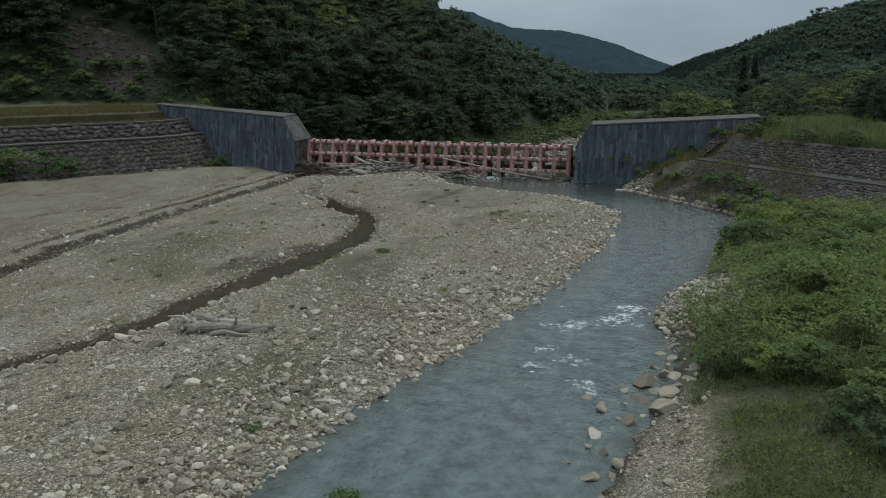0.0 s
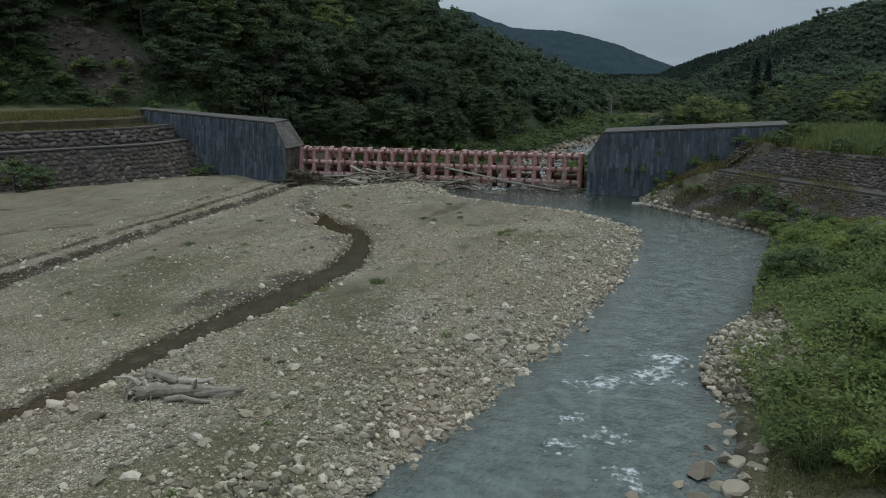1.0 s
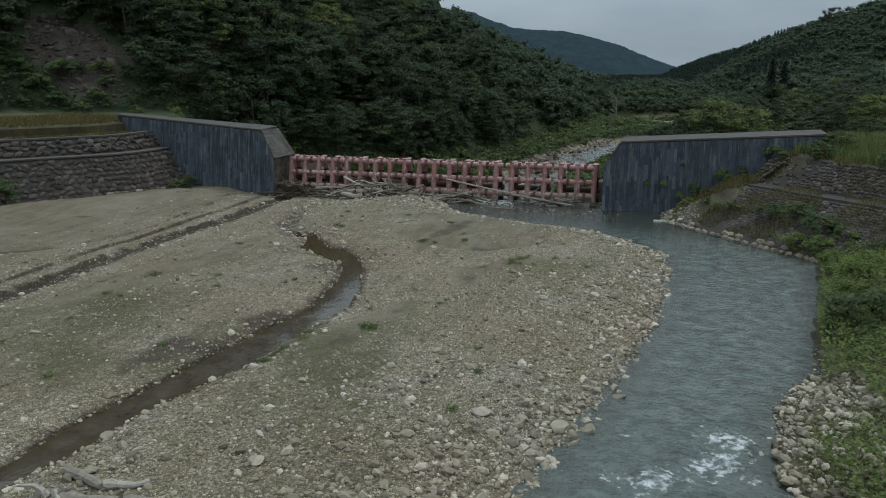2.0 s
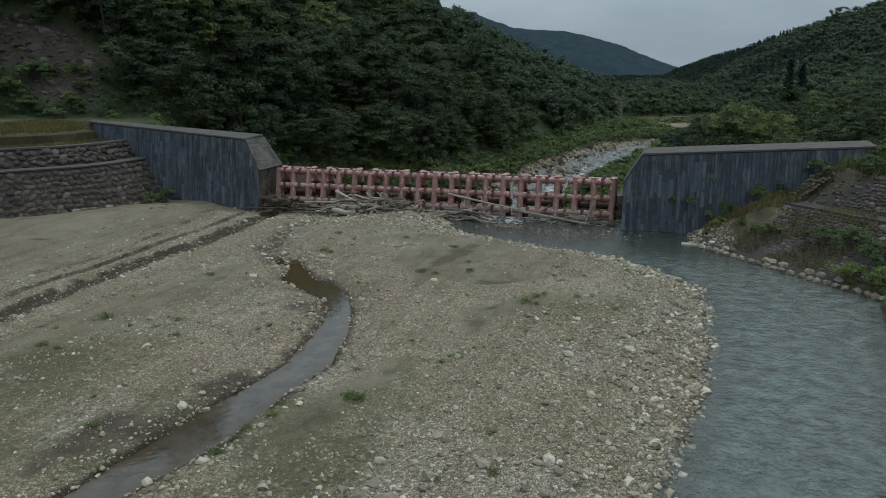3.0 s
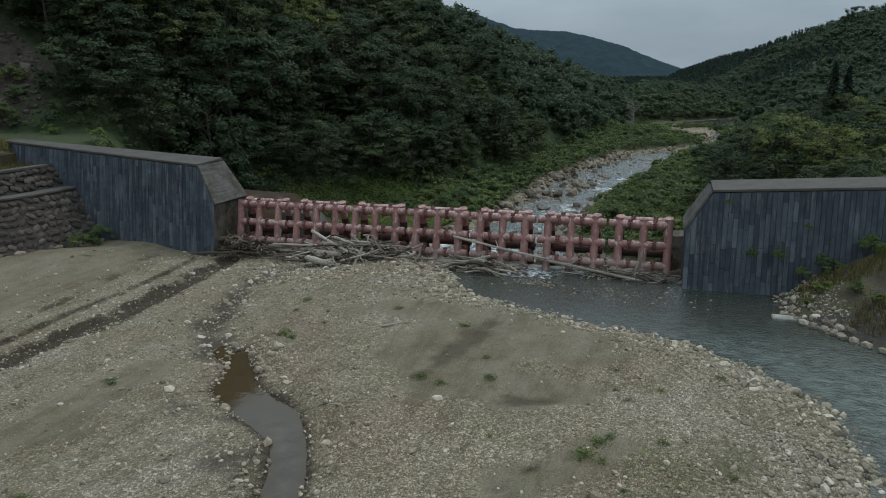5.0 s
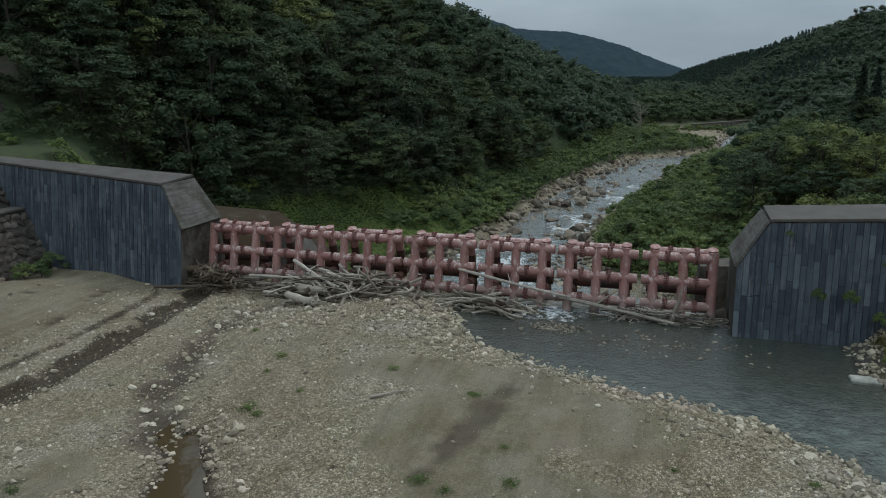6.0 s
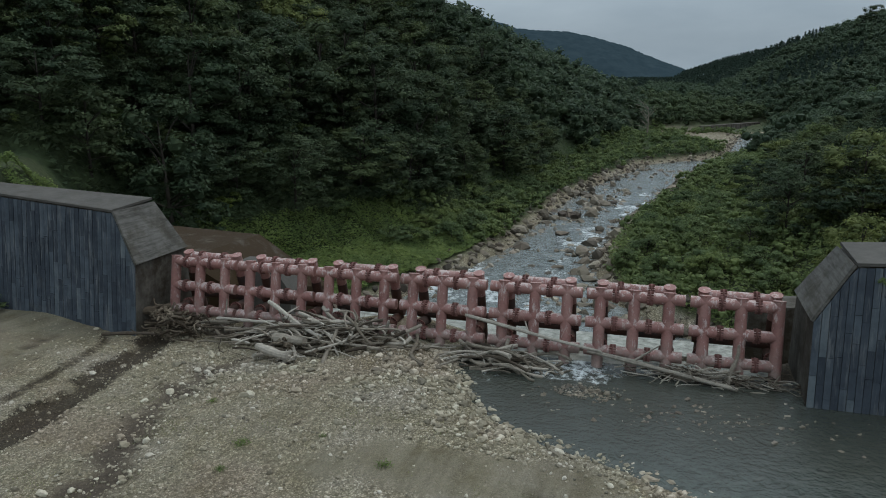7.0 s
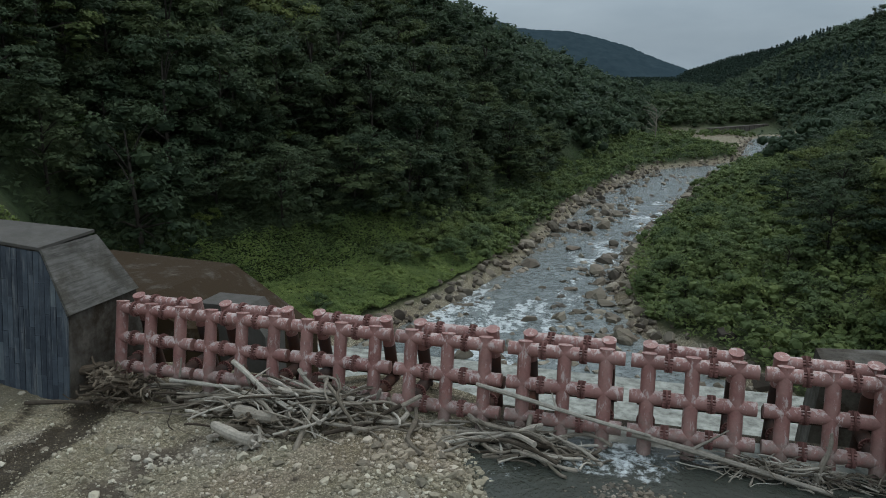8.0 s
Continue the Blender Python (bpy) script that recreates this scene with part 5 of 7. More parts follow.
bamboo(40.8, 300, 7.5, 1.5, 411)
bamboo(36.2, 300, 7.0, 1.3, 412)
bamboo(33.6, 301, 6.5, 1.2, 413)
conifer(14.4, 172.0, 12.5, 2.5, 401)
conifer(16.8, 173.5, 11.4, 2.2, 402)
# near right bank
for x, y in spots(1, 26, 28, 72, 2.5, 44):
    w = float(side_dist(np.array([x]), np.array([y]), BANK_EDGE)[0])
    k = float(side_dist(np.array([x]), np.array([y]), KERB)[0])
    if w > (-1.7 if y < 44 else -0.9) or k > 1.5 or (0.3 < x < 4 and 35 < y < 44) or rp.random() < 0.3:
        continue
    plant(BUSHES, rp.choice((0, 1, 1, 0, 3)), x, y, rp.uniform(0.45, 1.05), 0.15, group="bushes on the near bank")
for x, y, s in ((-1.2, 82.0, 0.5), (1.2, 76.0, 0.45), (3.8, 73.2, 0.6), (5.4, 71.5, 0.75), (6.5, 69, 0.8), (8, 67.5, 0.8), (5.2, 82.4, 0.7), (8, 80, 0.7), (12, 75, 0.7), (15, 72, 0.8), (10, 83, 0.8), (18, 68, 0.8), (-2.9, 78.6, 0.4), (3.2, 83.6, 0.8), (4.6, 84.2, 0.8), (-2.0, 79.4, 0.5), (-0.6, 78.3, 0.45), (0.2, 77.2, 0.35)):
    plant(BUSHES, rp.choice((1, 3)), x, y, 0.8 * s, 0.05, group="bushes by the stone walls")


def carpet(name, n, box, keep, lift, leaf, material, label, seed, flat=0.6):
    """Low leafy growth over a stretch of ground, one object."""
    rng = np.random.default_rng(seed)
    x, y = rng.uniform(box[0], box[1], n), rng.uniform(box[2], box[3], n)
    k = keep(x, y)
    x, y = x[k], y[k]
    mound = fbm(x * 0.45, y * 0.45, seed) ** 1.5
    z = height(x, y) + lift * mound * rng.uniform(0.55, 1.1, len(x)) + 0.05
    e = 0.2
    gx_ = (fbm((x + e) * 0.45, y * 0.45, seed) ** 1.5 - mound) / e * lift
    gy_ = (fbm(x * 0.45, (y + e) * 0.45, seed) ** 1.5 - mound) / e * lift
    N = np.stack([-gx_, -gy_, np.full(len(x), flat)], 1) + rng.normal(size=(len(x), 3)) * 0.35
    V, F = leaf_tris(np.stack([x, y, z], 1), N, leaf * rng.uniform(0.6, 1.4, len(x)), rng)
    return tagged(part_of(name, mesh_np(name, V, F), material), label, "undergrowth", kind="stuff")


for x, z, s in ((-5.5, 3.5, 0.28), (-4.0, 3.5, 0.3), (-2.6, 2.5, 0.3), (-1.6, 3.4, 0.25), (1.0, 4.4, 0.55), (-2.5, 5.2, 0.18), (-7.1, 6.5, 0.15)):
    p = plant(BUSHES, 1, x, 82.0, s, 0.0, group="plants rooted in the wing facing")
    p.matrix_basis = Matrix.Translation((x, 82.86 - BATTER * (7.4 - z), z - 0.3 * s)) @ Matrix.Rotation(0.9, 4, "X") @ Matrix.Diagonal((s, s * 0.8, s, 1))


def rng_fade(x, y):
    """Growth thins out away from the river."""
    return fbm(x * 2.1, y * 2.1, 88) > 0.25 + 0.5 * ramp(x, 20, 33) + 0.5 * ramp(-y, -20, -6)


def bank_keep(x, y):
    w, k = side_dist(x, y, BANK_EDGE), side_dist(x, y, KERB)
    n = fbm(x * 0.3, y * 0.3, 90)
    return (w < -0.2 - 1.4 * n * (1 - ramp(y, 42, 46))) & (k < 1.0) & (y > 27.5 + 4 * n - 14 * ramp(x, 6, 14)) & (rng_fade(x, y)) & ~((x < 3.5) & (y > 36) & (y < 43))


carpet("undergrowth", 300000, (0, 34, 4, 70), bank_keep, 2.4, 0.135, LEAF2, "leafy green creepers covering the river bank", 91, 1.3)
carpet("undergrowth", 90000, (0.5, 22, 10, 32), lambda x, y: (side_dist(x, y, BANK_EDGE) < -1.4 - 2.4 * fbm(x * 0.6, y * 0.6, 97)) & (x > 0.9 + 2.0 * fbm(x * 0.8, y * 0.8, 98)) & (fbm(x * 0.8, y * 0.8, 96) > 0.44), 0.6, 0.075, BLADE, "low olive weeds on the near bank", 96, 0.5)
for x, y, q in ((5.6, 22.4, 0.45), (6.3, 23.2, 0.5), (6.8, 21.9, 0.55), (5.9, 20.6, 0.4), (7.8, 24.0, 0.5)):
    plant(BUSHES, 2, x, y, q, 0.15, group="bushes on the near bank")
carpet("undergrowth", 330000, (-72, -34, 92, 142), lambda x, y: (left_hill(x, y) < 4.0) & (x > -63) & (poly_dist(x, y, LOW_POLY) > 2.0) & ~((x > -59) & (y < 100)), 1.6, 0.22, CREEPER, "green creepers on the ground behind the dam", 92, 1.6)
carpet("undergrowth", 90000, (-24, 30, 100, 180), lambda x, y: (side_dist(x, y, LOW_R) < 0) & (poly_dist(x, y, LOW_POLY) > 1.5) & ~((x > -9) & (y < 104)), 2.2, 0.32, LEAFB, "dense green growth on the bank behind the dam", 93, 1.2)
carpet("undergrowth", 110000, (-46, 20, 150, 335), lambda x, y: (poly_dist(x, y, LOW_POLY) > 2) & (left_hill(x, y) < 2) & (side_dist(x, y, LOW_L) > 0) & ~((y > 276) & (x > -21)), 2.2, 0.4, LEAFB, "low green shrubs on the valley floor", 94, 1.0)
carpet("undergrowth", 90000, (-104, -40, 80, 165), lambda x, y: (left_hill(x, y) > np.where((x > -62) & (y < 138), 3.5, 0)) & (left_hill(x, y) < 32) & (slip_at(x, y) > 1.15), 2.5, 0.48, LEAF, "dark undergrowth on the wooded slope", 95, 1.1)


def grass(name, n, box, keep, tall, wide, material, label, seed, droop=0.5):
    """Blades of grass, one object; each blade is two quads that bend over."""
    rng = np.random.default_rng(seed)
    x, y = rng.uniform(box[0], box[1], n), rng.uniform(box[2], box[3], n)
    k = keep(x, y)
    x, y = x[k], y[k]
    m = len(x)
    z = height(x, y) - 0.03
    a = rng.uniform(0, 2 * math.pi, m)
    h = tall * rng.uniform(0.5, 1.2, m)
    dx, dy = np.cos(a), np.sin(a)
    w = wide * rng.uniform(0.6, 1.3, m)
    o = droop * h * rng.uniform(0.3, 1.0, m)
    lv = []
    for t, ww in ((0, 1.0), (0.55, 0.8), (1.0, 0.1)):
        cx, cy, cz = x + dx * o * t * t, y + dy * o * t * t, z + h * (t - 0.3 * droop * t * t)
        lv.append(np.stack([cx - dy * w * ww, cy + dx * w * ww, cz], 1))
        lv.append(np.stack([cx + dy * w * ww, cy - dx * w * ww, cz], 1))
    V = np.stack(lv, 1).reshape(-1, 3)
    b = np.arange(m)[:, None] * 6
    F = np.concatenate([b + np.array([[0, 1, 3, 2]]), b + np.array([[2, 3, 5, 4]])])
    return tagged(part_of(name, mesh_np(name, V, F), material), label, "grass", kind="stuff")


def tuft_keep(scale, cut, seed):
    return lambda x, y: fbm(x * scale, y * scale, seed) > cut


grass("grass", 130000, (0.5, 24, 2, 40), lambda x, y: (fbm(x * 1.7, y * 1.7, 89) > 0.2 + 0.5 * ramp(x, 13, 23) + 0.5 * ramp(-y, -16, -4)) & (side_dist(x, y, BANK_EDGE) < -0.9) & (side_dist(x, y, KERB) < 2) & (fbm(x * 0.35, y * 0.35, 101) > 0.34) & ((x > 2.6) | (y > 26)), 0.3, 0.013, BLADE, "long green grass on the river bank", 102, 1.2)
grass("grass", 30000, (-70, -56, 50, 84), lambda x, y: (side_dist(x, y, LEFT_BASE) > 5.7) & (side_dist(x, y, LEFT_BASE) < 8.0) & (fbm(x * 0.4, y * 0.4, 110) > 0.4), 0.4, 0.022, YELLOWGRASS, "yellowish grass on the terrace above the wall", 103)
grass("grass", 80000, (-92, -56, 44, 88), lambda x, y: (side_dist(x, y, LEFT_BASE) > 9.0) & (side_dist(x, y, LEFT_BASE) < 20) & (left_hill(x, y) < 2), 0.5, 0.03, YELLOWGRASS, "dry grass on the brown bank", 109)
grass("grass", 40000, (2, 30, 58, 92), lambda x, y: (side_dist(x, y, KERB) > 10.3) & (side_dist(x, y, KERB) < 22), 1.2, 0.03, TALLGRASS, "tall pale green grass above the stone bank", 104)
grass("grass", 80000, (-37, -2, 14, 76), lambda x, y: (poly_dist(x, y, RIVER_POLY) > 1.5) & (poly_dist(x, y, POND_POLY) > 0.3) & (fbm(x * 0.4, y * 0.4, 105) + 0.3 * spot(x, y, -10.5, 56, 4, 5) + 0.26 * spot(x, y, -17.5, 35, 3.5, 7) + 0.22 * spot(x, y, -31, 43, 4, 8) + 0.22 * spot(x, y, -14, 26, 4, 7) + 0.9 * (vnoise(x * 1.7, y * 1.7, 111) - 0.5) * 0.35 > 0.64), 0.12, 0.012, WEEDLEAF, "sparse low weeds on the gravel bar", 106, 0.8)
grass("grass", 32000, (-3, 12, 62, 84), lambda x, y: (side_dist(x, y, KERB) > 0.6) & (side_dist(x, y, KERB) < 10.5) & (fbm(x * 0.5, y * 0.5, 107) > 0.47), 0.55, 0.02, DRYBLADE, "dry grass growing between the bank stones", 108)
grass("grass", 5000, (-13.5, -7, 53, 61), lambda x, y: (np.hypot((x + 10.6) / 1.3, (y - 56.6) / 2.4) + 1.6 * (fbm(x * 0.9, y * 0.9, 131) - 0.5) < 0.75), 0.14, 0.014, LEAF2, "small patch of green grass on the bar", 132, 0.9)
pr = random.Random(91)
more = []
while len(more) < 16:
    x, y = pr.uniform(3, 18), pr.uniform(27, 52)
    if side_dist(np.array([x]), np.array([y]), BANK_EDGE)[0] < -2.5 and side_dist(np.array([x]), np.array([y]), KERB)[0] < -1:
        more.append((x, y))
for k, (x, y) in enumerate((*more, (3.6, 31.5), (5.2, 33.8), (4.4, 29.8), (7.6, 38.5), (9.0, 36.0), (6.4, 43.0), (9.5, 47.5), (12.0, 42.0), (5.0, 27.0), (3.0, 28.6), (2.9, 30.4), (4.6, 31.2), (8.4, 33.6), (5.5, 28.4), (7.2, 29.5), (6.2, 25.6), (8.6, 27.3))):
    g = grass("pampas_clump", 420, (x - 0.75, x + 0.75, y - 0.75, y + 0.75), lambda a, b, x=x, y=y: np.hypot(a - x, b - y) < 0.7, 1.5, 0.017, BLADE, "arching clump of tall green pampas grass", 120 + k, 1.35)
    g["kind"] = "thing"
    tagged(g, group="pampas clumps on the bank")
wr = random.Random(66)
tufts = [(-17.4, 44.3, 1.5), (-17.0, 44.0, 1.2), (-13.0, 57.6, 1.3), (-12.6, 58.6, 1.0), (-33.6, 49.9, 1.2), (-28.8, 66.0, 1.2), (-28.2, 65.6, 0.9), (-21.9, 43.0, 0.8), (-20.6, 63.0, 1.1), (-19.6, 62.6, 0.8), (-17.6, 63.4, 0.9)]
tufts += [(-20.1 + 0.25 * wr.gauss(0, 1), y, wr.uniform(0.5, 1.0)) for y in (39.0, 40.2, 41.1, 42.0, 43.2, 44.4, 45.1, 46.0, 47.2, 48.5)]
tufts += [(wr.uniform(-36, -7), wr.uniform(18, 76), wr.uniform(0.4, 0.9)) for _ in range(60)]
rngt = np.random.default_rng(67)
P, N, S = [], [], []
for x, y, q in tufts:
    px_, py_ = np.array([x]), np.array([y])
    if poly_dist(px_, py_, RIVER_POLY)[0] < 1.5 or poly_dist(px_, py_, POND_POLY)[0] < 0.1:
        continue
    m = rngt.normal(size=(130, 3)) * np.array([0.17, 0.17, 0.0]) * q
    m[:, 2] = 0.02 + rngt.uniform(0.0, 0.17 * q, 130)
    P.append(m + np.array([x, y, float(height(px_, py_)[0])]))
    N.append(rngt.normal(size=(130, 3)) * 0.5 + np.array([0, 0, 0.8]))
    S.append(np.full(130, 0.11 * q))
V, F = leaf_quads(np.concatenate(P), np.concatenate(N), np.concatenate(S), rngt, 0.2)
tagged(part_of("weeds", mesh_np("weeds", V, F), LEAF2), "small green weed tufts scattered on gravel", "weeds", kind="stuff")


def y_road(x):
    """The road at the head of the valley, on the right hill's foot."""
    return 428 + 0.25 * (x - 22)


# ---- far woods ----
def woods(name, pts, H, Rc, leaves, leaf, material, label, seed, cone=False):
    rng = np.random.default_rng(seed)
    P, N, cores, radii = [], [], [], []
    Z = height(np.array([p[0] for p in pts]), np.array([p[1] for p in pts]))
    for (x, y), z in zip(pts, Z):
        h, r = H * rng.uniform(0.75, 1.2), Rc * rng.uniform(0.8, 1.2)
        if cone:
            t = rng.uniform(0.12, 1, leaves) ** 0.8
            a = rng.uniform(0, 2 * math.pi, leaves)
            rr = r * (1.02 - t) * rng.uniform(0.6, 1, leaves)
            p = np.stack([x + rr * np.cos(a), y + rr * np.sin(a), z + h * t], 1)
            n = np.stack([np.cos(a), np.sin(a), np.full(leaves, 0.8)], 1)
        else:
            m = 9
            p, n = [], []
            for _ in range(m):
                a, e = rng.uniform(0, 2 * math.pi), rng.uniform(0.08, 1)
                q = r * math.sqrt(max(0, 1 - (e * 0.9) ** 2)) * rng.uniform(0.4, 1)
                c = np.array([x + q * math.cos(a), y + q * math.sin(a), z + h * (e * 0.85)])
                cores.append(c)
                radii.append(r * 0.3)
                pp, nn = clump_points(rng, c, r * 0.46, 0.8, leaves // m, 0.5)
                p.append(pp)
                n.append(nn)
            p, n = np.concatenate(p), np.concatenate(n)
        P.append(p)
        N.append(n + rng.normal(size=n.shape) * 0.12)
    P, N = np.concatenate(P), np.concatenate(N)
    V, F = leaf_tris(P, N, leaf * rng.uniform(0.7, 1.3, len(P)), rng)
    if cores:
        VC, FC = leaf_mass(rng, cores, radii, [0.8] * len(cores))
        V, F = np.concatenate([V, VC]), np.concatenate([F, FC + len(V)])
    return tagged(part_of(name, mesh_np(name, V, F), material), label, "woods", kind="stuff")


sh = spots(-64, 45, 97, 345, 3.1, 52)
ax, ay = np.array([p[0] for p in sh]), np.array([p[1] for p in sh])
ok = (poly_dist(ax, ay, LOW_POLY) > 2.2) & (left_hill(ax, ay) < 1.5) & ~((ax > -61) & (ay < 101)) & (ax < 0.2 * ay - 4) & ((ay > 136) | (side_dist(ax, ay, LOW_L) < 0)) & ~((ay > 276) & (ax > -21) & (fbm(ax * 0.08, ay * 0.08, 54) < 0.58)) & (fbm(ax * 0.15, ay * 0.15, 53) > 0.3)
woods("shrubs", [p for p, q in zip(sh, ok) if q], 2.0, 1.7, 84, 0.34, LEAFB, "low shrubs over the valley floor", 205)
woods("hill_woods", [(x, y) for far, x, y, d in wood_rest if d < 16 + 0.4 * far], 9.5, 4.6, 180, 0.7, LEAF, "dark green woods higher on the hillside", 200)
lh = [p for p in spots(-170, -24, 228, 390, 6.5, 45)]
d = left_hill(np.array([p[0] for p in lh]), np.array([p[1] for p in lh]))
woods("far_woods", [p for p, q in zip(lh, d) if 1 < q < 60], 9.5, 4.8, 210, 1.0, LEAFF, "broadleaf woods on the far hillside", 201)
def ridge_side(pts):
    """How far left of the right hill's ridge each point lies."""
    return [float(np.interp(y, RIDGE_Y, RIDGE_X)) - x for x, y in pts]


def off_river(x, y):
    return float(poly_dist(np.array([x]), np.array([y]), LOW_POLY)[0])


def in_plantation(x, y, side):
    """Planted conifers: along the far ridge, and a dark stand low on the slope."""
    return (y > 540 and (side < 55 or y > 640)) or (390 < y < 470 and 52 < side < 84 and fbm(np.array([x * 0.03]), np.array([y * 0.03]), 49)[0] > 0.42) or (262 < y < 330 and 30 < side < 62 and x > 62)


rh = [p for p in spots(-30, 150, 120, 640, 5.6, 46) if p[1] > 190 or p[0] > 44]
rh = [p for p, q in zip(rh, ridge_side(rh)) if -14 < q < 130 and p[0] < 0.36 * p[1] + 22 and off_river(*p) > (12 if 225 < p[1] < 350 else 7) and not in_plantation(*p, q) and not (y_road(p[0]) < p[1] < y_road(p[0]) + 9) and not (-25 < p[0] < 22 and 275 < p[1] < 385)]
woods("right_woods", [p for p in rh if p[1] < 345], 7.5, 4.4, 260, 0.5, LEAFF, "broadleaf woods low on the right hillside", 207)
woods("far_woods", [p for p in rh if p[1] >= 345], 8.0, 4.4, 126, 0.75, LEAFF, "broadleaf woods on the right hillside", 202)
vh = spots(-130, 6, 392, 560, 8, 48)
bh = [p for p in spots(-30, 40, 340, 400, 5.0, 58) if 3.5 < float(far_wall_side(*p)) < 45 and off_river(*p) > 6 and left_hill(np.array([p[0]]), np.array([p[1]]))[0] < 2]
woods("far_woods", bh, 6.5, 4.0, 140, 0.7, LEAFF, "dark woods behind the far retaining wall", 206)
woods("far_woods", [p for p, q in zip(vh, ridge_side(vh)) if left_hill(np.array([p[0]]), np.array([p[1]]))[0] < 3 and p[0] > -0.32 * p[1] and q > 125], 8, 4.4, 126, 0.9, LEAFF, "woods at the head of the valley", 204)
ch = spots(-120, 150, 255, 1000, 5.6, 47)
ch += [p for p, q in zip(*(lambda a: (a, ridge_side(a)))(spots(-60, 90, 535, 1000, 4.2, 57))) if -8 < q < 10]
woods("far_conifers", [p for p, q in zip(ch, ridge_side(ch)) if -10 < q < 105 and p[0] < 0.3 * p[1] + 20 and in_plantation(*p, q)], 8.0, 2.7, 34, 1.3, LEAF3, "dark conifer plantation on the far right hill", 203, True)

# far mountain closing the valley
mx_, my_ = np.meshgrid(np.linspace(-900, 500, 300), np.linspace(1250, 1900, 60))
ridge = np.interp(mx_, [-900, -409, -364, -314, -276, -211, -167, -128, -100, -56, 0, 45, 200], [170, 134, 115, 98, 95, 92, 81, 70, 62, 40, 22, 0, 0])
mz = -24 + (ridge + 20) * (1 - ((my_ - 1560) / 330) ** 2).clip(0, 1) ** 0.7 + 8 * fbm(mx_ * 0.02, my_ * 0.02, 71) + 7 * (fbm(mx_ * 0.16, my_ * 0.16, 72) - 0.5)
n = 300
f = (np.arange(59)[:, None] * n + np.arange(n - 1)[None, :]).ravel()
# the blue of the hazy distance is put into the forest colour
FARM = Nodes("hazy_distant_forest", 1.0, 0, 0.0)
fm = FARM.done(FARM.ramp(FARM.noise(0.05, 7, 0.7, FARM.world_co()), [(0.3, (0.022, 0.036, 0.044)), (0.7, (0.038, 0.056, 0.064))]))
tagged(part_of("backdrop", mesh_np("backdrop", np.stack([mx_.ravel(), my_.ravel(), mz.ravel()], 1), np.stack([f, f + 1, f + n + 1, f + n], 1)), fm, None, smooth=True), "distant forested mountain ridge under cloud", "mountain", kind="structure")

# ---- stones ----
rng = np.random.default_rng(300)
sx, sy = rng.uniform(-50, -1, 300000), rng.uniform(13, 84, 300000)
dr, dp, dn = poly_dist(sx, sy, RIVER_POLY), poly_dist(sx, sy, POND_POLY), np.abs(side_dist(sx, sy, RUNNEL))
sandy = np.maximum(sand_at(sx, sy), ramp(-sx, 43, 47) * 0.8)
old = np.abs(side_dist(sx, sy, OLD_CHANNEL))
edge = np.exp(-(dr / 3.5) ** 2)
coarse = edge + 0.45 * ramp(-sy, -44, -30) * ramp(sx, -25, -21) + 0.35 * np.exp(-(dp / 1.5) ** 2) + 0.5 * np.exp(-((sx + 30) ** 2 / 60 + (sy - 79) ** 2 / 20)) + 0.28 * np.exp(-((old - 0.6) / 1.6) ** 2) + 0.4 * spot(sx, sy, -10, 52, 4.5, 6) + 0.5 * spot(sx, sy, -14, 39, 2.5, 4)
patchy = fbm(sx * 0.3, sy * 0.3, 301)
w = (0.17 + 0.75 * coarse + 0.25 * patchy + 1.1 * np.exp(-((dn - 1.2) / 0.5) ** 2)) * (1 - 0.9 * np.clip(sandy, 0, 1) * (1 - 0.6 * np.clip(edge, 0, 1)))
band = fbm(sx * 0.9, sy * 0.13, 305)
w = w * (0.55 + 1.1 * ramp(band, 0.35, 0.65) * ramp(-sx, 20, 26) + 0.45 * (1 - ramp(-sx, 20, 26))) + 0.14 * ramp(-sx, 23, 28) * (1 - 0.6 * ramp(-sx, 42, 46))
keep = (rng.uniform(0, 1, len(sx)) < w * 0.62) & (dr > -0.6) & (dp > -0.15) & ((dn > 0.8) | (rng.uniform(0, 1, len(sx)) < 0.6))
sx, sy, coarse = sx[keep], sy[keep], np.clip(coarse[keep], 0, 1)
size = rng.lognormal(math.log(0.054), 0.66, len(sx)) * (0.8 + 0.95 * coarse)
size = np.clip(size, 0.036, 0.45)
sz = height(sx, sy) + size * 0.1
pos = np.stack([sx, sy, sz], 1)
order = np.argsort(-size)[:290]
STONE_MESH = shape_meshes("stone", SHAPES, COBBLE)
for j in order:
    ob = new("stone", STONE_MESH[int(j) % len(STONE_MESH)])
    ob.parent = ground
    q = float(size[j])
    ob.matrix_basis = Matrix.Translation([float(v) for v in pos[j]]) @ Matrix.Rotation(float(j), 4, "Z") @ Matrix.Diagonal((q * 1.1, q, q * 0.9, 1))
loose = np.ones(len(sx), bool)
loose[order] = False
sx, sy, size, pos = sx[loose], sy[loose], size[loose], pos[loose]
stretch, turn = size[:, None] * rng.uniform(0.8, 1.2, (len(sx), 3)), rng.uniform(0, 6.28, len(sx))
for big, shapes, words in ((True, SHAPES, "pale grey rounded river cobbles on the bar"), (False, PEBBLES, "small grey pebbles on the bar")):
    pick = (size > 0.105) if big else (size <= 0.105) & (size > 0.075)
    tagged(part_of("gravel", scatter_mesh("gravel", shapes, pos[pick], stretch[pick], turn[pick]), COBBLE), words, "gravel", kind="stuff")
fine_pick = size <= 0.075
tagged(part_of("gravel", scatter_mesh("gravel", CHIPS, pos[fine_pick], stretch[fine_pick] * 1.1, turn[fine_pick]), COBBLE), "fine grey gravel scattered over the bar", "gravel", kind="stuff")
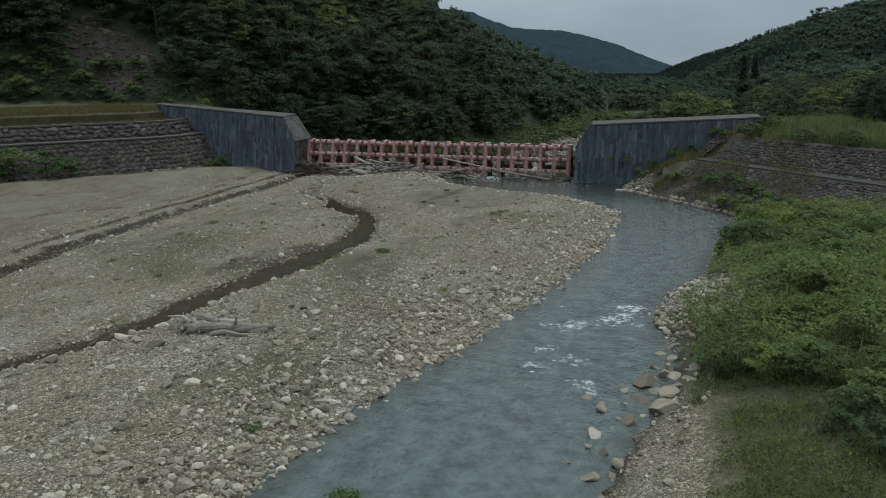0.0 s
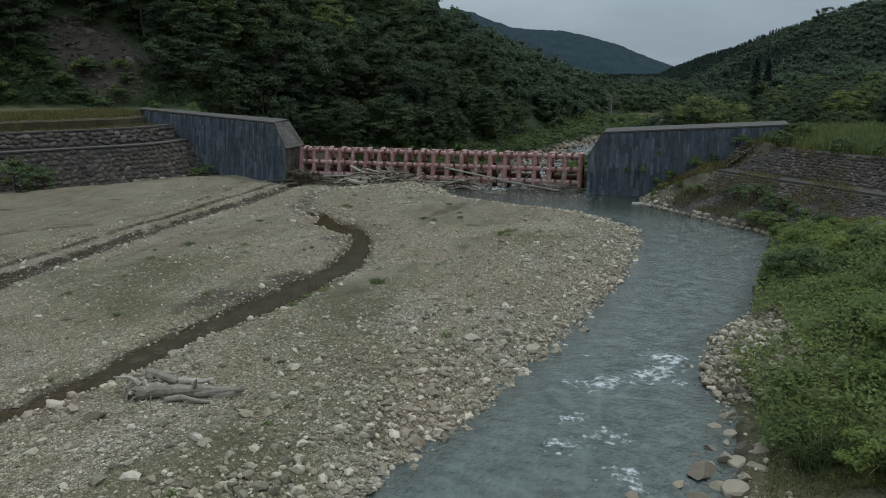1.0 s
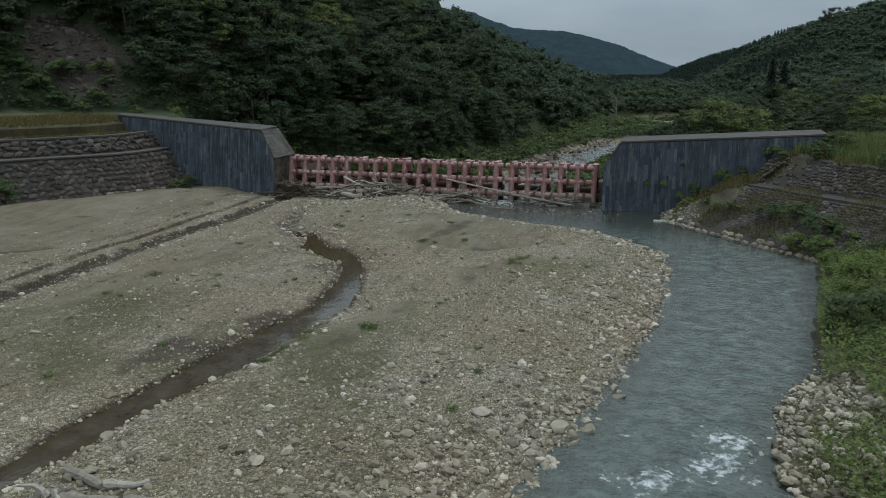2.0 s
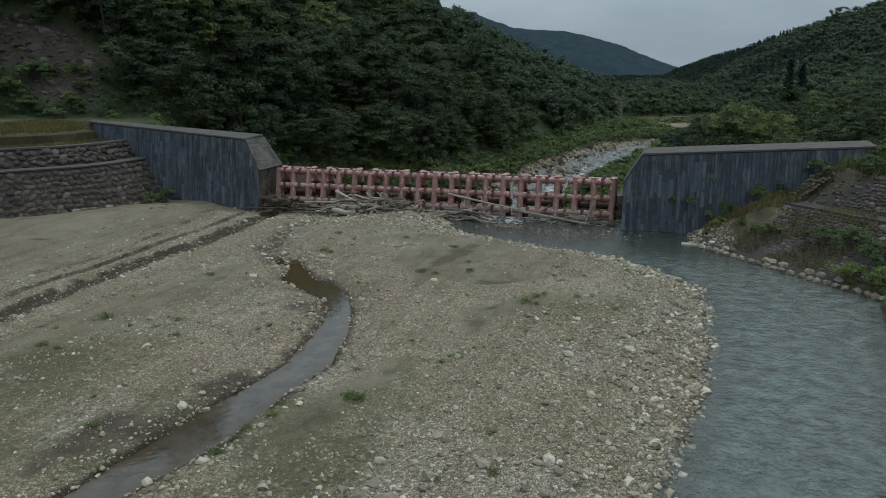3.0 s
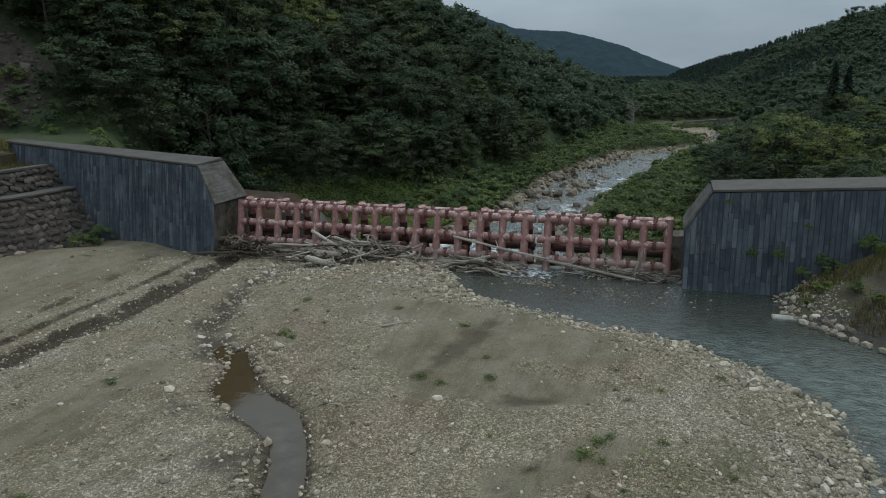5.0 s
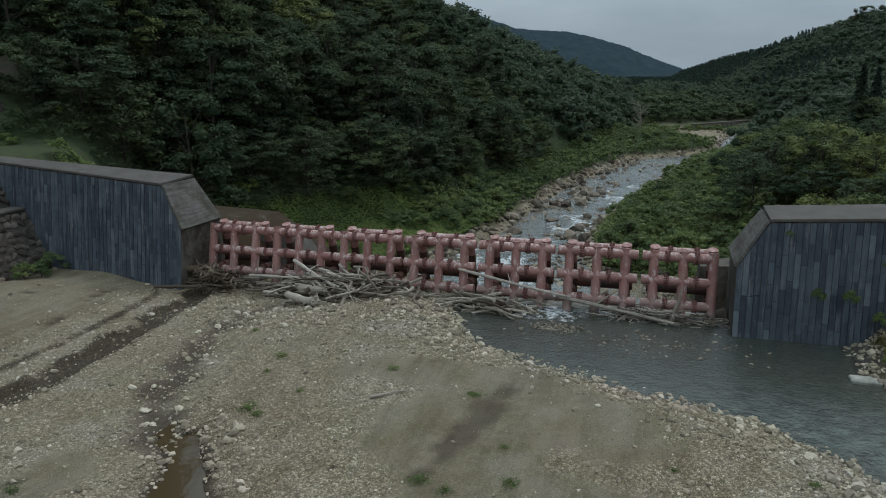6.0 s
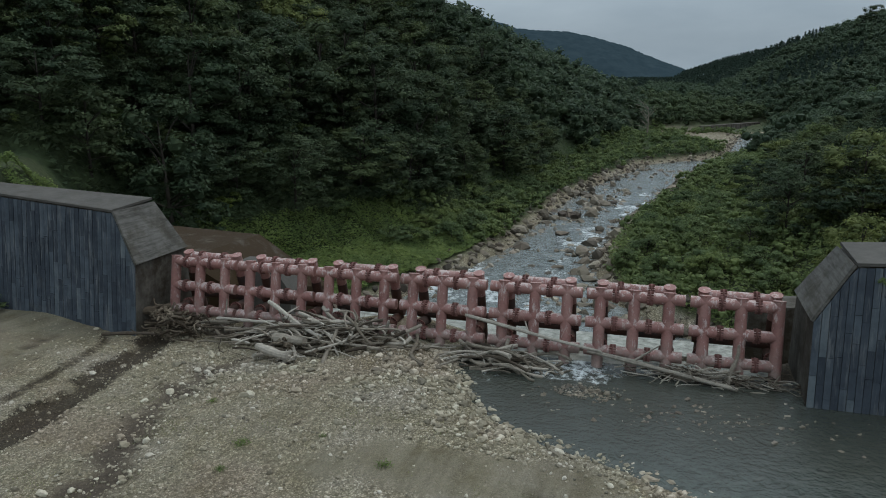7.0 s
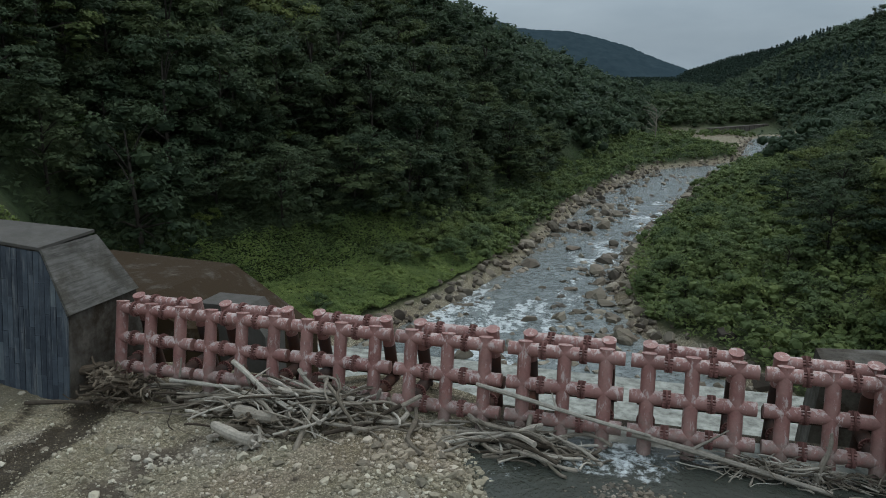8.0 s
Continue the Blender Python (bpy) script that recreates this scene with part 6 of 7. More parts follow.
# cobbles on the right bank's shore
sx, sy = rng.uniform(-2.5, 4, 14000), rng.uniform(15, 48, 14000)
d = side_dist(sx, sy, BANK_EDGE)
keep = ((d < 0.5) & (d > -1.6 - 2.2 * ((sy > 35) & (sy < 44))) & (rng.uniform(0, 1, len(sx)) < 0.2 + 0.5 * ((sy > 34) & (sy < 45)))) | ((d < 0) & (d > -4.5) & (sy < 27) & (sx < 0.8 + 1.4 * fbm(sx * 0.9, sy * 0.9, 99)) & (rng.uniform(0, 1, len(sx)) < 0.55))
sx, sy = sx[keep], sy[keep]
size = np.clip(rng.lognormal(math.log(0.055), 0.6, len(sx)) * (1 + 1.2 * (sy > 33)), 0.03, 0.4)
part_of("gravel", scatter_mesh("gravel", SHAPES, np.stack([sx, sy, height(sx, sy) + size * 0.15], 1), size[:, None] * np.ones(3), rng.uniform(0, 6.28, len(sx))), COBBLE)
tagged(bpy.data.objects["gravel.003"], "grey cobbles along the bank", "gravel", kind="stuff")
# a low pebble patch in the pool before the dam
sx, sy = np.concatenate([rng.normal(-18.6, 0.9, 240), rng.normal(-14.0, 2.6, 560)]), np.concatenate([rng.normal(81.2, 0.35, 240), rng.normal(79.9, 0.9, 560)])
size = np.clip(rng.lognormal(math.log(0.12), 0.4, 800), 0.06, 0.3)
part_of("gravel", scatter_mesh("gravel", PEBBLES, np.stack([sx, sy, np.concatenate([np.full(240, WATER_Z - 0.01), np.full(560, WATER_Z - 0.05)])], 1), size[:, None] * np.ones(3), rng.uniform(0, 6.28, 800)), RAPIDROCK)
tagged(bpy.data.objects["gravel.004"], "small pebble patch in shallow water", "gravel", kind="stuff")
# rocks in the rapids
sx, sy = rng.uniform(-46, 18, 30000), rng.uniform(106, 330, 30000)
d = poly_dist(sx, sy, LOW_POLY)
n1 = fbm(sx * 0.15, sy * 0.1, 311)
keep = rng.uniform(0, 1, len(sx)) < (0.85 * np.exp(-((d - 0.1) / 2.0) ** 2) + 0.3 * (d < 0) * ramp(n1, 0.5, 0.62) + 0.9 * (d < 0.5) * (spot(sx, sy, -23.5, 124, 4.2, 13, -0.1) + spot(sx, sy, -26.5, 176, 2.6, 15, -0.15)))
sx, sy = sx[keep], sy[keep]
size = np.clip(rng.lognormal(math.log(0.62), 0.5, len(sx)), 0.3, 2.4) * (1 - 0.4 * ramp(sy, 225, 250))
near_big = np.flatnonzero((size > 0.85) & (sy < 165))[:170]
rock_spots = [(float(sx[i]), float(sy[i]), float(size[i])) for i in near_big]
rest = np.ones(len(sx), bool)
rest[near_big] = False
sx, sy, size = sx[rest], sy[rest], size[rest]
part_of("rapids_rocks", scatter_mesh("rapids_rocks", SHAPES, np.stack([sx, sy, np.maximum(height(sx, sy), LOW_Z - 0.25) + size * 0.12], 1), size[:, None] * rng.uniform(0.8, 1.25, (len(sx), 3)), rng.uniform(0, 6.28, len(sx))), RAPIDROCK)
tagged(bpy.data.objects["rapids_rocks"], "grey-brown rocks in and beside the rapids", "rocks", kind="stuff")


def boulder_mesh(seed, fine=3):
    r = random.Random(seed)
    bm = bmesh.new()
    bmesh.ops.create_icosphere(bm, subdivisions=fine, radius=0.5)
    planes = [(Vector((r.gauss(0, 1), r.gauss(0, 1), r.gauss(0, 1))).normalized(), r.uniform(0.2, 0.36)) for _ in range(9)]
    off = Vector((r.uniform(0, 50), r.uniform(0, 50), 0))
    for v in bm.verts:
        for nn, dd in planes:
            q = v.co.dot(nn)
            if q > dd:
                v.co -= nn * (q - dd)
        v.co *= 1 + 0.05 * noise.noise(v.co * 5 + off)
    m = bpy.data.meshes.new("boulder")
    for f in bm.faces:
        f.smooth = False
    bm.to_mesh(m)
    bm.free()
    m.materials.append(BOULDER)
    return m


BM = [boulder_mesh(900 + k) for k in range(7)]


def boulder(x, y, w, h, k, label, group="", z=None):
    zz = float(height(np.array([x]), np.array([y]))[0]) if z is None else z
    ob = new("boulder", BM[k % 7])
    ob.matrix_basis = Matrix.Translation((x, y, zz + h * 0.22)) @ Matrix.Rotation((x * 7 + y * 3) % 6.28, 4, "Z") @ Matrix.Diagonal((w, w * 0.78, h, 1))
    return tagged(ob, label, "boulder", group)


rb = random.Random(17)
for x, y, w, h in ((-0.3, 28.2, 1.35, 0.6), (0.7, 27.3, 1.0, 0.7), (0.5, 25.9, 1.3, 0.8), (1.0, 28.3, 0.8, 0.5), (-0.6, 24.8, 0.8, 0.5), (-1.7, 23.5, 0.75, 0.45), (-1.7, 25.6, 0.8, 0.5), (-0.8, 21.7, 0.7, 0.5), (-1.6, 20.7, 0.6, 0.5), (0.8, 32.7, 0.6, 0.4), (-0.3, 23.6, 0.6, 0.4), (-0.4, 26.8, 0.8, 0.4), (0.5, 29.4, 0.8, 0.6), (1.2, 30.2, 1.0, 0.7), (0.9, 24.6, 0.5, 0.8), (1.5, 28.9, 0.9, 0.6), (0.8, 31.2, 0.6, 0.4), (-2.2, 26.4, 0.6, 0.3), (0.2, 27.6, 0.6, 0.5), (0.9, 29.2, 0.7, 0.5), (1.7, 30.0, 0.9, 0.7), (1.5, 27.2, 0.7, 0.5), (0.1, 30.0, 0.5, 0.35), (-0.9, 27.4, 0.5, 0.3), (-1.3, 22.3, 0.5, 0.35), (0.3, 24.9, 0.5, 0.3), (-0.1, 22.4, 0.4, 0.3), (1.2, 26.4, 0.6, 0.5)):
    boulder(x, y, w * 1.08, h * 1.1, rb.randrange(7), "pale grey angular boulder at the water's edge", "boulders along the bank", 0.75)
for x, y, w in ((-1.0, 25.0, 0.35), (-0.2, 25.4, 0.3), (-1.2, 24.2, 0.3), (-0.9, 26.2, 0.4), (-0.3, 20.9, 0.35), (-2.4, 21.4, 0.35), (-1.9, 22.6, 0.4), (0.0, 28.9, 0.45), (0.6, 30.6, 0.45), (-0.4, 29.5, 0.35), (0.3, 31.8, 0.5), (0.7, 39.7, 0.7), (0.9, 32.8, 0.7), (0.7, 37.4, 0.5), (2.3, 42.6, 0.7), (-5.2, 40.6, 0.6), (-6.0, 37.4, 0.75), (1.2, 38.5, 0.5), (1.7, 41.0, 0.6)):
    boulder(x, y, w, w * 0.55, rb.randrange(7), "rounded pale boulder in shallow water", "boulders along the bank", 0.8)
for x, y, w in ((-9.8, 36.5, 0.7), (-15.7, 31.1, 0.65), (-13.6, 37.8, 0.65), (-15.0, 38.0, 0.4), (-7.0, 37.0, 0.9), (-6.4, 33.7, 0.6), (-10.0, 31.4, 0.55), (-4.9, 41.4, 0.45), (-16.5, 31.4, 0.5), (-20.3, 29.0, 0.75), (-20.5, 27.4, 0.7), (-20.0, 25.0, 0.8), (-14.2, 38.6, 0.5), (-17.2, 31.6, 0.45), (-22.3, 25.6, 0.9), (-23.2, 22.6, 0.8), (-21.3, 25.4, 0.7), (-10.8, 27.0, 0.7), (-8.6, 28.4, 0.5), (-21.5, 31.4, 0.6), (-24.6, 50.7, 0.5), (-24.9, 50.2, 0.4)):
    boulder(x, y, w, w * 0.62, rb.randrange(7), "pale boulder lying on river gravel", "boulders on the bar")
BMR = []
for k in range(7):
    q = boulder_mesh(950 + k, 2)
    q.materials.clear()
    q.materials.append(RAPIDROCK)
    BMR.append(q)
for x, y, w in rock_spots:
    ob = boulder(x, y, w * 1.15, w * 0.85, rb.randrange(7), "grey-brown rock in the rapids", "rocks in the rapids", max(float(height(np.array([x]), np.array([y]))[0]), LOW_Z - 0.25))
    ob.data = BMR[rb.randrange(7)]
for x, y, w in ((-36.9, 128.0, 2.0), (-36.7, 134.9, 2.4), (-29.1, 150.8, 2.2), (-29.6, 121.6, 1.8), (-27.2, 123.1, 1.6), (-27.4, 177.0, 3.4), (-30.7, 187.4, 2.6), (-24.5, 154.6, 2.0), (-22.0, 124, 1.8), (-38.4, 125, 1.8), (-35.2, 138.5, 1.7), (-21.0, 118.0, 1.8), (-31.5, 209, 2.8)):
    boulder(x, y, w, w * 0.7, rb.randrange(7), "large brownish boulder in the rapids", "boulders in the rapids", LOW_Z - 0.2).data = BMR[rb.randrange(7)]
boulder(-7.5, 15.9, 1.5, 1.0, 2, "dark boulder in the river", "", 0.5)
bush = plant(BUSHES, 1, -7.5, 15.9, 0.75, 0.0)
bush.matrix_basis = Matrix.Translation((0, 0, 0.62 - bush.matrix_basis.translation.z)) @ bush.matrix_basis
for x, y, w in ((3.6, 33.2, 1.2), (5.1, 33.5, 1.0), (3.0, 31.9, 0.9), (4.9, 35.4, 0.9)):
    boulder(x, y, w, w * 0.9, rb.randrange(7), "dark boulder half hidden in bank growth", "boulders in the growth")


# ---- driftwood ----
def log_mesh(p0, p1, r0, r1, r, bend=0.09, n=7, knots=True):
    bm = bmesh.new()
    a, b = Vector(p0), Vector(p1)
    L = (b - a).length
    pts, rad = [], []
    o1, o2 = Vector((r.gauss(0, 1), r.gauss(0, 1), r.gauss(0, 0.5))) * L * bend, Vector((r.gauss(0, 1), r.gauss(0, 1), r.gauss(0, 0.5))) * L * bend * 0.5
    for i in range(7):
        t = i / 6
        pts.append(a.lerp(b, t) + o1 * math.sin(math.pi * t) + o2 * math.sin(2 * math.pi * t))
        rad.append((r0 + (r1 - r0) * t) * r.uniform(0.75, 1.25))
    add_tube(bm, pts, rad, n)
    if knots and r.random() < 0.6:
        i = r.randrange(2, 6)
        d = Vector((r.gauss(0, 1), r.gauss(0, 1), abs(r.gauss(0, 1)))).normalized()
        add_tube(bm, [pts[i], pts[i] + d * L * r.uniform(0.08, 0.25)], [rad[i] * 0.6, rad[i] * 0.2], 5)
    return bm


def pile(cx, cy, lx, ly, h, n, seed, label, long=(1.2, 3.6), thick=(0.03, 0.11), wood=None):
    r = random.Random(seed)
    root = tagged(new("driftwood_pile"), label, "driftwood", "driftwood caught by the dam")
    for k in range(n):
        u, v = r.gauss(0, 0.42), r.gauss(0, 0.42)
        x, y = cx + u * lx, cy + v * ly
        base = float(height(np.array([x]), np.array([y]))[0]) if y < 84 else 0.9
        base = max(base, WATER_Z - 0.05)
        z = base + h * max(0.05, 1 - 0.8 * math.hypot(u, v)) * r.uniform(0.05, 1.0)
        L = r.uniform(*long)
        a = r.gauss(0, 0.55) + (math.pi if r.random() < 0.5 else 0) + (r.uniform(-1.2, 1.2) if r.random() < 0.3 else 0)
        e = r.gauss(0, 0.16)
        d = Vector((math.cos(a) * math.cos(e), math.sin(a) * math.cos(e), math.sin(e))) * L * 0.5
        p = Vector((x, min(y, 84.3), z))
        rr = r.uniform(*thick) * (0.7 + 0.1 * L)
        p0, p1 = p - d, p + d
        for q in (p0, p1):
            q.y = min(q.y, 84.5 + 0.2 * (q.z - 2))
            q.z = max(q.z, base + rr * 0.3)
        part("branch" if rr < 0.08 else "log", log_mesh(p0, p1, rr, rr * r.uniform(0.4, 0.9), r), wood or WOOD, root)
    return root


def stump(root, p, size, seed, wood=None):
    r = random.Random(seed)
    p = Vector(p)
    for k in range(26):
        bm = bmesh.new()
        a = r.uniform(0, 6.28)
        d = Vector((math.cos(a), math.sin(a) * 0.7, r.uniform(-0.6, 0.6))) * size * r.uniform(0.4, 1)
        q = p + Vector((r.gauss(0, 0.2), r.gauss(0, 0.15), r.gauss(0, 0.12))) * size
        pts, rad = [], []
        for i in range(5):
            t = i / 4
            pts.append(q + d * t + Vector((r.gauss(0, 1), r.gauss(0, 1), r.gauss(0, 1) - t)) * size * 0.1 * t)
            rad.append(size * (0.11 - 0.095 * t) * r.uniform(0.7, 1.2))
        add_tube(bm, pts, rad, 5)
        part("root", bm, wood or ROOTWOOD, root, "tangled root")


p = pile(-32.6, 83.0, 5.4, 2.2, 1.7, 165, 1, "big tangled pile of bleached driftwood on gravel")
pile(-32.4, 83.2, 5.0, 2.0, 0.8, 110, 41, "dark broken twigs caught under the driftwood", (0.3, 1.3), (0.012, 0.04), ROOTWOOD)
pile(-33.0, 82.8, 5.6, 2.2, 1.5, 70, 42, "thin pale sticks lying over the driftwood", (0.6, 2.2), (0.015, 0.035))
stump(p, (-33.6, 81.4, 1.5), 0.9, 5)
part("log", log_mesh((-35.1, 81.0, 1.35), (-31.5, 80.9, 1.25), 0.13, 0.09, random.Random(3)), WOOD, p)
part("log", log_mesh((-34.6, 81.9, 1.5), (-32.7, 81.4, 1.75), 0.3, 0.24, random.Random(4), 0.02, 10), WOOD, p, "thick peeling log")
part("log", log_mesh((-36.2, 84.2, 2.7), (-32.2, 82.3, 1.7), 0.12, 0.09, random.Random(6), 0.02), WOOD, p)
part("log", log_mesh((-31.1, 80.0, 1.2), (-31.3, 82.2, 2.2), 0.13, 0.1, random.Random(7), 0.03), WOOD, p)
root = tagged(new("tree_stump"), "broken pale tree stump with splayed roots on gravel", "driftwood", "driftwood caught by the dam")
rq = random.Random(35)
part("log", log_mesh((-34.9, 80.6, 1.55), (-32.7, 79.9, 1.5), 0.15, 0.27, rq, 0.05, 11), WOOD, root, "split pale butt log")
stump(root, (-32.7, 80.0, 1.5), 0.9, 36, PALEWOOD)
root = tagged(new("loose_logs"), "logs and planks wedged upright between the steel pipes", "driftwood", "driftwood caught by the dam")
for a, b, r0 in (((-32.7, 84.4, 1.2), (-32.8, 84.3, 2.5), 0.14), ((-35.4, 84.3, 1.4), (-35.7, 84.2, 2.6), 0.06), ((-29.6, 84.3, 1.3), (-29.2, 84.1, 2.3), 0.09), ((-39.4, 84.0, 1.5), (-35.6, 83.7, 1.75), 0.1), ((-44.0, 83.0, 1.75), (-42.4, 84.0, 1.95), 0.24), ((-38.6, 83.6, 1.9), (-38.5, 83.7, 2.8), 0.05)):
    part("log", log_mesh(a, b, r0, r0 * 0.8, rq, 0.02, 9, False), PALEWOOD if r0 < 0.2 else ROOTWOOD, root)
pile(-37.6, 83.9, 4.0, 0.8, 0.7, 30, 8, "driftwood poles leaning along the frames")
p = pile(-23.3, 83.5, 3.4, 1.1, 0.95, 80, 2, "driftwood heap lying at the water's edge")
p = pile(-41.6, 82.8, 1.7, 1.0, 1.5, 60, 3, "dark root tangle beside the dam wing", (0.6, 1.9), (0.03, 0.09), ROOTWOOD)
stump(p, (-41.2, 82.5, 1.9), 1.2, 9)
stump(p, (-42.2, 82.9, 2.0), 1.15, 10)
stump(p, (-40.4, 83.2, 1.6), 0.9, 15)
part("log", log_mesh((-44.4, 80.7, 1.2), (-41.6, 81.4, 1.25), 0.1, 0.09, random.Random(11), 0.02), WOOD, p)
p = pile(-13.6, 84.0, 5.0, 0.6, 0.75, 190, 4, "twigs and driftwood stuck in the frames above water", (0.5, 1.8), (0.015, 0.05))
part("log", log_mesh((-25.2, 84.5, 2.85), (-18.3, 84.1, 1.75), 0.09, 0.07, random.Random(12), 0.015), PALEWOOD, p, "long pale pole")
part("log", log_mesh((-19.0, 84.2, 1.7), (-12.2, 83.0, 1.0), 0.13, 0.1, random.Random(13), 0.02), PALEWOOD, p, "long pale trunk")
part("log", log_mesh((-12.6, 83.8, 0.9), (-12.2, 84.2, 2.7), 0.13, 0.06, random.Random(14), 0.03), WOOD, p)
# the loose trunk on the bar
root = tagged(new("fallen_trunk"), "split bleached tree trunk lying on gravel", "driftwood")
rt = random.Random(21)
for a, b, r0, r1, bend in (((-19.8, 26.9, 1.7), (-16.4, 27.9, 1.66), 0.25, 0.14, 0.05), ((-19.6, 27.4, 1.75), (-16.8, 28.1, 1.7), 0.23, 0.12, 0.06), ((-17.8, 27.5, 1.62), (-16.2, 28.2, 1.75), 0.13, 0.08, 0.02), ((-20.8, 28.8, 1.66), (-19.2, 28.4, 1.6), 0.18, 0.13, 0.03), ((-19.2, 28.5, 1.6), (-18.0, 29.0, 1.62), 0.16, 0.1, 0.04), ((-18.6, 26.9, 1.6), (-17.0, 27.2, 1.6), 0.11, 0.06, 0.05)):
    part("log", log_mesh(a, b, r0, r1, rt, bend, 9), PALEWOOD, root)
stump(root, (-19.8, 27.1, 1.8), 1.05, 22, PALEWOOD)
stump(root, (-19.5, 27.4, 1.65), 0.6, 23, PALEWOOD)
root = tagged(new("stick"), "dark stick lying on sand", "driftwood")
part("log", log_mesh((-24.5, 68.3, 1.55), (-23.2, 69.2, 1.62), 0.06, 0.04, rt, 0.05), WOOD, root)

# ---- concrete behind the dam ----
bm = bmesh.new()
top = [(-60, 88.2, 3.6), (-45.2, 89.2, 3.3), (-45.2, 98.8, 2.9), (-60, 98.8, 3.4)]
vs = [bm.verts.new(p) for p in top] + [bm.verts.new((p[0], p[1], -7)) for p in top]
for f in ((0, 1, 2, 3), (7, 6, 5, 4), (0, 4, 5, 1), (1, 5, 6, 2), (2, 6, 7, 3), (3, 7, 4, 0)):
    bm.faces.new([vs[i] for i in f])
a = [bm.verts.new(p) for p in ((-45.2, 89.2, 3.3), (-45.2, 98.8, 2.9), (-39.6, 99.2, -0.9), (-43.2, 90.5, 1.4), (-45.2, 89.2, -7), (-45.2, 98.8, -7), (-39.6, 99.2, -7), (-43.2, 90.5, -7))]
for f in ((0, 3, 2, 1), (3, 7, 6, 2), (2, 6, 5, 1), (0, 4, 7, 3)):
    bm.faces.new([a[i] for i in f])
bmesh.ops.recalc_face_normals(bm, faces=bm.faces)
tagged(part("guide_wall", bm, MOSSCON), "brown moss-covered concrete guide wall behind the dam", "concrete wall", kind="structure")
bm = bmesh.new()
add_prism(bm, [(-43.6, -7), (-43.6, 2.3), (-40.6, 2.3), (-39.4, 0.6), (-39.4, -7)], 92.4, 94.6, "y")
tagged(part("concrete_block", bm, CONCRETE), "grey concrete block beside the mossy guide wall", "concrete block")
bm = bmesh.new()
add_prism(bm, [(-11.6, -7), (-10.8, 1.9), (-3, 2.4), (-3, -7)], 93.2, 95.6, "y")
tagged(part("concrete_block", bm, DARKCON), "dark mossy concrete block on the bank", "concrete block")
bm = bmesh.new()
add_box(bm, (-4.75, 77.2, 0.7), (-3.5, 78.0, 1.0), None, 0.05)
tagged(part("concrete_slab", bm, PALECON), "pale concrete slab at the water's edge", "slab")

# ---- far end of the valley ----
RUSTCON = concrete_material("rust_streaked_concrete", (0.15, 0.13, 0.115), (0.05, 0.035, 0.028))
fw = tagged(new("retaining_wall"), "long rust-stained concrete retaining wall beside the far river bend", "retaining wall")
a, b = Vector((-5.0, 341.0, 0)), Vector((17.5, 371.0, 0))
run = (b - a).length
turn = math.degrees(math.atan2(b.y - a.y, b.x - a.x))
bm = bmesh.new()
add_box(bm, (0, -0.3, -9.5), (run, 0.8, -4.5), pose(a.x, a.y, 0, 0, 0, turn), 0.06)
part("body", bm, RUSTCON, fw)
bm = bmesh.new()
add_box(bm, (-0.1, -0.5, -4.49), (run + 0.1, 1.0, -4.2), pose(a.x, a.y, 0, 0, 0, turn), 0.05)
part("coping", bm, RUSTCON, fw)
for k in range(13):
    bm = bmesh.new()
    add_box(bm, (run * k / 12 - 0.22, -0.7, -9.5), (run * k / 12 + 0.22, -0.304, -4.5), pose(a.x, a.y, 0, 0, 0, turn), 0.04)
    part("buttress", bm, RUSTCON, fw)
road_wall = tagged(new("guard_rail"), "pale guard rail of the road at the valley head", "guard rail")
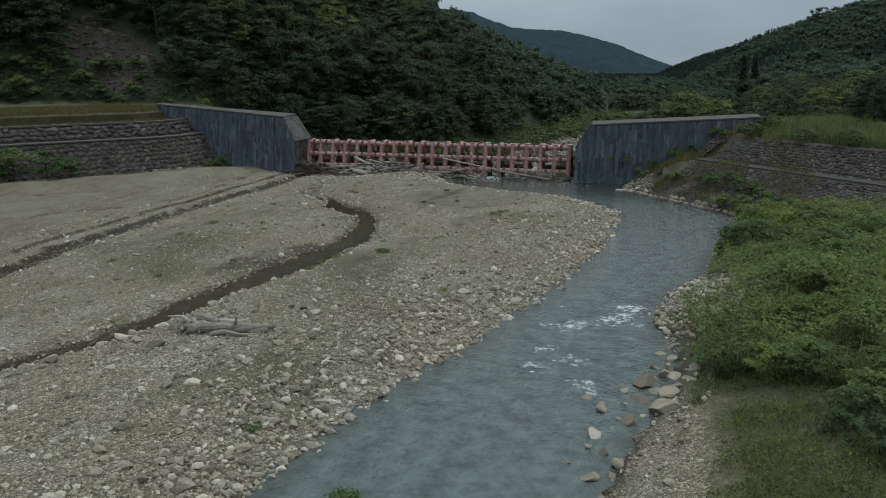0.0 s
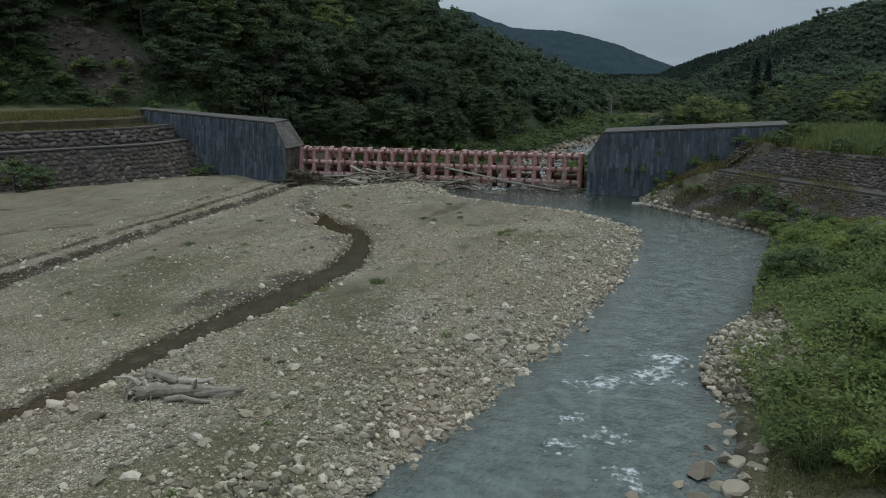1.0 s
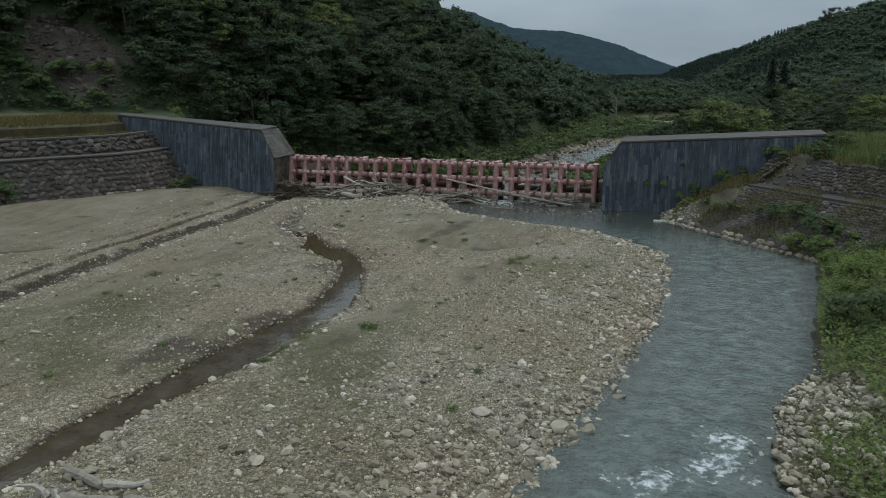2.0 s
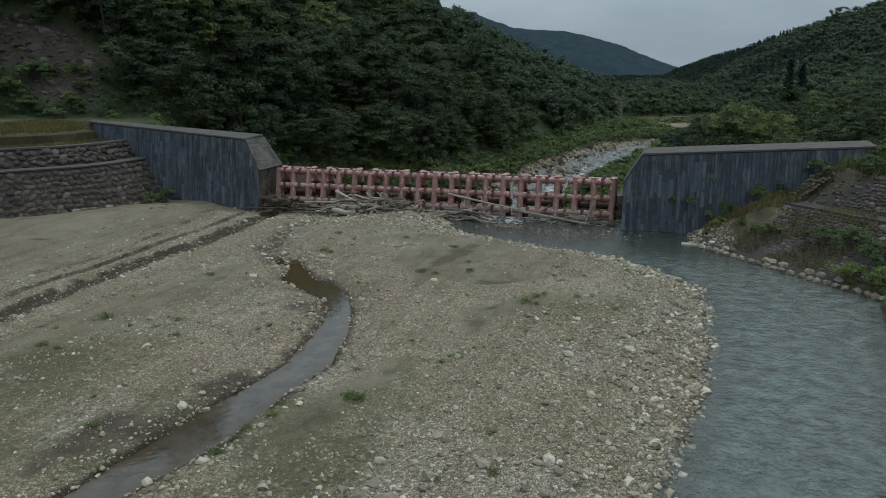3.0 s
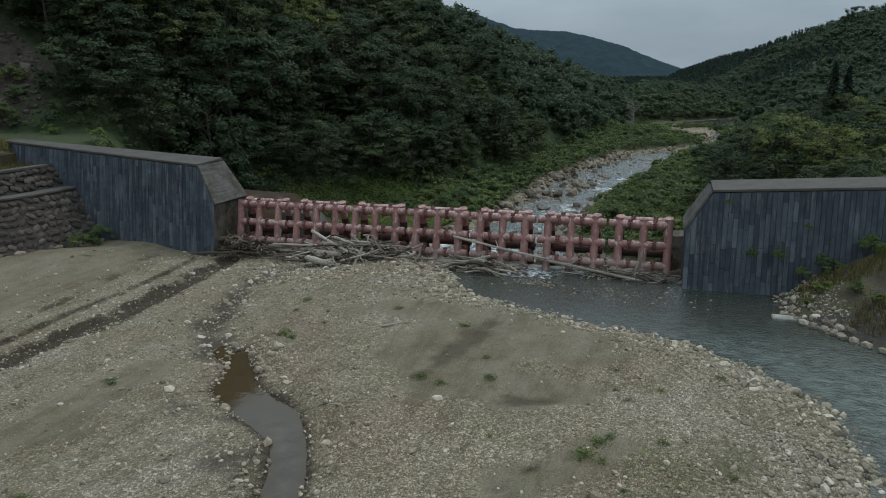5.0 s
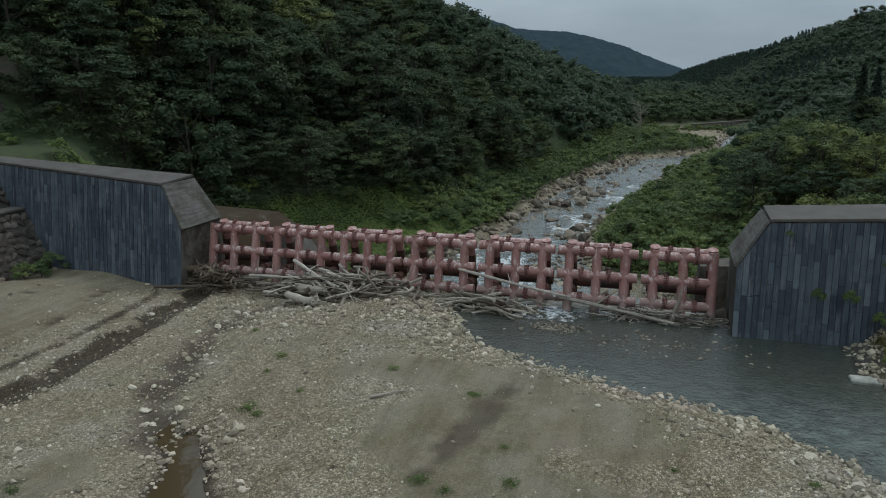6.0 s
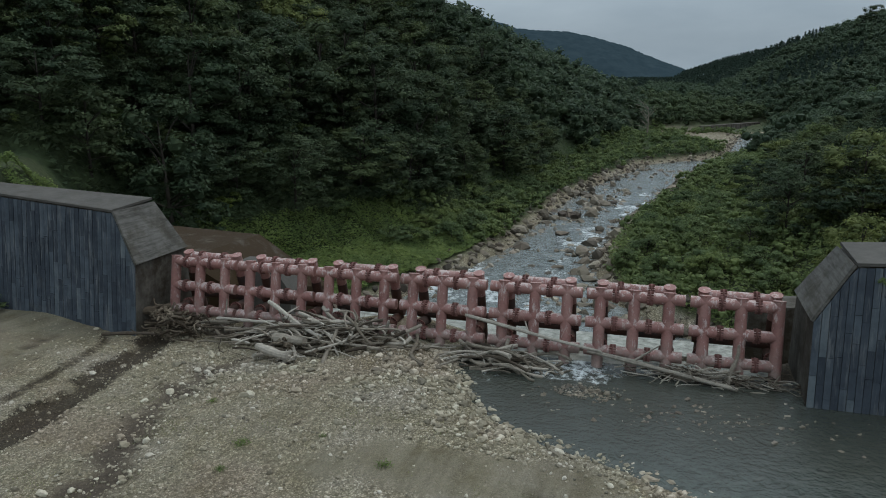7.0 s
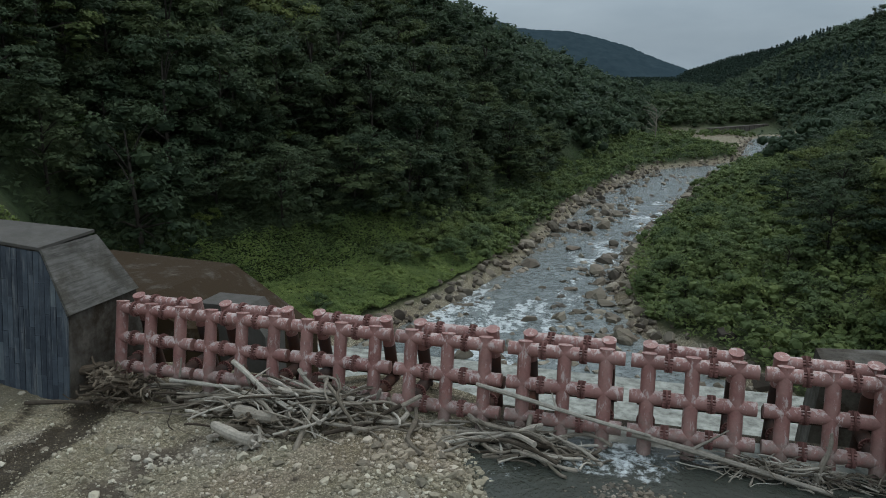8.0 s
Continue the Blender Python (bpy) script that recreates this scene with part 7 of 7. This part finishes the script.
for k in range(9):
    x = 18 + 2.2 * k
    bm = bmesh.new()
    gz = float(height(np.array([x]), np.array([y_road(x)]))[0])
    add_box(bm, (x - 0.15, y_road(x) - 0.15, gz - 0.5), (x + 0.15, y_road(x) + 0.15, gz + 1.1), None, 0.03)
    part("post", bm, PALECON, road_wall)
    if k < 8:
        gz2 = float(height(np.array([x + 2.2]), np.array([y_road(x + 2.2)]))[0])
        bm = bmesh.new()
        add_tube(bm, [(x, y_road(x) - 0.2, gz + 0.85), (x + 2.2, y_road(x + 2.2) - 0.2, gz2 + 0.85)], [0.28, 0.28], 8)
        part("rail", bm, PALECON, road_wall)
root = tagged(new("dead_tree"), "bare white dead tree at the river bend", "tree")
rt = random.Random(31)
bm = bmesh.new()
z0 = float(height(np.array([-22.6]), np.array([289.0]))[0])
base = Vector((-22.6, 289, z0 - 0.3))
add_tube(bm, [base, base + Vector((0.5, 0, 6)), base + Vector((0.2, 0, 11))], [0.32, 0.2, 0.08], 7)
for k in range(13):
    t = rt.uniform(0.4, 0.95)
    p = base + Vector((0.3, 0, 11 * t))
    dd = Vector((rt.choice((-1, 1)) * rt.uniform(1.5, 4.5), rt.uniform(-2, 2), rt.uniform(1, 3.5)))
    add_tube(bm, [p, p + dd * 0.5 + Vector((0, 0, 0.3)), p + dd], [0.12, 0.08, 0.04], 5)
part("trunk", bm, PALEWOOD, root, "bleached bare trunk and limbs")
house = tagged(new("house"), "small pale house half hidden by trees on the slope", "house")
hz = 5.0
bm = bmesh.new()
add_box(bm, (-3.2, -2.4, -3), (3.2, 2.4, 2.6), None, 0.03)
part("wall", bm, PALECON, house, "pale plastered walls")
bm = bmesh.new()
add_prism(bm, [(-2.9, 2.61), (0, 4.1), (2.9, 2.61), (2.9, 2.75), (0, 4.28), (-2.9, 2.75)], -3.6, 3.6, "x")
part("roof", bm, PALECON, house, "pale sheet roof")
for x in (-1.6, 1.6):
    bm = bmesh.new()
    add_box(bm, (x - 0.6, -2.46, 0.9), (x + 0.6, -2.404, 2.0), None, 0.01)
    part("window", bm, DARKPIPE, house, "dark window")
house.matrix_basis = pose(52.5, 258, hz, 0, 0, 20)
for p in TREES + BUSHES:
    if p.name not in used:
        for o in (*p.children, p):
            bpy.data.objects.remove(o)
